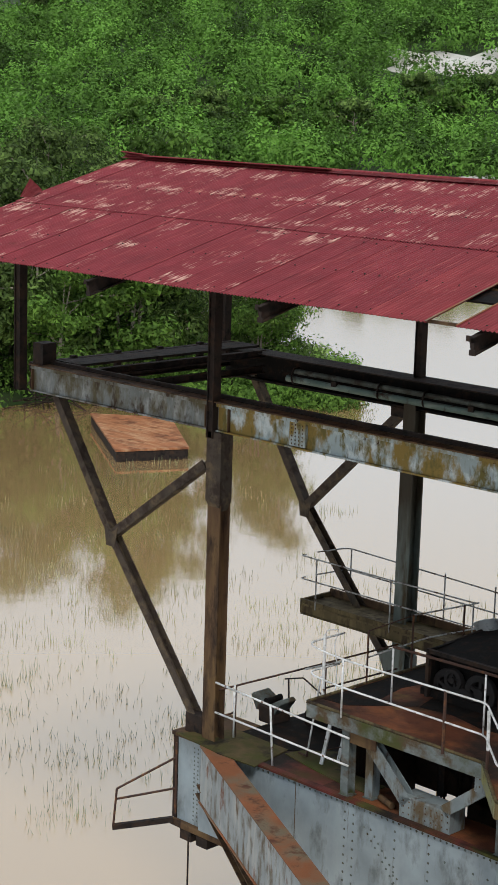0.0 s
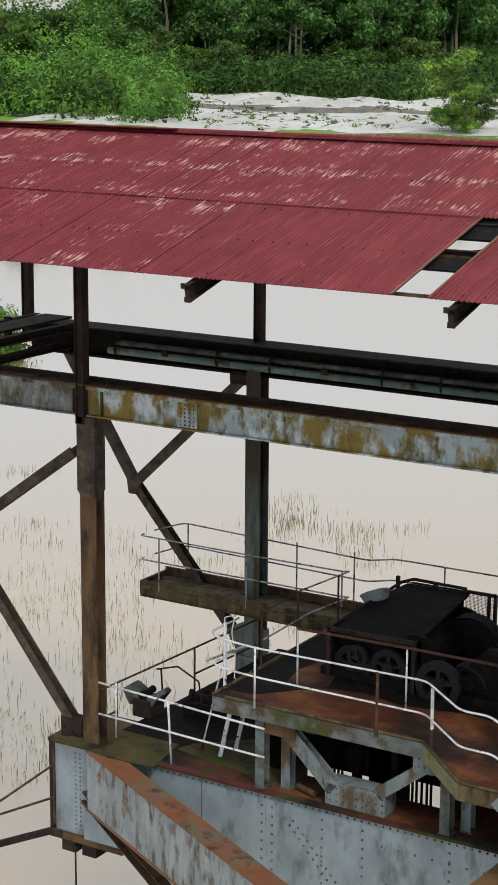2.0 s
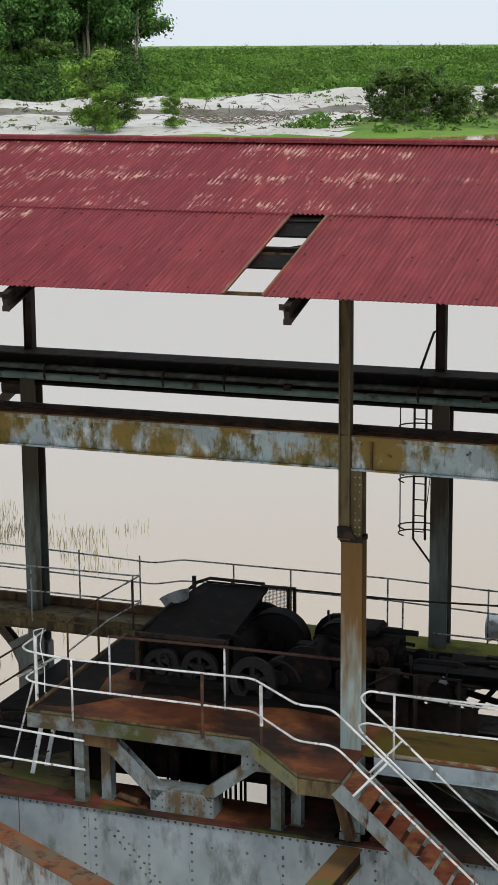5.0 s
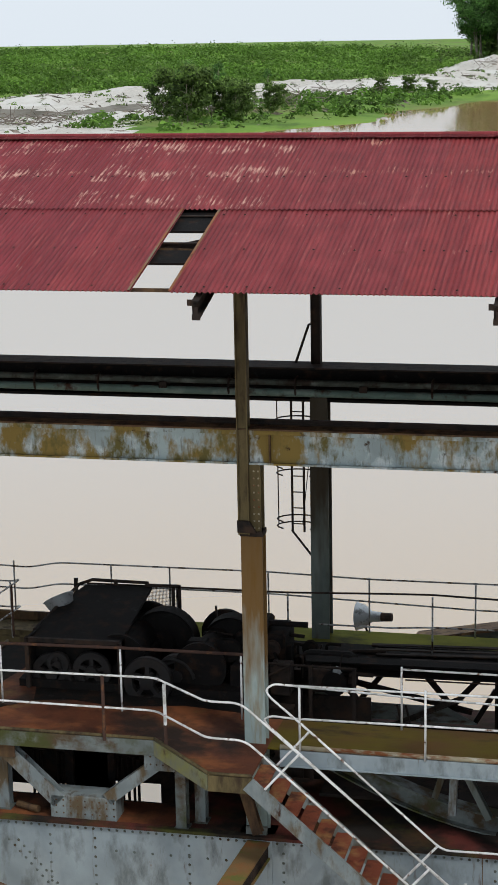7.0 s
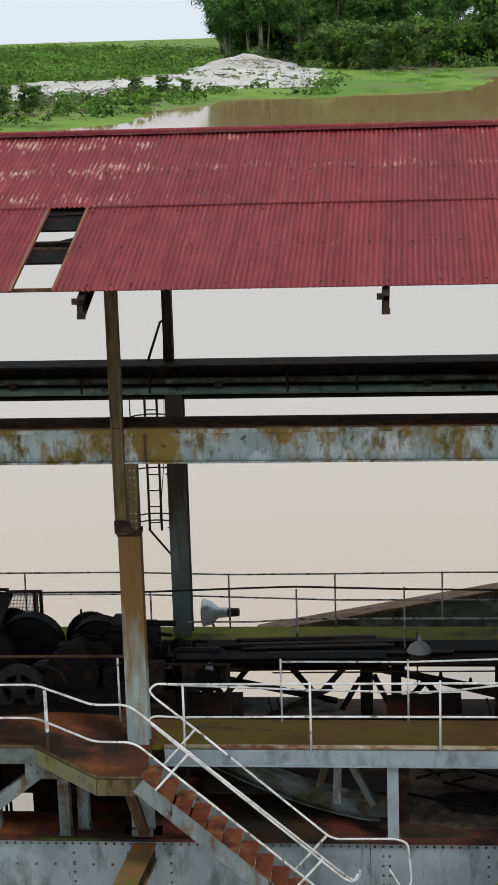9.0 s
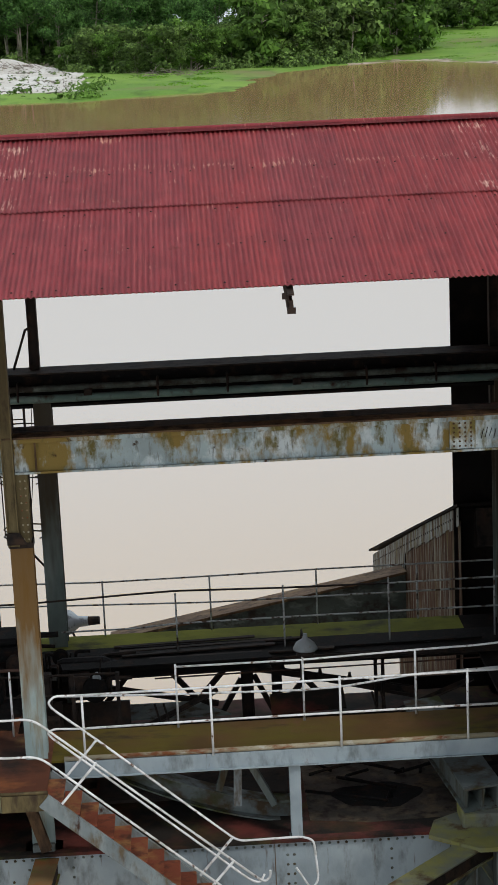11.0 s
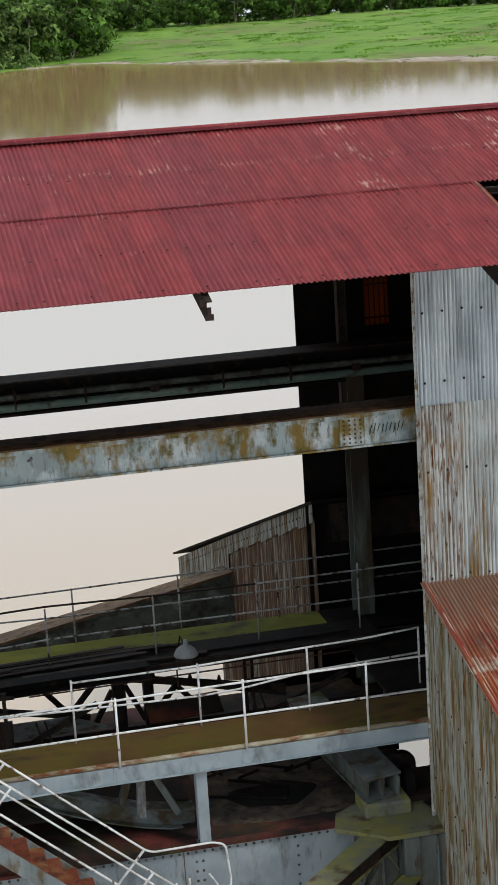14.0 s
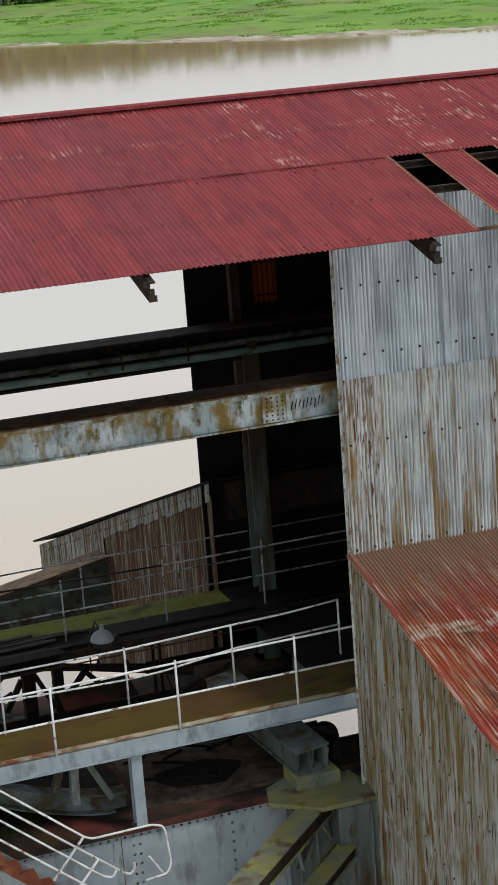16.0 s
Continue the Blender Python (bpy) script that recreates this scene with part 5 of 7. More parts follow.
part("post", tube(B(), [(-1.15, -0.36, 0.35), (-1.15, -0.38, 1.02)], 0.028, 7), M_RAIL, front)
part("post", tube(B(), [(-1.15, -0.36, 0.0), (-1.15, -0.36, 0.36)], 0.028, 7), M_RAIL_RUST, front)
# braces square to the slope, from the handrail back to the stringer
for x, z in ((1.15, 0.44), (3.05, -1.22)):
    part("brace", tube(B(), [(x, -1.31, z), (x - 0.53, -1.32, z - 0.60)], 0.020, 6), M_RAIL, front)
for z0 in (0.72, 0.12):
    part("hook", tube(B(), curve_pts([(3.42, -1.3, z0 - 2.24), (3.50, -1.3, z0 - 2.30), (3.58, -1.3, z0 - 2.22), (3.58, -1.3, z0 - 2.12)], 0.05), 0.018, 6), M_RAIL, front)

stair_rail = rail_line("stair_handrail", (2, -0.42, -1), "white pipe handrail with looped ends along the stair", [],
                       [[(0.85, Y, 1.05), (0.52, Y, 1.06), (0.42, Y - 0.1, 1.0), (0.50, -0.42, 0.95), (1.12, -0.42, 0.43), (3.08, -0.42, -1.28), (3.2, -0.42, -1.33), (4.10, -0.50, -1.28), (4.28, -0.55, -1.32), (4.33, -0.58, -1.95), (4.25, -0.60, -2.08), (3.9, -0.62, -2.10)],
                        [(0.85, Y, 0.52), (0.48, Y, 0.54), (0.38, Y - 0.1, 0.52), (0.48, -0.42, 0.48), (3.3, -0.42, -1.98), (3.45, -0.42, -2.04), (3.52, -0.42, -1.90)]], M_RAIL)
for x, z in ((1.12, 0.43), (3.06, -1.27)):
    part("brace", tube(B(), [(x, -0.42, z), (x - 0.54, -0.42, z - 0.62)], 0.020, 6), M_RAIL, stair_rail)
part("end_stay", tube(B(), [(4.0, -0.56, -1.75), (4.2, -0.6, -2.08)], 0.016, 6), M_RAIL, stair_rail)

right = rail_line("walkway_handrail", (4, Y, 0), "white painted steel pipe handrail along the walkway",
                  [((2.84, Y, -0.02), (2.84, Y, 1.10)), ((0.92, Y, 0), (0.92, Y, 1.06)), ((4.78, Y, 0.0), (4.78, Y, 1.12)), ((6.70, Y, 0.0), (6.70, Y, 1.13))],
                  [[(0.80, Y, 1.05), (2.84, Y, 1.06), (8.3, Y, 1.10)], [(0.80, Y, 0.52), (2.84, Y, 0.54), (8.3, Y, 0.55)]], M_RAIL)

YI = 0.95
inner = rail_line("inner_handrail", (1, YI, 0), "thin pipe handrail along the inner side of the walkway",
                  [((-2.25, YI, 0), (-2.25, YI, 1.1)), ((-0.25, YI, 0), (-0.25, YI, 1.1)), ((2.32, YI, 0), (2.32, YI, 1.04)), ((4.30, YI, 0), (4.30, YI, 1.04)),
                   ((6.06, YI, 0), (6.06, YI, 1.06)), ((7.9, YI, 0.2), (7.9, YI, 1.15)), ((-4.3, YI, 0), (-4.3, YI, 1.05))],
                  [[(2.32, YI, 1.0), (4.3, YI, 1.0), (6.06, YI, 1.06), (7.0, YI, 1.08), (7.9, YI, 1.14)], [(0.4, YI, 0.62), (2.32, YI, 0.55), (4.3, YI, 0.5), (4.9, YI, 0.52), (6.06, YI, 0.66), (7.9, YI, 0.72)]], M_RAIL, r=0.017)
part("rail", tube(B(), [(-4.3, YI, 1.04), (-2.25, YI, 1.08), (-0.25, YI, 1.09), (0.1, YI, 1.08)], 0.026, 7), M_RAIL_RUST, inner)

# lower bow handrail
YB = -0.12
rail_line("bow_handrail", (-6.2, YB, -1.5), "thin white handrail along the bow deck edge",
          [((-6.22, YB + 0.1, -1.5), (-6.22, YB, -0.3)), ((-7.72, 0.45, -1.5), (-7.72, 0.45, -0.45))],
          [[(-7.75, YB + 0.1, -0.30), (-6.12, YB, -0.32), (-4.3, YB, -0.40)], [(-7.75, YB + 0.1, -0.88), (-6.12, YB, -0.86), (-4.3, YB, -0.90)]], M_RAIL, r=0.02)
# far side bow rails
rail_line("bow_end_handrail", (-7.7, 2, -1.5), "thin rusty handrail across the end of the bow deck",
          [((-7.74, 0.5, -1.5), (-7.74, 0.5, -0.48)), ((-7.65, 2.9, -1.5), (-7.65, 2.9, -0.50))],
          [[(-7.78, 0.1, -0.48), (-7.65, 2.9, -0.50), (-7.5, 4.9, -0.48)], [(-7.76, 0.1, -1.0), (-7.74, 0.5, -1.0)], [(-7.65, 2.9, -1.02), (-7.5, 4.9, -1.0)]], M_RAIL_RUST, r=0.019)
# short ladder up to the platform
boarding = thing("boarding_ladder", (-5.4, 0.6, -1.5), "short white steel ladder leaning on the platform edge", "ladder")
for x, y in ((-5.69, 0.71), (-5.61, 1.09)):
    part("stile", sweep(B(), flat(0.075, 0.03), (x, y, -1.5), (x + 0.34, y, 0.0), up=(0, 1, 0)), M_RAIL, boarding)
for u in np.linspace(0.2, 0.9, 4):
    part("rung", tube(B(), [(-5.69 + 0.34 * u, 0.71, -1.5 + 1.5 * u), (-5.61 + 0.34 * u, 1.09, -1.5 + 1.5 * u)], 0.012, 6), M_RAIL_RUST, boarding)
rod = thing("leaning_rod", (-6.1, 0.75, -1.5), "thin white rod with a rusty foot leaning on the platform", "rod")
part("shaft", tube(B(), [(-6.05, 0.74, -1.28), (-5.40, 0.30, 0.34)], 0.018, 6), M_RAIL, rod)
part("foot", sweep(B(), flat(0.035, 0.035), (-6.13, 0.78, -1.49), (-6.05, 0.74, -1.28)), M_RAIL_RUST, rod)
part("foot", sweep(B(), flat(0.035, 0.035), (-6.35, 0.80, -1.475), (-6.11, 0.78, -1.475)), M_RAIL_RUST, rod)
grab = thing("bent_grab_frame", (-7.4, 1.9, -1.5), "thin bent rusty rod frame standing on the bow deck", "rod frame")
part("rod", tube(B(), curve_pts([(-7.0, 2.2, -1.5), (-7.1, 2.2, -0.85), (-7.5, 2.1, -0.6), (-7.9, 2.0, -0.7)], 0.03), 0.016, 6), M_DARK, grab)
part("rod", tube(B(), [(-7.8, 2.0, -0.68), (-7.75, 2.0, -1.5)], 0.018, 6), M_DARK, grab)
fairlead = thing("fairlead_box", (-8.0, 1.7, -1.5), "dark grey cast fairlead block on the bow deck", "fairlead")
bm = slab(B(), [(-8.12, 1.5), (-7.72, 1.5), (-7.68, 1.95), (-8.16, 1.95)], -1.5, -1.14)
part("body", soften(bm, 0.03), M_DARK, fairlead)
for x, dx in ((-8.16, -0.20), (-7.68, 0.16)):
    bm = slab(B(), [(x - 0.05, -1.30), (x + dx, -1.02), (x + dx * 0.55, -0.96), (x - dx * 0.9, -1.10), (x - dx * 0.5, -1.28)], 0, 0.42)
    bm.transform(Matrix.Translation((0, 1.95, 0)) @ Matrix.Rotation(math.pi / 2, 4, "X"))
    bmesh.ops.recalc_face_normals(bm, faces=bm.faces)
    part("horn", soften(bm, 0.015), M_DIM_DIRTY, fairlead)
part("roller", lathe(B(), [(0, -0.2), (0.07, -0.2), (0.05, 0), (0.07, 0.2), (0, 0.2)], (-7.92, 1.72, -1.06), (0, 1, 0), 14), M_MACHINE, fairlead)
# oily gear lying on the bow deck
bow_gear = thing("bow_winch", (-6.9, 2.4, -1.48), "low oily black winch drum on the bow deck", "winch")
part("drum", lathe(B(), [(0, -0.45), (0.22, -0.45), (0.22, -0.40), (0.13, -0.38), (0.13, 0.38), (0.22, 0.40), (0.22, 0.45), (0, 0.45)], (-6.9, 2.4, -1.27), (0.9, 0.4, 0), 20), M_MACHINE, bow_gear)
part("drum", lathe(B(), [(0, -0.3), (0.16, -0.3), (0.16, -0.26), (0.09, -0.25), (0.09, 0.25), (0.16, 0.26), (0.16, 0.3), (0, 0.3)], (-6.3, 3.1, -1.33), (0.9, 0.4, 0), 18), M_MACHINE, bow_gear)
part("frame", soften(box(B(), -7.35, 2.0, -1.48, -6.4, 2.1, -1.2), 0.02), M_MACHINE, bow_gear)
part("frame", soften(box(B(), -7.35, 2.7, -1.48, -6.1, 2.8, -1.22), 0.02), M_MACHINE, bow_gear)

# ---- far walkway ----
far_walk = thing("far_walkway", (0, 5.4, 0), "mossy steel channel walkway on the far side", "walkway", kind="structure")
part("tray_floor", box(B(), -10.3, 4.95, -0.28, -5.2, 5.85, -0.24), M_OLIVE, far_walk)
part("tray_side", sweep(B(), channel(0.06, 0.34), (-10.3, 4.95, -0.30), (-5.2, 4.95, -0.30)), M_OLIVE, far_walk)
part("tray_side", sweep(B(), channel(0.06, 0.34), (-5.2, 5.88, -0.25), (-10.3, 5.88, -0.25)), M_RUSTCOL, far_walk)
part("tray_end", box(B(), -10.33, 4.95, -0.45, -10.28, 5.88, -0.15), M_OLIVE, far_walk)
# floor inside the house, painted with its shade
part("floor_plate", box(B(), 7.5, 4.6, -0.2, 16, 6.0, -0.15), M_SHADE_BLACK, far_walk)
part("floor_plate", box(B(), -5.2, 4.6, -0.2, 7.5, 6.0, -0.15), M_MOSS_FAR, far_walk, "bright green mossy floor plate")
part("edge_beam", sweep(B(), i_shape(0.16, 0.24), (-5.2, 4.62, -0.27), (16, 4.62, -0.27)), M_DARK, far_walk)
part("edge_beam", sweep(B(), i_shape(0.16, 0.3), (-5.2, 5.95, -0.32), (16, 5.95, -0.32)), M_DARK, far_walk)
# light truss under the walkway: pairs of slanting bars between two stout posts
for x0, z0, x1, z1 in ((0.45, -0.50, 0.95, -1.15), (0.95, -1.15, 1.45, -0.52), (2.10, -0.48, 2.66, -1.16), (2.62, -1.16, 3.20, -0.50), (3.42, -0.78, 3.06, -1.40), (3.66, -0.72, 3.98, -1.40),
                       (4.12, -1.38, 4.60, -0.80), (4.54, -0.80, 5.06, -1.40)):
    part("truss_web", sweep(B(), channel(0.09, 0.09), (x0, 5.0, z0), (x1, 5.0, z1), up=(0, 1, 0)), M_DARK, far_walk)
for x0, z0, x1, z1, w in ((3.45, -0.56, 6.6, -1.20, 0.11), (4.5, -0.80, 6.6, -1.32, 0.06), (0.4, -0.70, 3.0, -1.24, 0.09)):
    part("truss_chord", sweep(B(), channel(w, w), (x0, 5.06, z0), (x1, 5.06, z1), up=(0, 1, 0)), M_DARK, far_walk)
for x, w in ((3.53, 0.22), (4.06, 0.18), (5.84, 0.06), (5.97, 0.06)):
    part("truss_post", sweep(B(), i_shape(w, w), (x, 4.95, -1.5), (x, 4.95, -0.38), up=(1, 0, 0)), M_DARK, far_walk)
for x in (4.18, 4.85, 5.38, 6.08):
    z = -0.50 - (x - 3.45) * 0.203
    part("chord_bolt", lathe(B(), [(0, 0.11), (0.02, 0.10), (0.045, 0.0), (0.05, -0.08), (0, -0.08)], (x, 5.06, z), (0, 0, 1), 8), M_DARK, far_walk)
rail_line("far_handrail", (0, 5.95, 0), "thin grey pipe handrail on the far walkway",
                     [((x, 5.95, -0.2), (x, 5.95, 0.9)) for x in (-9.8, -7.2, -5.9, -3.95, -2.8, -0.9, 1.0, 2.95, 4.9, 6.75, 8.6, 10.4)],
                     [[(-10.2, 5.3, 0.85), (-9.9, 5.95, 0.9), (-6.2, 5.95, 0.80), (-5.6, 5.95, 0.78), (-5.0, 5.95, 0.90), (-0.9, 5.95, 0.92), (1.0, 5.95, 0.87), (2.95, 5.95, 0.88), (4.9, 5.95, 0.90), (12.4, 5.95, 0.90)],
                      [(-10.2, 5.3, 0.35), (-9.9, 5.95, 0.42), (-5.6, 5.95, 0.35), (-5.0, 5.95, 0.48), (-0.9, 5.95, 0.5), (2.95, 5.95, 0.38), (12.4, 5.95, 0.38)]], M_RAIL_GREY, r=0.016)
near_far = rail_line("far_inner_handrail", (0, 4.8, 0), "thin grey pipe handrail on the near edge of the far walkway",
                     [((x, 4.8, -0.25), (x, 4.8, 0.85)) for x in (-9.75, -7.68, -5.55)] + [((x, 4.65, -0.15), (x, 4.65, 0.96 + 0.02 * max(x, 0))) for x in (-2.3, -0.26, 2.33, 4.22, 6.08, 7.95, 9.8)],
                     [[(-10.25, 5.0, 0.84), (-10.2, 4.8, 0.86), (-7.68, 4.8, 0.85), (-5.5, 4.8, 0.86), (-5.32, 4.7, 0.93), (-5.3, 2.7, 1.06)],
                      [(-10.25, 5.0, 0.34), (-10.2, 4.8, 0.36), (-5.5, 4.8, 0.36), (-5.32, 4.7, 0.42), (-5.3, 3.1, 0.54), (-5.3, 1.45, 0.50)],
                      [(0.3, 4.65, 0.40), (1.6, 4.65, 0.40), (2.33, 4.65, 0.45), (4.22, 4.65, 0.46), (12.4, 4.65, 0.46)]], M_RAIL_GREY, r=0.016)
part("rail", tube(B(), curve_pts([(-4.0, 4.65, 0.94), (-2.3, 4.65, 0.95), (-0.26, 4.65, 0.96), (1.6, 4.65, 1.03), (2.33, 4.65, 1.05), (4.22, 4.65, 1.0), (6.08, 4.65, 0.98)], 0.16), 0.018, 6), M_DARK, near_far, "blackened top rail")
part("rail", tube(B(), [(6.08, 4.65, 0.98), (12.4, 4.65, 1.02)], 0.016, 6), M_RAIL_GREY, near_far)
part("rail", tube(B(), [(-5.3, 2.7, 1.06), (-5.28, 1.4, 1.01)], 0.012, 6), M_RAIL_RUST, near_far)
part("post", tube(B(), [(-5.3, 2.68, 0.0), (-5.3, 2.68, 1.07)], 0.022, 6), M_RAIL_RUST, near_far)
part("post", tube(B(), [(-5.3, 4.2, 0.0), (-5.3, 4.2, 0.98)], 0.022, 6), M_RAIL_RUST, near_far)
part("post", tube(B(), [(-5.3, 1.42, -0.35), (-5.28, 1.40, 1.01)], 0.018, 6), M_RAIL_RUST, near_far)

# ---- winch on the platform ----
winch = thing("bucket_winch", (-2.6, 2.8, 0), "oily black winch with spoked gear wheels, drums and sheet hood", "winch")
hood_y0, hood_y1 = 1.75, 4.2
bm = B()
top = [bm.verts.new(c) for c in ((-4.12, 1.74, 0.84), (-2.5, 1.74, 0.86), (-2.62, 4.15, 1.10), (-3.85, 4.15, 1.08), (-4.12, 3.2, 0.96))]
low = [bm.verts.new(v.co - Vector((0, 0, 0.05))) for v in top]
bm.faces.new(top)
bm.faces.new(low[::-1])
for i in range(5):
    bm.faces.new((top[i], low[i], low[(i + 1) % 5], top[(i + 1) % 5]))
bmesh.ops.recalc_face_normals(bm, faces=bm.faces)
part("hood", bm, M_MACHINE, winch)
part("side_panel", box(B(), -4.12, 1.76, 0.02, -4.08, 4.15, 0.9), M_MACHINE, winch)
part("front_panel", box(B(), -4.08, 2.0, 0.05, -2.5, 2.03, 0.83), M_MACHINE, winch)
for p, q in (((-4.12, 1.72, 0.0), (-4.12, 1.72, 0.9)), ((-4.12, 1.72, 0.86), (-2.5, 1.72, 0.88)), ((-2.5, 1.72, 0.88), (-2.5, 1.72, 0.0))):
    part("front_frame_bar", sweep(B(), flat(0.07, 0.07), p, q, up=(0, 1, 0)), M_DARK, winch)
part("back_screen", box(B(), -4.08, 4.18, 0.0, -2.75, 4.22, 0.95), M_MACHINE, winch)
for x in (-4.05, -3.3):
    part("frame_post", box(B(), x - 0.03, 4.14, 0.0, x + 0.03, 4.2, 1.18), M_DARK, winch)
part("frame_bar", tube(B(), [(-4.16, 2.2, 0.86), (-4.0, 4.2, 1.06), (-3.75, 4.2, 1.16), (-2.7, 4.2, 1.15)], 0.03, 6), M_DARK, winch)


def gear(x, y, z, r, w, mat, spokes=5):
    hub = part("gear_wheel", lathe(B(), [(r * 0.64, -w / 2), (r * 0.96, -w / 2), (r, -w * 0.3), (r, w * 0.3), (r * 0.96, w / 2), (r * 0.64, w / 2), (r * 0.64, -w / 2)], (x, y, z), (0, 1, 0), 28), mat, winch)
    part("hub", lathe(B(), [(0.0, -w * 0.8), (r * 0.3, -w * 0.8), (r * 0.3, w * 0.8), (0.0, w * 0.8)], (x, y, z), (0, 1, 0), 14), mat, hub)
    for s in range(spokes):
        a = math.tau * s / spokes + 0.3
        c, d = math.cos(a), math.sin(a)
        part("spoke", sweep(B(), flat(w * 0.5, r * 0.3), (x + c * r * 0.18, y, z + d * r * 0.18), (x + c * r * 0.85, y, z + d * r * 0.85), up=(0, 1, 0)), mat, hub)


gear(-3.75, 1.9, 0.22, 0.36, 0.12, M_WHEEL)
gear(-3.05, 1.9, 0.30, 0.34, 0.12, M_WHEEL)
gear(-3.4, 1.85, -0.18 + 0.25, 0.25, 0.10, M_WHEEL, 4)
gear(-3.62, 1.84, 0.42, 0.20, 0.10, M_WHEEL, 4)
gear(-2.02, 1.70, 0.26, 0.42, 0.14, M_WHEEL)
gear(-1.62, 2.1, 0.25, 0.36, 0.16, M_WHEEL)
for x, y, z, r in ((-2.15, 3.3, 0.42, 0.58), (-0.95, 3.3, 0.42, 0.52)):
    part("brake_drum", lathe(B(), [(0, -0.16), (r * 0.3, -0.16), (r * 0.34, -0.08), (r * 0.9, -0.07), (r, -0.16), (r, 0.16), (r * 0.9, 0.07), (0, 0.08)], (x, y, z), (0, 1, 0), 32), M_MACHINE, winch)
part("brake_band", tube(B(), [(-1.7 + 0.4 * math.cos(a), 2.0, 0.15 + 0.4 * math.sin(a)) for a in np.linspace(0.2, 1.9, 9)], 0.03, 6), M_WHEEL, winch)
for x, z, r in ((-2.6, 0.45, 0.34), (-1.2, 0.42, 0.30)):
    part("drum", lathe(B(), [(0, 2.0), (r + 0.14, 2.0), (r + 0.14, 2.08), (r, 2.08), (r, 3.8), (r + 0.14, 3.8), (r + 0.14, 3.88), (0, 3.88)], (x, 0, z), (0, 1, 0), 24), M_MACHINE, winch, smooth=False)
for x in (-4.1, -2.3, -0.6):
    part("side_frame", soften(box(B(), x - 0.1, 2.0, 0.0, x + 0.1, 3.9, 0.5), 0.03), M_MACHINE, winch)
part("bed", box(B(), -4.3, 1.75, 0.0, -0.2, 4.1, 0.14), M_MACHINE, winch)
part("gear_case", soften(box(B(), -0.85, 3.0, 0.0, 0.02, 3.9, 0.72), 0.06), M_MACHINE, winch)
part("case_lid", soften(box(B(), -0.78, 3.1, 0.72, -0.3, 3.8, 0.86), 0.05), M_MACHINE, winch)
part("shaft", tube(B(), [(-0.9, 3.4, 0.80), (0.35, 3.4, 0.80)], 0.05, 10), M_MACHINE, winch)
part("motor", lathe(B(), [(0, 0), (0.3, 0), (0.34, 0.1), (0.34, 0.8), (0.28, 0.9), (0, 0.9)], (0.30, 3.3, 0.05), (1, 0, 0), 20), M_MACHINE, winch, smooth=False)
# brake levers, shafts, pipes and pedestals crowded round the drive
mr = random.Random(21)
for i in range(46):
    x, y = mr.uniform(-1.4, 1.3), mr.uniform(2.25, 3.9)
    top = max(0.70 - 0.30 * (x + 0.4), 0.08) * mr.uniform(0.7, 1.05)
    m = (M_MACHINE, M_MACHINE, M_DARK)[i % 3]
    if i % 4 == 0:
        part("pedestal", soften(box(B(), x - mr.uniform(0.06, 0.2), y, -0.1, x + mr.uniform(0.06, 0.2), y + mr.uniform(0.1, 0.4), top * 0.8), 0.02), m, winch)
    elif i % 4 == 1:
        part("pipe", tube(B(), curve_pts([(x, y, 0.0), (x, y, top), (x + mr.uniform(-0.6, 0.6), y + 0.1, top * mr.uniform(0.7, 1.0))], 0.08), mr.uniform(0.015, 0.04), 6), m, winch)
    elif i % 4 == 2:
        part("lever", sweep(B(), flat(0.03, 0.05), (x, y, 0.0), (x + mr.uniform(-0.3, 0.3), y, top), up=(0, 1, 0)), m, winch)
    else:
        r = mr.uniform(0.1, 0.24)
        part("pulley", lathe(B(), [(0, -0.05), (r, -0.05), (r * 0.8, 0), (r, 0.05), (0, 0.05)], (x, y, max(top - r, r * 0.5)), (0, 1, 0), 16), m, winch)
for x in (-0.5, 0.62, 1.35):
    part("frame_post", box(B(), x - 0.03, 2.2, -1.5, x + 0.03, 2.26, 0.5), M_DARK, winch)
for z in (0.15, 0.5):
    part("frame_bar", tube(B(), [(-0.6, 2.24, z), (1.4, 2.24, z - 0.02)], 0.022, 5), M_DARK, winch)
part("frame_bar", tube(B(), [(-0.4, 2.24, 0.1), (0.3, 2.24, 0.5)], 0.025, 5), M_DARK, winch)
# wire mesh guard
guard = part("mesh_guard", box(B(), -2.70, 4.16, 0.50, -2.10, 4.165, 0.52), M_DARK, winch)
for p, q in (((-2.12, 4.16, 0.4), (-2.12, 4.16, 1.14)), ((-2.24, 4.16, 0.4), (-2.24, 4.16, 1.12)), ((-2.75, 4.16, 1.12), (-2.10, 4.16, 1.13))):
    part("guard_bar", sweep(B(), flat(0.05, 0.05), p, q, up=(0, 1, 0)), M_DARK, guard)
for u in np.arange(0.0, 0.58, 0.026):
    part("guard_wire", tube(B(), [(-2.70 + u, 4.16, 0.50), (-2.70 + u, 4.16, 1.11)], 0.004, 3), M_DARK, guard)
for z in np.arange(0.52, 1.11, 0.026):
    part("guard_wire", tube(B(), [(-2.70, 4.16, z), (-2.12, 4.16, z)], 0.004, 3), M_DARK, guard)


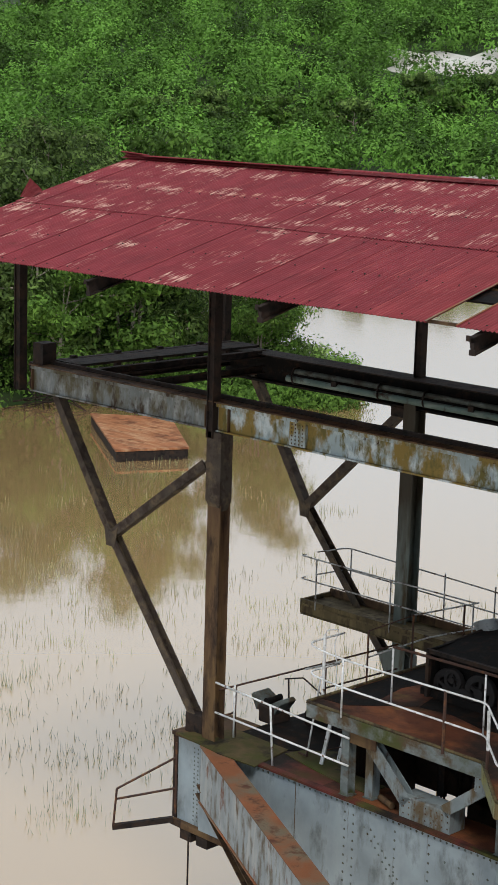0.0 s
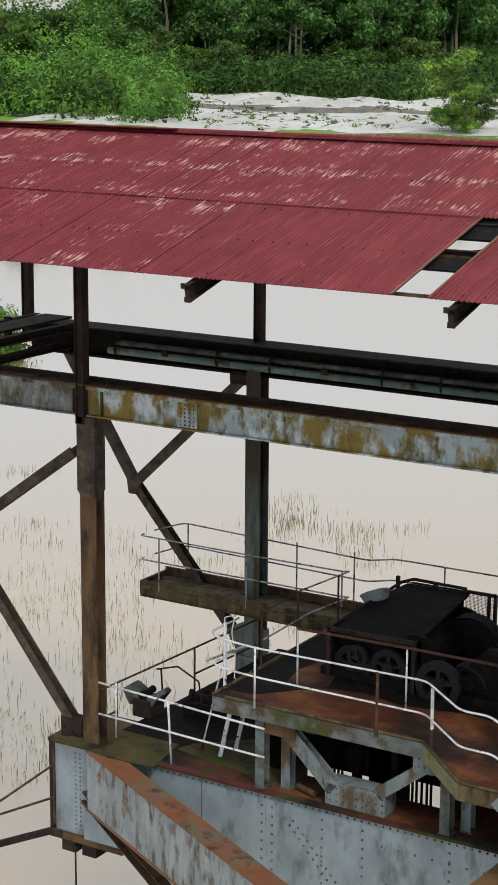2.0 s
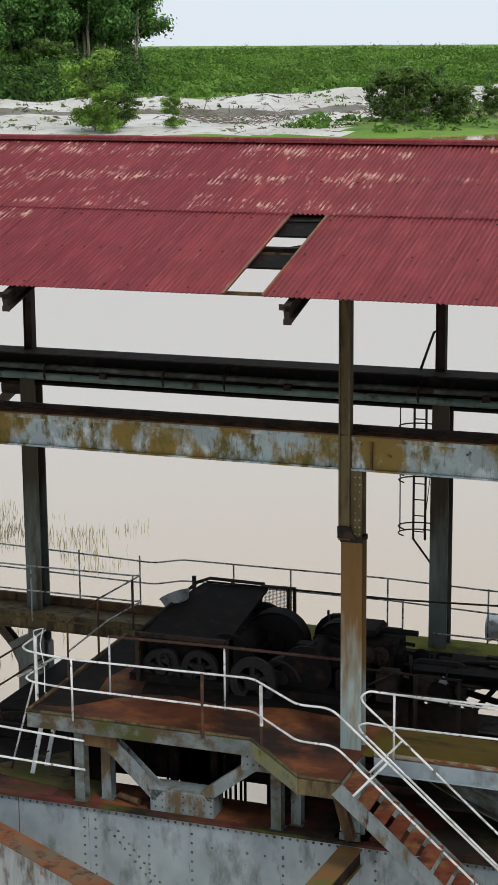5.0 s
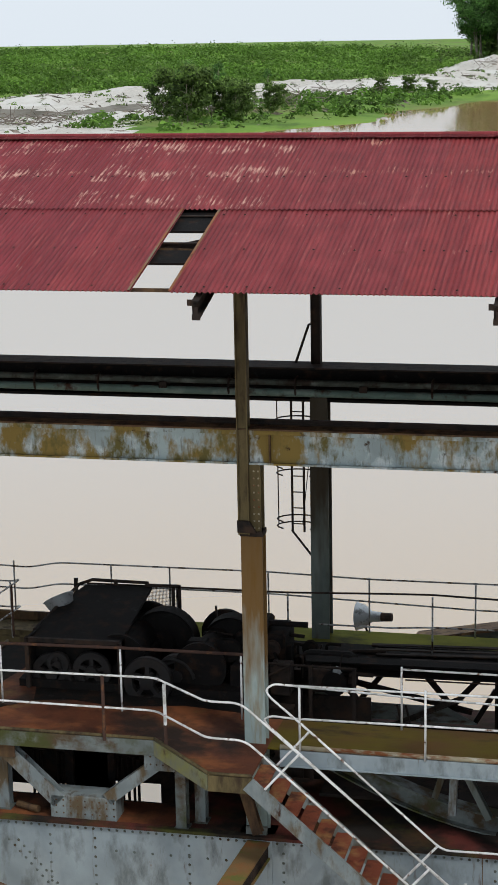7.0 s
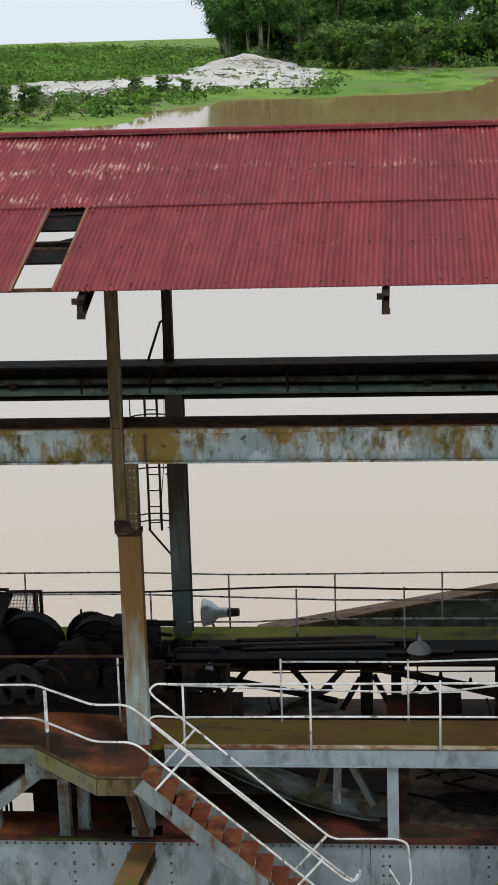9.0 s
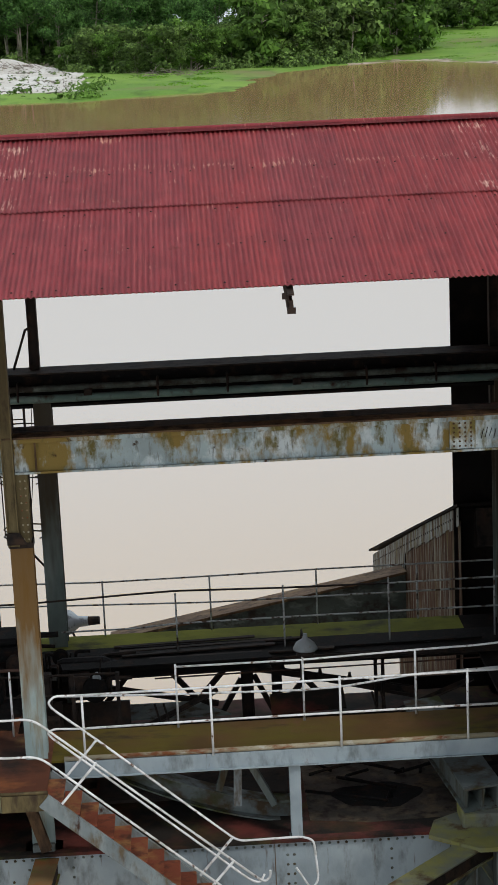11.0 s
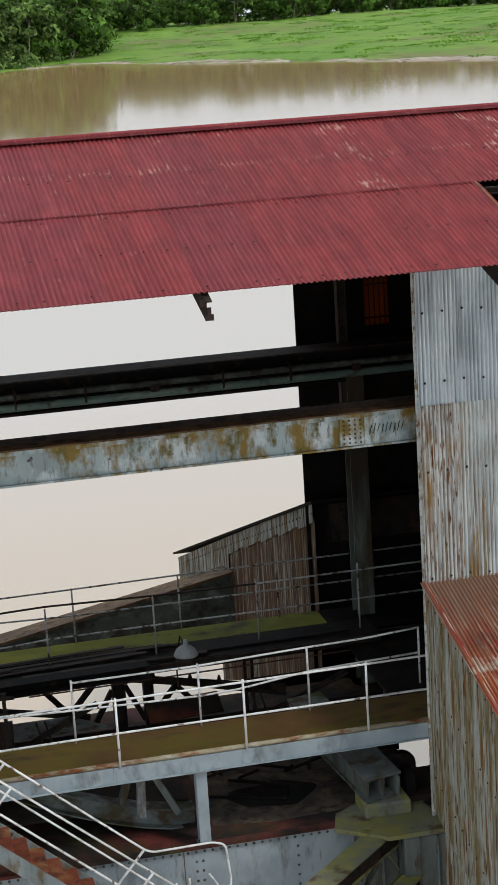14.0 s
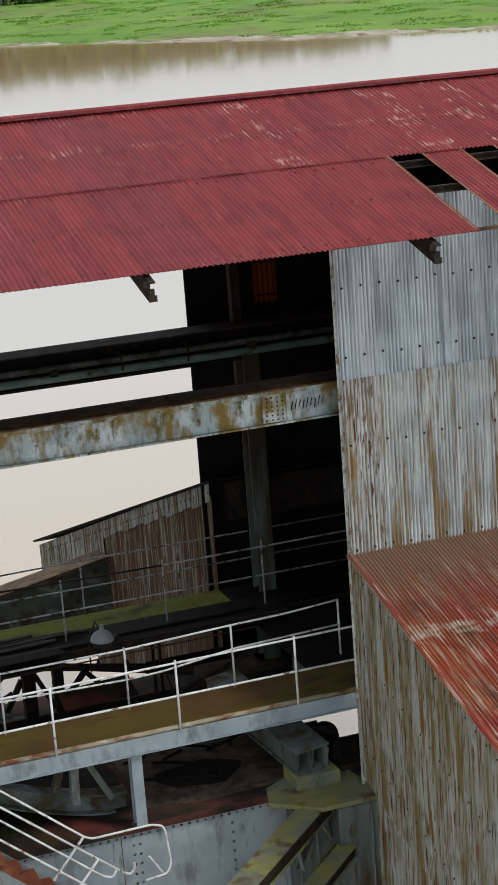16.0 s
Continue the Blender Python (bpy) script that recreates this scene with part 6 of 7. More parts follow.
def floodlight(name, at, axis, r, label, stand_to):
    lamp = thing(name, stand_to, label, "floodlight")
    shell = part("shell", lathe(B(), [(0.0, -r * 1.5), (r * 0.35, -r * 1.5), (r * 0.4, -r * 0.8), (r * 0.85, -r * 0.25), (r, 0.25 * r), (r * 1.06, 0.3 * r), (r * 0.95, 0.3 * r), (r * 0.5, -0.1 * r), (0, -0.2 * r)], at, axis, 20), M_LAMP, lamp, smooth=True)
    part("gland", lathe(B(), [(0.0, -r * 2.3), (r * 0.3, -r * 2.3), (r * 0.34, -r * 1.45), (0, -r * 1.45)], at, axis, 12), M_DARK, shell)
    part("stand", tube(B(), [stand_to, at], 0.025, 6), M_DARK, lamp)
    return lamp


floodlight("floodlight", (-4.10, 3.4, 0.98), (-0.45, 0.30, 0.84), 0.27, "dented aluminium floodlight lying on the winch hood", (-3.95, 3.5, 0.93))
floodlight("floodlight", (-0.1, 11.6, -1.75), (-0.9, 0.1, -0.05), 0.30, "round aluminium floodlight on an outrigger arm", (0.15, 11.6, -2.4))
arm = solo("outrigger_arm", sweep(B(), channel(0.12, 0.14), (0.2, 5.9, -1.6), (0.15, 11.8, -2.42)), M_DARK, "dark steel outrigger arm carrying a floodlight", "arm")
cone = thing("broken_lamp_shade", (1.01, 2.6, 0.57), "dented pale lamp shade hanging on a rod", "lamp shade")
part("shade", lathe(B(), [(0.02, 0.24), (0.09, 0.12), (0.12, 0.0), (0.10, -0.14), (0.03, -0.24)], (0.98, 2.6, 0.15), (0.10, -0.1, 1), 14), M_ENAMEL, cone, smooth=True)
part("rod", tube(B(), [(1.04, 2.6, 0.32), (1.09, 2.6, 0.62)], 0.012, 5), M_DARK, cone)
pend = thing("pendant_lamp", (4.5, 3.0, 0.2), "white enamel dome lamp on a thin pole", "lamp")
part("shade", lathe(B(), [(0.035, 0.20), (0.045, 0.11), (0.10, 0.085), (0.16, 0.035), (0.205, -0.05), (0.205, -0.07), (0.19, -0.07), (0.09, 0.05), (0.03, 0.08)], (4.48, 3.05, 0.49), (0.02, 0, 1), 28), M_ENAMEL, pend, smooth=True)
part("bowl", lathe(B(), [(0.0, -0.25), (0.10, -0.23), (0.15, -0.17), (0.16, -0.09), (0, -0.08)], (4.48, 3.05, 0.49), (0, 0, 1), 20), M_DARK, pend, smooth=True)
part("pole", tube(B(), [(4.44, 3.05, 0.66), (4.44, 3.3, 0.68), (4.44, 3.9, 0.1), (4.44, 3.9, -0.45)], 0.014, 6), M_DARK, pend)

# conveyor casing and frames in the middle bay
casing = thing("conveyor_casing", (4, 2.6, -0.6), "dark conveyor casing running under the walkway", "conveyor")
part("casing_top", slab(B(), [(0.5, 4.25), (8.2, 4.25), (8.2, 4.55), (0.5, 4.55)], -0.22, -0.13), M_MACHINE, casing)
part("casing_side", sweep(B(), i_shape(0.08, 0.12), (0.5, 4.2, -0.17), (8.2, 4.2, -0.15)), M_DARK, casing)
bm = B()
tube(bm, curve_pts([(1.0, 3.0, -0.95), (2.4, 3.0, -1.05), (3.6, 3.0, -1.2), (4.4, 3.0, -1.05), (5.2, 3.0, -0.9)], 0.5), 0.06, 8)
part("sagging_hose", bm, M_DARK, casing)
for x in (1.9, 2.05, 5.6, 5.75):
    part("hanger", tube(B(), [(x, 3.3, -0.5), (x + 0.2, 3.2, -1.3)], 0.02, 5), M_DARK, casing)
part("rust_cover", sweep(B(), flat(0.55, 0.04), (3.9, 4.1, -0.95), (5.2, 4.1, -0.90), up=(0, -0.3, 1)), M_REDDECK, casing, "rusty red cover sheet")
part("end_screen", box(B(), 6.0, 6.1, -3.2, 9.0, 6.14, -1.35), M_SHADE_BLACK, casing)
for p, q, w in (((1.2, 3.7, -1.35), (3.0, 3.6, -0.45), 0.08), ((5.2, 3.7, -1.4), (7.4, 3.6, -0.5), 0.08)):
    part("frame_bar", sweep(B(), angle_iron(w), p, q), M_DARK, casing)
part("casing_cover", slab(B(), [(-0.4, 4.2), (8.2, 4.2), (8.2, 5.1), (-0.4, 5.1)], -0.125, -0.09), M_MACHINE, casing)
cr = random.Random(4)
for k in range(11):
    x0 = cr.uniform(-0.3, 5.0)
    y, ln = 4.25 + 0.08 * k, cr.uniform(1.5, 3.4)
    part("cover_plank", soften(sweep(B(), flat(cr.uniform(0.06, 0.14), 0.03), (x0, y, -0.07), (min(x0 + ln, 8.1), y + cr.uniform(-0.05, 0.05), -0.06 + cr.uniform(0, 0.06))), 0.006), (M_MACHINE, M_DARK, M_MACHINE)[k % 3], casing)
part("bucket_guide", sweep(B(), channel(0.3, 0.22), (0.4, 2.9, 0.28), (3.9, 3.6, 0.06)), M_MACHINE, casing)
part("hanging_tray", slab(B(), [(0.6, 3.9), (3.2, 3.9), (2.6, 4.6), (0.6, 4.6)], -1.02, -0.99), M_DIM_DIRTY, casing, "grey bent sheet tray")
part("deck_rail", tube(B(), [(1.9, 4.3, -0.42), (8.0, 4.3, -0.36)], 0.015, 5), M_RAIL_RUST, casing)
crate = thing("chute_box", (8.4, 3.2, -1.5), "grimy grey ribbed steel chute box beside the walkway", "chute box")
part("body", soften(box(B(), 8.1, 3.2, -1.5, 8.9, 3.9, -0.75), 0.04), M_DIM_DIRTY, crate)
part("slide", sweep(B(), flat(0.6, 0.05), (7.7, 3.3, -0.35), (8.5, 3.3, -0.85)), M_DIM_DIRTY, crate)
for u in (0, 0.33, 0.66, 1):
    part("rib", box(B(), 8.1 + 0.75 * u, 3.15, -1.45, 8.14 + 0.75 * u, 3.2, -0.8), M_DIM_DIRTY, crate)

hose = thing("hose_heap", (5.6, 1.6, -1.5), "tangled black hoses and cables lying on the deck", "hose")
hr = random.Random(8)
for k in range(5):
    x, y = 4.7 + hr.uniform(0, 1.6), 0.9 + hr.uniform(0, 1.6)
    line = [(x + hr.uniform(-0.8, 0.8), y + hr.uniform(-0.5, 0.5), -1.46 + hr.uniform(0, 0.22)) for i in range(5)]
    part("hose_length", tube(B(), curve_pts(line, 0.3), 0.025, 6), M_MACHINE, hose)

# lifting beam on the stern deck
jib = thing("jib_beam", (6.9, 0.3, -1.4), "grey twin-plate jib beam on a mossy pedestal", "jib")
part("beam_top", sweep(B(), flat(0.62, 0.04), (6.95, 0.0, -0.88), (6.35, 2.6, -0.42)), M_EDGE, jib)
for dx in (-0.25, 0.0, 0.25):
    part("beam_web", sweep(B(), flat(0.025, 0.34), (6.95 + dx, 0.02, -1.08), (6.35 + dx, 2.6, -0.62)), M_DIM_DIRTY, jib)
part("beam_foot", sweep(B(), flat(0.62, 0.03), (6.95, 0.0, -1.26), (6.35, 2.6, -0.8)), M_DIM_DIRTY, jib)
part("pedestal", soften(box(B(), 6.6, -0.15, -1.5, 7.35, 0.5, -1.26), 0.03), M_GREEN, jib)
part("sheave", lathe(B(), [(0, -0.08), (0.26, -0.08), (0.2, 0), (0.26, 0.08), (0, 0.08)], (7.25, 0.7, -1.05), (0, 1, 0), 20), M_DARK, jib)

part("sheave", lathe(B(), [(0, -0.07), (0.24, -0.07), (0.18, 0), (0.24, 0.07), (0, 0.07)], (7.52, 0.95, -1.16), (0.3, 1, 0), 22), M_DARK, jib)
part("sill_beam", box(B(), 7.36, 0.2, -2.3, 9.6, 1.25, -1.38), M_DARK, jib)

# ---- winding house ----
house = thing("winding_house", (15, 3, -1.5), "tall shed clad in rust-streaked galvanised corrugated sheet", "shed", kind="structure")
SH = 0.604


def clad(x, y, z0, z1, along, mat, drop=0.0):
    """An upright corrugated sheet of the house, its waves along x or along y."""
    key = (round(z1 - z0, 3), mat.name, drop)
    if key not in CLAD:
        CLAD[key] = mesh_of(corrugated(SH, z1 - z0, 0.0604, 0.03, drop=drop), "cladding_sheet", mat, True)
    ob = new("cladding_sheet", CLAD[key])
    ob.parent = house
    ob.matrix_parent_inverse = Matrix.Translation(-BASES[house.name])
    ob.matrix_basis = pose(x, y, z0, 90, 0, 0 if along == "x" else -90)
    return ob


CLAD = {}
WX, WY = 7.63, -0.42
for i in range(9):
    x = WX + i * SH
    clad(x, WY, 5.0, 7.75, "x", M_ZINC)
    clad(x, WY - 0.02, 2.20, 5.06, "x", M_ZINC_EDGE if i == 0 else M_ZINC_RUST)
LEAN_Z0, LEAN_SLOPE = 2.34, 0.272
fall = LEAN_SLOPE * SH
for i in range(12):
    y = WY - i * SH
    clad(WX, y, -1.35 - fall * i, LEAN_Z0 - 0.02 - fall * i, "y", M_ZINC_SIDE, fall)
    clad(WX + 0.02, y - 0.45, -6.6 - fall * i, -1.28 - fall * i, "y", M_ZINC_SIDE, fall)
lean_len = 7.0 / math.cos(math.atan(LEAN_SLOPE))
lean_me = mesh_of(corrugated(SH, lean_len, 0.0604, 0.03), "roofing_sheet", M_LEAN, True)
for i in range(9):
    ob = new("roofing_sheet", lean_me)
    ob.parent = house
    ob.matrix_parent_inverse = Matrix.Translation(-BASES[house.name])
    ob.matrix_basis = pose(WX - 0.1 + i * SH, WY - 7.0, LEAN_Z0 - LEAN_SLOPE * 7.0 + 0.015, math.degrees(math.atan(LEAN_SLOPE)), 0, 0)
part("verge_trim", sweep(B(), flat(0.03, 0.012), (WX - 0.02, WY, LEAN_Z0 + 0.03), (WX - 0.02, WY - 7.0, LEAN_Z0 - LEAN_SLOPE * 7 + 0.03)), M_LEAN, house)
part("corner_post", sweep(B(), angle_iron(0.06), (WX + 0.02, WY + 0.02, -1.5), (WX + 0.02, WY + 0.02, 7.7), up=(0, 1, 0)), M_ZINC_RUST, house)
# inner walls, their black standing in for the unlit interior
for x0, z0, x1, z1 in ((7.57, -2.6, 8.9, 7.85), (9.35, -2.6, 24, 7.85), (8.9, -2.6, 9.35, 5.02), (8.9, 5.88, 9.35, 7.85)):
    part("back_wall", box(B(), x0, 6.75, z0, x1, 6.8, z1), M_SHADE_BLACK, house)
part("end_wall", box(B(), 23.9, -7, -7.4, 24, 6.8, 7.5), M_SHADE_BLACK, house)
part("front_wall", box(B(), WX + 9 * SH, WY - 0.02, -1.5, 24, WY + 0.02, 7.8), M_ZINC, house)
part("inner_wall", box(B(), 12.5, -0.3, -1.5, 12.55, 6.7, 7.75), M_SHADE_BLACK, house)
part("lower_wall", box(B(), WX + 0.3, WY + 0.02, -7.0, 24, WY + 0.06, 2.3), M_SHADE_BLACK, house)
part("amber_sheet", box(B(), 8.89, 6.735, 5.01, 9.36, 6.747, 5.89), M_GLOW, house, "amber translucent wall sheet")
for x in (8.97, 9.07, 9.17, 9.27):
    part("sheet_batten", box(B(), x, 6.71, 5.01, x + 0.02, 6.73, 5.89), M_DARK, house)
for z in (5.14, 5.76):
    part("sheet_batten", box(B(), 8.89, 6.70, z, 9.36, 6.708, z + 0.035), M_DARK, house)
part("inner_floor", box(B(), 7.6, 1.1, -0.3, 12.5, 4.6, -0.25), M_SHADE_BLACK, house)
spots = []
for i in range(18):
    for z in (6.44, 5.4, 4.05, 2.4):
        spots.append((WX + 0.1 + i * 0.302, WY - 0.03, z + (0.012 * ((i * 7) % 3))))
rv = new("sheet_bolt", raw_mesh("sheet_bolt", dots(spots, 0.022), 3, M_DARK))
rv.parent = house
rv.matrix_parent_inverse = Matrix.Translation(-BASES[house.name])
tagged(rv, kind="stuff")
spots = [(WX - 0.012, WY - 0.15 - i * 0.302, LEAN_Z0 - LEAN_SLOPE * i * 0.302 - dz) for i in range(22) for dz in (0.25, 1.5, 3.1)]
rv = new("sheet_bolt", raw_mesh("sheet_bolt", dots(spots, 0.022, (-1, 0, 0)), 3, M_DARK))
rv.parent = house
rv.matrix_parent_inverse = Matrix.Translation(-BASES[house.name])
tagged(rv, kind="stuff")

# sluice hood that slopes away behind the house, and the low roof beside it
hood = thing("sluice_hood", (7.7, 14, -5), "long sloping hood of rust-streaked corrugated sheet", "sluice hood", kind="structure")
H0, H1 = Vector((7.65, 6.4, 1.85)), Vector((7.65, 22.3, -3.85))
spots = []
# an upper course of pale sheet laps over a rusted lower one
for out, top, mat in ((0.0, 0.30, M_HOOD), (0.03, 0.0, M_HOOD_PALE)):
    bm = B()
    for i in range(26):
        a, b = H0.lerp(H1, i / 26), H0.lerp(H1, (i + 1) / 26)
        drop = (0.40 if i < 14 else 1.4) + 0.03 * math.sin(i * 2.1) if out else 3.6 if i < 17 else 1.45 if i < 19 else 0.95
        for j in range(8):
            p, q = a.lerp(b, j / 8), a.lerp(b, (j + 1) / 8)
            w0, w1 = (0.012 if j % 2 else -0.012) - out, (-0.012 if j % 2 else 0.012) - out
            bm.faces.new([bm.verts.new(c) for c in ((p.x + w0, p.y, p.z - top), (q.x + w1, q.y, q.z - top), (q.x + w1, q.y, q.z - drop), (p.x + w0, p.y, p.z - drop))])
            if out and j % 4 == 1:
                spots.append((p.x - 0.045, p.y, p.z - 0.22))
    bmesh.ops.remove_doubles(bm, verts=bm.verts, dist=1e-4)
    part("side_sheeting", bm, mat, hood)
rv = new("sheet_bolt", raw_mesh("hood_bolt", dots(spots, 0.028, (-1, 0, 0)), 3, M_DARK))
rv.parent = hood
rv.matrix_parent_inverse = Matrix.Translation(-BASES[hood.name])
tagged(rv, kind="stuff")
part("hood_roof", sweep(B(), flat(3.0, 0.05), H0 + Vector((1.4, -0.2, 0.05)), H1 + Vector((1.4, 0.5, -0.03))), M_SHADE_BLACK, hood)
part("hood_body", sweep(B(), flat(2.6, 0.7), H0 + Vector((1.6, 0, -0.45)), H1 + Vector((1.6, 0, -0.45))), M_DARK, hood)
low_roof = thing("sluice_roof", (4, 14.6, -3.6), "low sloping sluice roof of weathered sheet", "sluice roof", kind="structure")
bm = B()
a = [bm.verts.new(c) for c in ((0.6, 14.5, -3.22), (7.6, 14.5, -1.94), (7.6, 15.7, -2.14), (0.6, 15.7, -3.42))]
b = [bm.verts.new(v.co - Vector((0, 0, 0.06))) for v in a]
bm.faces.new(a)
bm.faces.new(b[::-1])
for i in range(4):
    bm.faces.new((a[i], b[i], b[(i + 1) % 4], a[(i + 1) % 4]))
part("roof_sheet", bm, M_RUSTCOL, low_roof)
bm = B()
bm.faces.new([bm.verts.new(c) for c in ((0.7, 14.6, -3.6), (7.58, 14.6, -3.6), (7.58, 14.6, -2.02), (0.7, 14.6, -3.28))])
part("side_boarding", bm, M_FARPIPE, low_roof)

# ---- water, ground and distance ----
bm = B()
bm.faces.new([bm.verts.new((x, y, WATER)) for x, y in ((-1500, -600), (1500, -600), (1500, 2200), (-1500, 2200))])
solo("water", bm, M_WATER, "still muddy brown pond reflecting the pale sky", "water", "structure")

NEAR_BANK = [(-66, 37), (-66, 43), (-66, 50), (-59, 51), (-55, 55), (-58, 60), (-70, 59), (-88, 70), (-120, 96), (-190, 130), (-190, 40), (-100, 22)]
FAR_BANK = [(-700, 120), (-420, 190), (-300, 240), (-255, 275), (-178, 262), (-140, 282), (-104, 272), (-82, 285), (-63, 300), (-50, 355), (-39, 428), (-22, 418), (17, 440),
            (30, 533), (38, 566), (58, 622), (88, 640), (112, 560), (140, 490), (165, 415), (235, 345), (420, 290), (700, 500), (500, 1150), (60, 1250), (-140, 1150), (-900, 1300)]


def inland(points, x, y):
    """Signed distance in metres to a shore, positive on the land; arrays in, array out."""
    pts = np.array(points, float)
    best = np.full(x.shape, 1e9)
    inside = np.zeros(x.shape, bool)
    for (ax, ay), (bx, by) in zip(pts, np.roll(pts, -1, 0)):
        dx, dy = bx - ax, by - ay
        u = np.clip(((x - ax) * dx + (y - ay) * dy) / (dx * dx + dy * dy), 0, 1)
        best = np.minimum(best, np.hypot(x - ax - u * dx, y - ay - u * dy))
        cross = ((ay > y) != (by > y)) & (x < dx * (y - ay) / (dy if abs(dy) > 1e-9 else 1e-9) + ax)
        inside ^= cross
    return np.where(inside, best, -best)


def wobble(x, y, size):
    return (np.sin(x / size + 1.3) * np.cos(y / size * 1.2 + 0.4) + 0.5 * np.sin(x / size * 2.3 + y / size * 1.7 + 2.0) + 0.3 * np.cos(x / size * 4.9 - y / size * 4.1)) / 1.8


def ground_z(x, y):
    d = np.maximum(inland(NEAR_BANK, x, y) + 1.0 * wobble(x, y, 4), inland(FAR_BANK, x, y) + 6 * wobble(x, y, 18))
    z = WATER - 1.2 + 1.3 * np.clip((d + 6) / 6, 0, 1) + 0.7 * np.clip(d / 12, 0, 1)
    far = inland(FAR_BANK, x, y)
    az = np.degrees(np.arctan2(-(x - 13), y + 23))
    hill = np.clip((az - 33.5) / 4, 0, 1) * np.clip((far - 5) / 230, 0, 1)
    z = z + 47 * hill * hill * (3 - 2 * hill)
    dune = np.clip((far - 170) / 250, 0, 1) * np.clip((az - 4) / 4, 0, 1) * (1 - np.clip((az - 33) / 4, 0, 1))
    z = z + 8.5 * (1 + 0.45 * np.exp(-((az - 13) / 3.8) ** 2)) * dune * (1 + 0.25 * wobble(x, y, 60))
    z = z + 5.2 * np.exp(-((x + 60) ** 2 + ((y - 675) * 0.6) ** 2) / 260) * (1 + 0.35 * wobble(x, y, 5))
    ridge = np.clip(1 - np.abs(far - 95) / 30, 0, 1) * np.clip((az - 3) / 4, 0, 1) * (1 - np.clip((az - 36) / 4, 0, 1))
    z = z + 2.2 * ridge * np.clip(d / 8, 0, 1) * (1 + 0.5 * wobble(x, y, 9))
    meadow = np.clip((far - 12) / 190, 0, 1) * np.clip((-az - 3) / 5, 0, 1)
    z = z + 8.5 * meadow * (1 + 0.12 * wobble(x, y, 40))
    z = z + 0.25 * wobble(x, y, 7) * np.clip(d / 10, 0, 1)
    return z


gx = np.concatenate([np.arange(-700, -300, 12.0), np.arange(-300, -40, 3.0), np.arange(-40, 200, 3.0), np.arange(200, 720, 16.0)])
gy = np.concatenate([np.arange(20, 120, 3.0), np.arange(120, 250, 6.0), np.arange(250, 660, 3.0), np.arange(660, 1320, 12.0)])
X, Yg = np.meshgrid(gx, gy)
Z = ground_z(X, Yg)
nx, ny = len(gx), len(gy)
verts = np.stack([X, Yg, Z], -1).reshape(-1, 3)
idx = np.arange(nx * ny).reshape(ny, nx)
faces = np.stack([idx[:-1, :-1], idx[:-1, 1:], idx[1:, 1:], idx[1:, :-1]], -1).reshape(-1, 4)
keep = (verts[faces][:, :, 2].max(1) > WATER - 1.0)
faces = faces[keep]
me = bpy.data.meshes.new("ground")
me.from_pydata(verts.tolist(), [], faces.tolist())
for m in (M_GRASS, M_SAND, M_MUD, M_SCRUB_SHADE, M_SHORE):
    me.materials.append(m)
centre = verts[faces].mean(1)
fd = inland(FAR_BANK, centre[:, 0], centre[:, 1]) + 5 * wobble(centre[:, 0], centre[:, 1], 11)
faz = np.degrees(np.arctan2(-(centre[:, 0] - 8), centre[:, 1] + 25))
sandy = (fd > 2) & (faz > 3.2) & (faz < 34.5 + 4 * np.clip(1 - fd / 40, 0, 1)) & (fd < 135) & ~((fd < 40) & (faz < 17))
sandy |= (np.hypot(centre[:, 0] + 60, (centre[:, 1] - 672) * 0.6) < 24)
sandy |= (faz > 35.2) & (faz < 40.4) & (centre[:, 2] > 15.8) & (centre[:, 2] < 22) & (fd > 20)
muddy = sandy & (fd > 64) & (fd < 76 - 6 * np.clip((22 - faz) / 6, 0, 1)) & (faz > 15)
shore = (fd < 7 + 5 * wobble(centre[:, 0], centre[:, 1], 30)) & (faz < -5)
# ground under bushes and trees takes the shade-dark colour
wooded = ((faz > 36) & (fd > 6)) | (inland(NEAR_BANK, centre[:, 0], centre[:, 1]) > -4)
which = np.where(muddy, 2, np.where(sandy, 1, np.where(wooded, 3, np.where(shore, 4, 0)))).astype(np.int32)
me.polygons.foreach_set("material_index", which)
me.polygons.foreach_set("use_smooth", [True] * len(me.polygons))
me.update()
tagged(new("ground", me), "grassy banks with white tailings sand and mud channel", "ground", kind="structure")
bm = B()
bm.faces.new([bm.verts.new((x, y, WATER - 3)) for x, y in ((-1500, -600), (1500, -600), (1500, 2200), (-1500, 2200))])
solo("pond_bed", bm, M_MUD, "muddy bed under the pond", "pond bed", "structure")
bm = B()
bm.faces.new([bm.verts.new((x, y, WATER + 0.3)) for x, y in ((-1500, 1240), (1500, 1240), (1500, 2200), (-1500, 2200))])
solo("far_plain", bm, M_GRASS, "flat green lowland reaching the horizon", "plain", "structure")

npr = np.random.default_rng(5)


def leaf_blades(centres, size, out):
    """Leaf clumps: one pointed blade at each centre, facing roughly outward from the clump that it grows on."""
    n = len(centres)
    nrm = out + npr.normal(0, 0.30, (n, 3))
    nrm /= np.linalg.norm(nrm, axis=1, keepdims=True)
    a = npr.normal(size=(n, 3))
    a -= nrm * (a * nrm).sum(1, keepdims=True)
    a /= np.linalg.norm(a, axis=1, keepdims=True)
    b = np.cross(nrm, a)
    s = (np.broadcast_to(np.asarray(size, float), (n,)) * npr.uniform(0.6, 1.3, n))[:, None]
    w = npr.uniform(0.6, 1.0, (n, 1))
    c = np.asarray(centres, float)
    q = np.stack([c - a * s, c + a * s * 0.9 - b * s * w * 0.3, c + b * s * w], 1)
    return q.reshape(-1, 3)


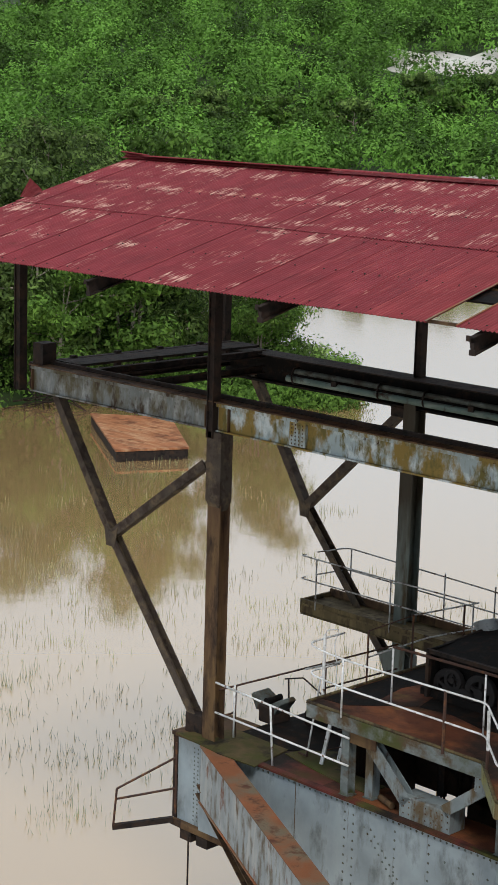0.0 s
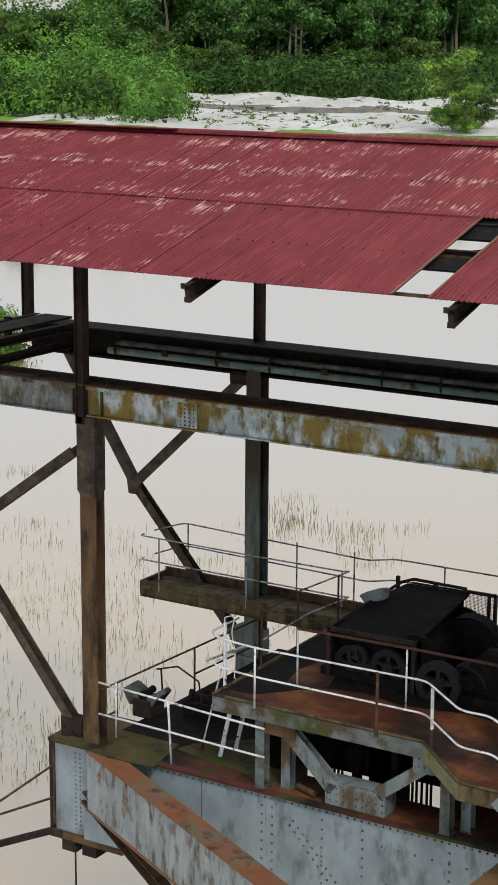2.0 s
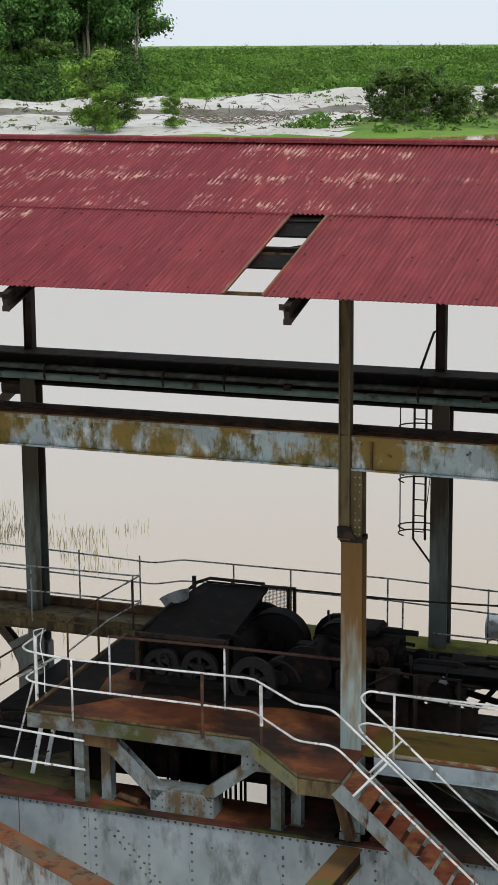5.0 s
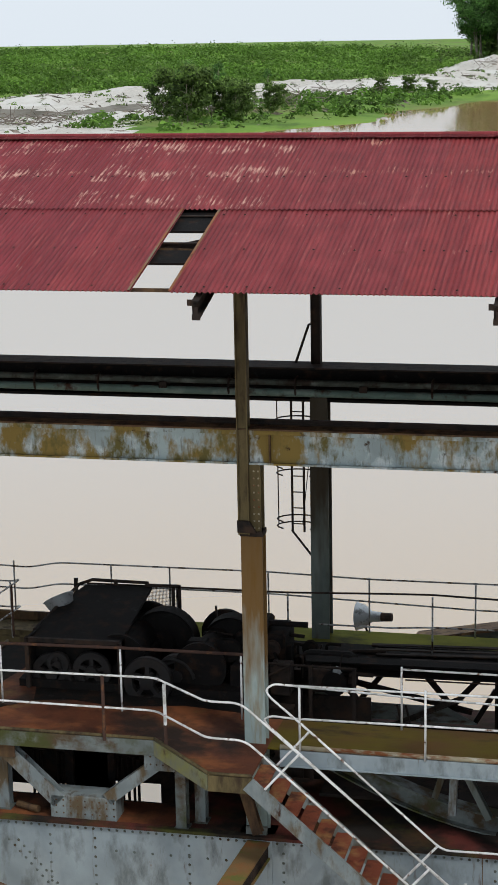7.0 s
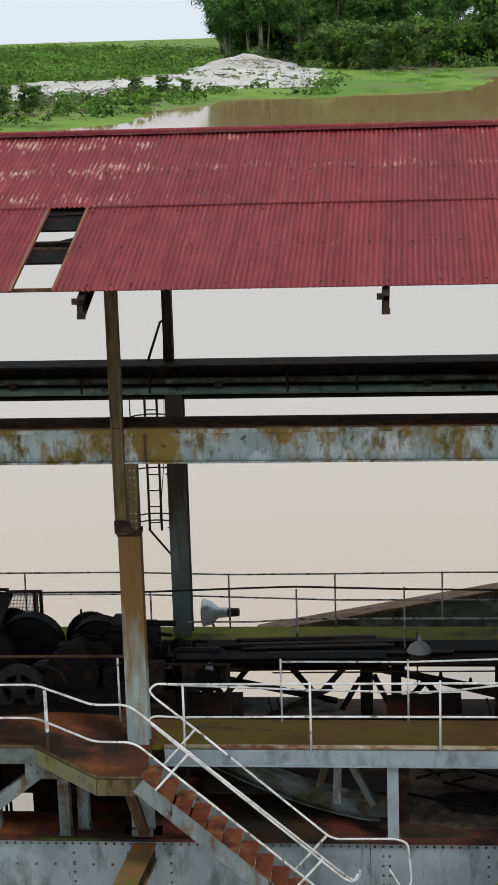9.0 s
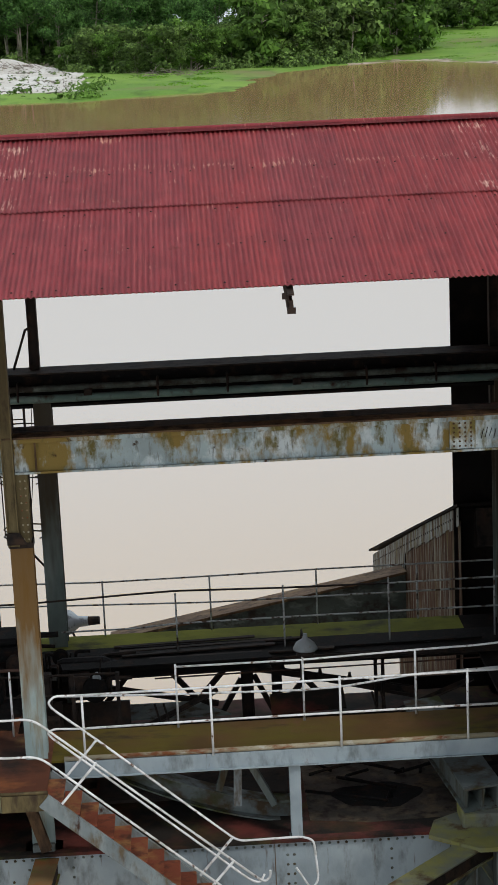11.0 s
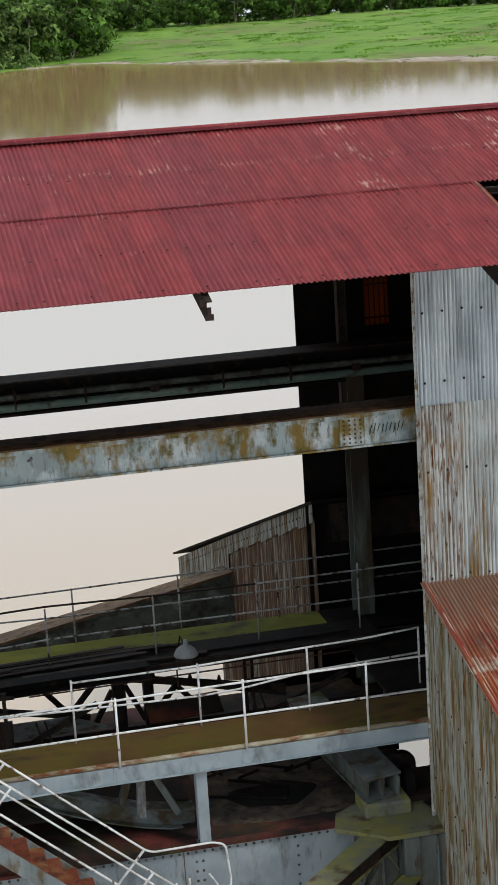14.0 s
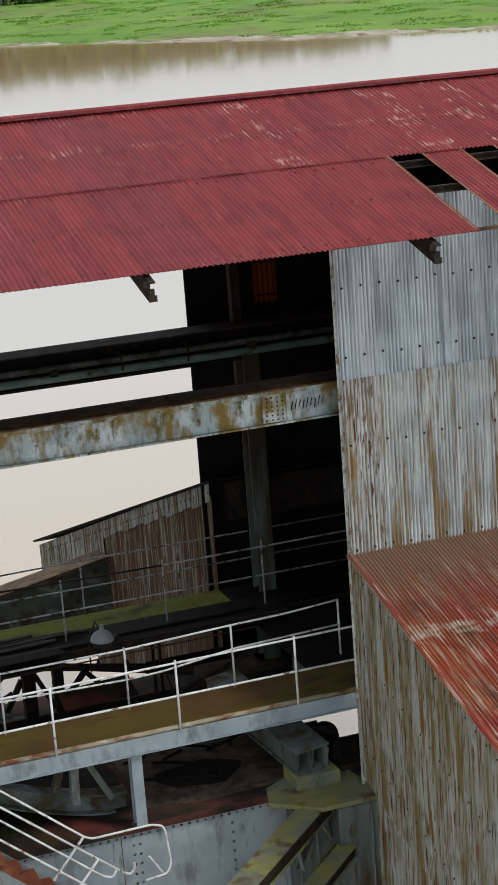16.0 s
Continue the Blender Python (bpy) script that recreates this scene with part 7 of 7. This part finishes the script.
def bush_points(x, y, z, r, h, n):
    """Points through the shell of lumpy mounds, n to each."""
    k = len(x)
    u = npr.normal(size=(k, n, 3))
    u /= np.linalg.norm(u, axis=2, keepdims=True)
    u[:, :, 2] = np.abs(u[:, :, 2])
    rad = npr.uniform(0.80, 1.04, (k, n, 1)) * (1 + 0.28 * np.sin(u[:, :, :1] * 5 + x[:, None, None]) * np.cos(u[:, :, 1:2] * 4) + 0.12 * np.sin(u[:, :, 1:2] * 11 + y[:, None, None]) * np.cos(u[:, :, 2:3] * 9 + u[:, :, :1] * 8))
    p = u * rad
    p[:, :, :2] *= r[:, None, None]
    p[:, :, 2] *= h[:, None]
    p += np.stack([x, y, z], -1)[:, None, :]
    return p.reshape(-1, 3), u.reshape(-1, 3)


def scrub(name, label, n_bush, xr, yr, ok, r_rng, h_rng, leaves, size, mat):
    xs, ys = npr.uniform(*xr, n_bush), npr.uniform(*yr, n_bush)
    m = ok(xs, ys)
    xs, ys = xs[m], ys[m]
    zs = ground_z(xs, ys)
    r = npr.uniform(*r_rng, len(xs))
    h = npr.uniform(*h_rng, len(xs))
    pts, out = bush_points(xs, ys, zs - 0.2, r, h, leaves)
    me = raw_mesh(name, leaf_blades(pts, size, out), 3, mat)
    return tagged(new(name, me), label, "scrub", kind="stuff")


def azimuth(x, y):
    return np.degrees(np.arctan2(-(x - 12), y + 24))


def far_d(x, y):
    return inland(FAR_BANK, x, y)


scrub("hillside_scrub", "dense green scrub covering the rising ground", 6000, (-560, -150), (150, 640),
      lambda x, y: (far_d(x, y) > 8) & (azimuth(x, y) > 34) & (azimuth(x, y) < 57) & (np.hypot(x, y) < 590)
      & ~((azimuth(x, y) < 40.4) & (azimuth(x, y) > 35.4) & (ground_z(x, y) > 14.8) & (ground_z(x, y) < 22.5)), (3.2, 7.5), (4.0, 11.0), 280, 0.545, M_LEAF_LIGHT)
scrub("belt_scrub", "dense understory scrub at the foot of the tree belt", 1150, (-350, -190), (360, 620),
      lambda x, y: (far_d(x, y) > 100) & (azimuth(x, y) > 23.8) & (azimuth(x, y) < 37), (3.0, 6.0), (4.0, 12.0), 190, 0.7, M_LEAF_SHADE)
scrub("field_scrub", "low green scrub on the flat far bank", 3600, (-460, -60), (420, 1150),
      lambda x, y: (far_d(x, y) > 138) & (azimuth(x, y) > 6) & (azimuth(x, y) < 36), (3.0, 8.0), (1.2, 4.2), 84, 0.72, M_LEAF_FIELD)
scrub("bank_scrub", "low bright scrub along the sandy shore", 620, (-170, -10), (250, 640),
      lambda x, y: (far_d(x, y) > 4) & (far_d(x, y) < 45) & (azimuth(x, y) > 3) & (azimuth(x, y) < 19), (2.0, 5.0), (1.0, 2.6), 60, 0.7, M_LEAF)
scrub("skyline_scrub", "low uneven bushes along the far skyline", 460, (-460, -60), (850, 1200),
      lambda x, y: (azimuth(x, y) > 4) & (azimuth(x, y) < 30) & (wobble(x, y, 17) > -0.1), (3.0, 9.0), (1.6, 6.0), 120, 0.6, M_LEAF_DEEP)
scrub("sand_tufts", "scattered dark tufts on the tailings sand", 1500, (-280, -10), (250, 640),
      lambda x, y: (far_d(x, y) > 4) & (far_d(x, y) < 135) & (azimuth(x, y) > 3) & (azimuth(x, y) < 38), (0.5, 1.8), (0.3, 1.2), 16, 0.42, M_LEAF_DEEP)
scrub("near_bank_scrub", "dense overhanging scrub on the near bank", 420, (-150, -52), (24, 125),
      lambda x, y: (inland(NEAR_BANK, x, y) > -0.8) & (y - 49 < (-64 - x) * 3), (1.8, 3.4), (2.0, 4.2), 720, 0.156, M_LEAF)
scrub("point_scrub", "low green bushes on the point of the near bank", 210, (-72, -52), (46, 62),
      lambda x, y: inland(NEAR_BANK, x, y) > -0.8, (1.4, 2.5), (1.2, 2.6), 800, 0.14, M_LEAF)
scrub("grove_scrub", "tangled undergrowth at the foot of the grove", 420, (-90, 80), (585, 760),
      lambda x, y: (far_d(x, y) > 6) & (y > 640 - (x + 34) * 1.2) & (y > 600) & ~((np.abs(x + 60) < 22) & (y < 700)), (3.0, 5.5), (2.5, 7.0), 150, 0.75, M_LEAF_DEEP)
scrub("shore_grass_scrub", "bright grass tussocks along the far shore", 1500, (-60, 330), (330, 900),
      lambda x, y: (far_d(x, y) > 9) & (far_d(x, y) < 240) & (azimuth(x, y) < 2) & (wobble(x, y, 26) > -0.15), (2.0, 7.0), (0.2, 0.7), 70, 0.42, M_LEAF_MEADOW)


def tree_mesh(seed, height, spread, leaves, leaf, mats, stems=1, bare=0.35):
    """Trunk and crown meshes for one tree that stands at the origin."""
    rg = random.Random(seed)
    bm = B()
    tips = []
    for s in range(stems):
        a = rg.uniform(0, math.tau)
        base = Vector((math.cos(a), math.sin(a), 0)) * (0.25 * (stems > 1)) * height * 0.1
        top = base + Vector((math.cos(a) * spread * 0.25, math.sin(a) * spread * 0.25, height * rg.uniform(0.75, 0.92)))
        mid = base.lerp(top, 0.5) + Vector((rg.uniform(-1, 1), rg.uniform(-1, 1), 0)) * height * 0.03
        trunk = [base.lerp(mid, u) if u < 1 else mid.lerp(top, u - 1) for u in (0, 0.5, 1, 1.5, 2)]
        for i in range(4):
            r0, r1 = height * 0.016 * (1 - 0.2 * i), height * 0.016 * (1 - 0.2 * (i + 1))
            tube(bm, [trunk[i], trunk[i + 1]], (r0 + r1) / 2 / (1 + 0.3 * (stems > 1)), 6)
        for k in range(9):
            u = rg.uniform(bare, 0.98)
            p = trunk[0].lerp(trunk[4], u)
            b = rg.uniform(0, math.tau)
            reach = spread * rg.uniform(0.5, 1.0) * (1.15 - 0.6 * abs(u - 0.55))
            q = p + Vector((math.cos(b) * reach, math.sin(b) * reach, height * rg.uniform(0.05, 0.16)))
            tube(bm, [p, p.lerp(q, 0.5) + Vector((0, 0, height * 0.02)), q], height * 0.005, 4)
            tips += [q, p.lerp(q, 0.6)]
        tips.append(top)
    trunk_me = mesh_of(bm, "trunk", mats[0])
    pts, outs = [], []
    for t in tips:
        n = leaves // len(tips)
        c = npr.normal(size=(n, 3))
        c /= np.linalg.norm(c, axis=1, keepdims=True)
        outs.append(c + np.array([0, 0, 0.25]))
        c = c * np.clip(npr.normal(0.70, 0.34, (n, 1)), 0.08, 1.6)
        pts.append(np.array(t) + c * np.array([spread * 0.36, spread * 0.36, height * 0.085]) * rg.uniform(0.7, 1.25))
    crown_me = raw_mesh("crown", leaf_blades(np.concatenate(pts), leaf, np.concatenate(outs)), 3, mats[1])
    return trunk_me, crown_me


def tree(name, meshes, at, label, scale=1.0, turn=0.0, group=""):
    ob = new(name)
    ob.matrix_basis = pose(*at, 0, 0, turn) @ Matrix.Scale(scale, 4)
    tagged(ob, label, "tree", group)
    for nm, me in zip(("trunk", "crown"), meshes):
        c = new(nm, me)
        c.parent = ob
    return ob


TALL = [tree_mesh(s, 30, 7.5, 6800, 0.56, (M_BARK, M_LEAF_CROWN), st, 0.42) for s, st in ((1, 2), (2, 1), (3, 3))]
FAR_ROUND = [tree_mesh(s, 17, 6.8, 1750, 1.0, (M_BARK, m), 2, 0.05) for s, m in ((14, M_LEAF), (15, M_LEAF_DEEP))]
ROUND = [tree_mesh(s, 17, 6.8, 5000, 0.57, (M_BARK, m), 2, 0.12) for s, m in ((4, M_LEAF), (5, M_LEAF_DEEP))]
NEAR = [tree_mesh(s, 12, 4.0, 10000, 0.187, (M_BARK, m), 2, 0.1) for s, m in ((7, M_LEAF), (8, M_LEAF_DEEP))]
FRESH = tree_mesh(11, 15, 5.0, 11000, 0.32, (M_BARK, M_LEAF_YOUNG), 2, 0.05)
tr = random.Random(12)


def stand(name, meshes, a, b, n, depth, label, lo=0.85, hi=1.15, group=""):
    """Trees in a loose row from a to b, up to depth metres behind it."""
    for i in range(n):
        u = (i + tr.uniform(0.1, 0.9)) / n
        x = a[0] + (b[0] - a[0]) * u + tr.uniform(-4, 4)
        y = a[1] + (b[1] - a[1]) * u + tr.uniform(0, depth)
        z = float(ground_z(np.array([x]), np.array([y]))[0]) - 0.3
        tree(name, meshes[tr.randrange(len(meshes))], (x, y, z), label, tr.uniform(lo, hi), tr.uniform(0, 360), group)


stand("tall_tree", TALL, (-306, 410), (-232, 490), 48, 50, "tall slender tree with pale trunks and feathery dark crown", 0.95, 1.35, "tree belt on the far bank")
stand("bushy_tree", FAR_ROUND, (-345, 470), (-268, 570), 34, 30, "rounded leafy tree deep inside the tree belt", 1.1, 1.9, "tree belt on the far bank")
stand("bushy_tree", ROUND, (-300, 400), (-230, 470), 20, 25, "rounded leafy tree at the foot of the tree belt", 0.5, 0.95, "tree belt on the far bank")
stand("tall_tree", TALL, (-80, 735), (25, 640), 24, 40, "tall slender tree with feathery dark crown on the sand bank", 0.9, 1.25, "grove on the sand bank")
stand("bushy_tree", FAR_ROUND, (-74, 750), (0, 700), 14, 30, "rounded leafy tree behind the sand mound", 1.2, 1.7, "grove on the sand bank")
stand("bushy_tree", ROUND, (-34, 648), (5, 590), 9, 14, "rounded leafy tree near the water", 0.6, 1.1, "grove on the sand bank")
stand("bushy_tree", ROUND, (2, 600), (60, 650), 16, 30, "rounded leafy tree near the water", 0.9, 1.35, "grove on the sand bank")
stand("bushy_tree", FAR_ROUND, (32, 620), (100, 690), 40, 50, "rounded leafy tree behind the grassy shore", 1.1, 1.9, "trees behind the grassy shore")
stand("bushy_tree", FAR_ROUND, (100, 810), (400, 850), 120, 70, "distant leafy tree beyond the meadow", 0.85, 1.25, "trees beyond the meadow")
stand("bushy_tree", FAR_ROUND, (-470, 330), (-330, 500), 46, 60, "dark rounded tree standing in the hillside scrub", 0.45, 0.85, "trees on the hillside")
stand("bushy_tree", FAR_ROUND, (-330, 250), (-270, 340), 22, 40, "dark rounded tree standing in the hillside scrub", 0.35, 0.7, "trees on the hillside")
stand("bank_tree", NEAR, (-112, 76), (-94, 74), 8, 6, "tall leafy tree behind the near bank", 1.0, 1.4, "near bank trees")
stand("bank_tree", NEAR, (-63, 52), (-66, 55), 4, 3, "leafy tree at the point of the near bank", 0.6, 0.85, "near bank trees")
stand("bank_tree", NEAR, (-68, 38), (-69, 50), 8, 3, "leafy bank tree overhanging the pond", 0.8, 1.25, "near bank trees")
stand("bank_tree", NEAR, (-74, 40), (-94, 70), 14, 6, "leafy bank tree overhanging the pond", 0.75, 1.05, "near bank trees")
stand("bank_tree", NEAR, (-84, 32), (-128, 62), 14, 8, "leafy tree deeper in the near bank thicket", 0.8, 1.15, "near bank trees")
for at, s in (((-136, 288), 1.0), ((-131, 283), 0.6), ((-122, 292), 0.45)):
    tree("young_tree", FRESH, (*at, float(ground_z(np.array([at[0]]), np.array([at[1]]))[0]) - 0.3), "light green young tree on the sand bank", s, 40 * s)
for at, s in (((-85, 318), 0.7), ((-76, 321), 0.5), ((-93, 330), 0.65), ((-86, 325), 0.6), ((-80, 326), 0.5), ((-84, 350), 0.5), ((-76, 353), 0.42), ((-91, 347), 0.5), ((-133, 292), 0.45), ((-62, 456), 0.3), ((-69, 455), 0.28), ((-55, 450), 0.25)):
    tree("shrub_tree", ROUND[1], (*at, float(ground_z(np.array([at[0]]), np.array([at[1]]))[0]) - 0.3), "dark scrubby tree leaning over the shore", s, 90 * s)

for at, k, s in (((-88, 331), 2, 0.36), ((-83, 329), 1, 0.27), ((-124, 500), 0, 0.22), ((-110, 505), 2, 0.14)):
    tree("shrub_tree", TALL[k], (*at, float(ground_z(np.array([at[0]]), np.array([at[1]]))[0]) - 0.2), "slender straggling tree standing alone among the scrub", s, 130 * k)

# driftwood heaps
for cx, cy, n in ((-118, 314, 80), (-92, 350, 80), (-84, 385, 70), (-79, 446, 40), (-52, 650, 50), (2, 566, 40)):
    bm = B()
    for i in range(n):
        p = Vector((cx + tr.uniform(-12, 12), cy + tr.uniform(-8, 8), float(ground_z(np.array([cx]), np.array([cy]))[0]) + tr.uniform(0.1, 1.8)))
        d = Vector((tr.uniform(-1, 1), tr.uniform(-1, 1), tr.uniform(-0.25, 0.45))).normalized() * tr.uniform(2, 5)
        tube(bm, [p - d, p + Vector((0, 0, tr.uniform(-0.2, 0.3))), p + d], tr.uniform(0.035, 0.10), 5)
    solo("driftwood_heap", bm, M_WOOD, "tangled heap of bleached driftwood on the shore", "driftwood", "stuff")

bm = B()
for i in range(90):
    u = tr.uniform(0, 1)
    p = Vector((-65.5 + 8 * u + tr.uniform(-1, 1), 40 + 17 * u + tr.uniform(-1.5, 1.5), WATER + tr.uniform(-0.1, 0.6)))
    d = Vector((tr.uniform(-1, 1), tr.uniform(-1, 1), tr.uniform(-0.3, 0.5))).normalized() * tr.uniform(0.6, 1.8)
    tube(bm, [p - d, p + Vector((0, 0, tr.uniform(-0.1, 0.2))), p + d], tr.uniform(0.02, 0.05), 4)
solo("bank_roots", bm, M_DARK, "dark tangled roots and branches at the waterline", "roots", "stuff")

# branches and flotsam littering the tailings sand
sx, sy = npr.uniform(-280, -10, 4200), npr.uniform(250, 640, 4200)
sd = far_d(sx, sy)
m = (sd > 6) & (sd < 132) & (azimuth(sx, sy) > 4) & (azimuth(sx, sy) < 38) & (wobble(sx, sy, 14) > 0.0)
sx, sy = sx[m], sy[m]
c = np.stack([sx, sy, ground_z(sx, sy) + npr.uniform(0.05, 0.5, len(sx))], -1)
d = npr.normal(size=(len(c), 3)) * np.array([0.9, 0.9, 0.35])
e = npr.normal(size=(len(c), 3)) * 0.13
tagged(new("sand_debris", raw_mesh("sand_debris", np.stack([c - d, c + e, c + d, c - e], 1).reshape(-1, 3), 4, M_WOOD)), "dark branches and flotsam littering the white sand", "debris", kind="stuff")

# reeds standing in the shallows
spots = [(-50 + 33 * npr.uniform(), 4 + 32 * npr.uniform() ** 1.2, 0.6) for i in range(300)]
spots += [(-22.4 + npr.normal(0, 2.2), 33.7 + npr.normal(0, 1.6), 0.5) for i in range(20)]
blades = []
for x, y, spread in spots:
    if (spread > 0.55 and y > 27 - 0.6 * (x + 22)) or inland(NEAR_BANK, np.array([x]), np.array([y]))[0] > -3:
        continue
    n = int(npr.integers(8, 42))
    px, py = x + npr.normal(0, spread, n), y + npr.normal(0, spread, n)
    h = npr.uniform(0.10, 0.36, n)
    lx, ly = npr.normal(0, 0.05, n), npr.normal(0, 0.05, n)
    w = npr.uniform(0.008, 0.018, n)
    z0 = np.full(n, WATER - 0.05)
    blades.append(np.stack([np.stack([px - w, py, z0], -1), np.stack([px + w, py, z0], -1), np.stack([px + lx, py + ly, WATER + h], -1)], 1).reshape(-1, 3))
tagged(new("pond_reeds", raw_mesh("pond_reeds", np.concatenate(blades), 3, M_REED)), "thin sparse reeds standing in the shallow pond", "reeds", kind="stuff")

raft = thing("plywood_raft", (-54, 38, WATER), "flat plywood raft afloat near the bank, weathered orange", "raft")
rb = slab(B(), [(-58.9, 39.7), (-50.4, 34.2), (-48.8, 37.6), (-55.4, 42.4)], WATER + 0.50, WATER + 0.60)
part("deck_board", rb, M_RAFT, raft)
part("float_frame", slab(B(), [(-58.8, 39.68), (-50.42, 34.26), (-48.86, 37.58), (-55.4, 42.32)], WATER - 0.15, WATER + 0.49), M_DARK, raft)
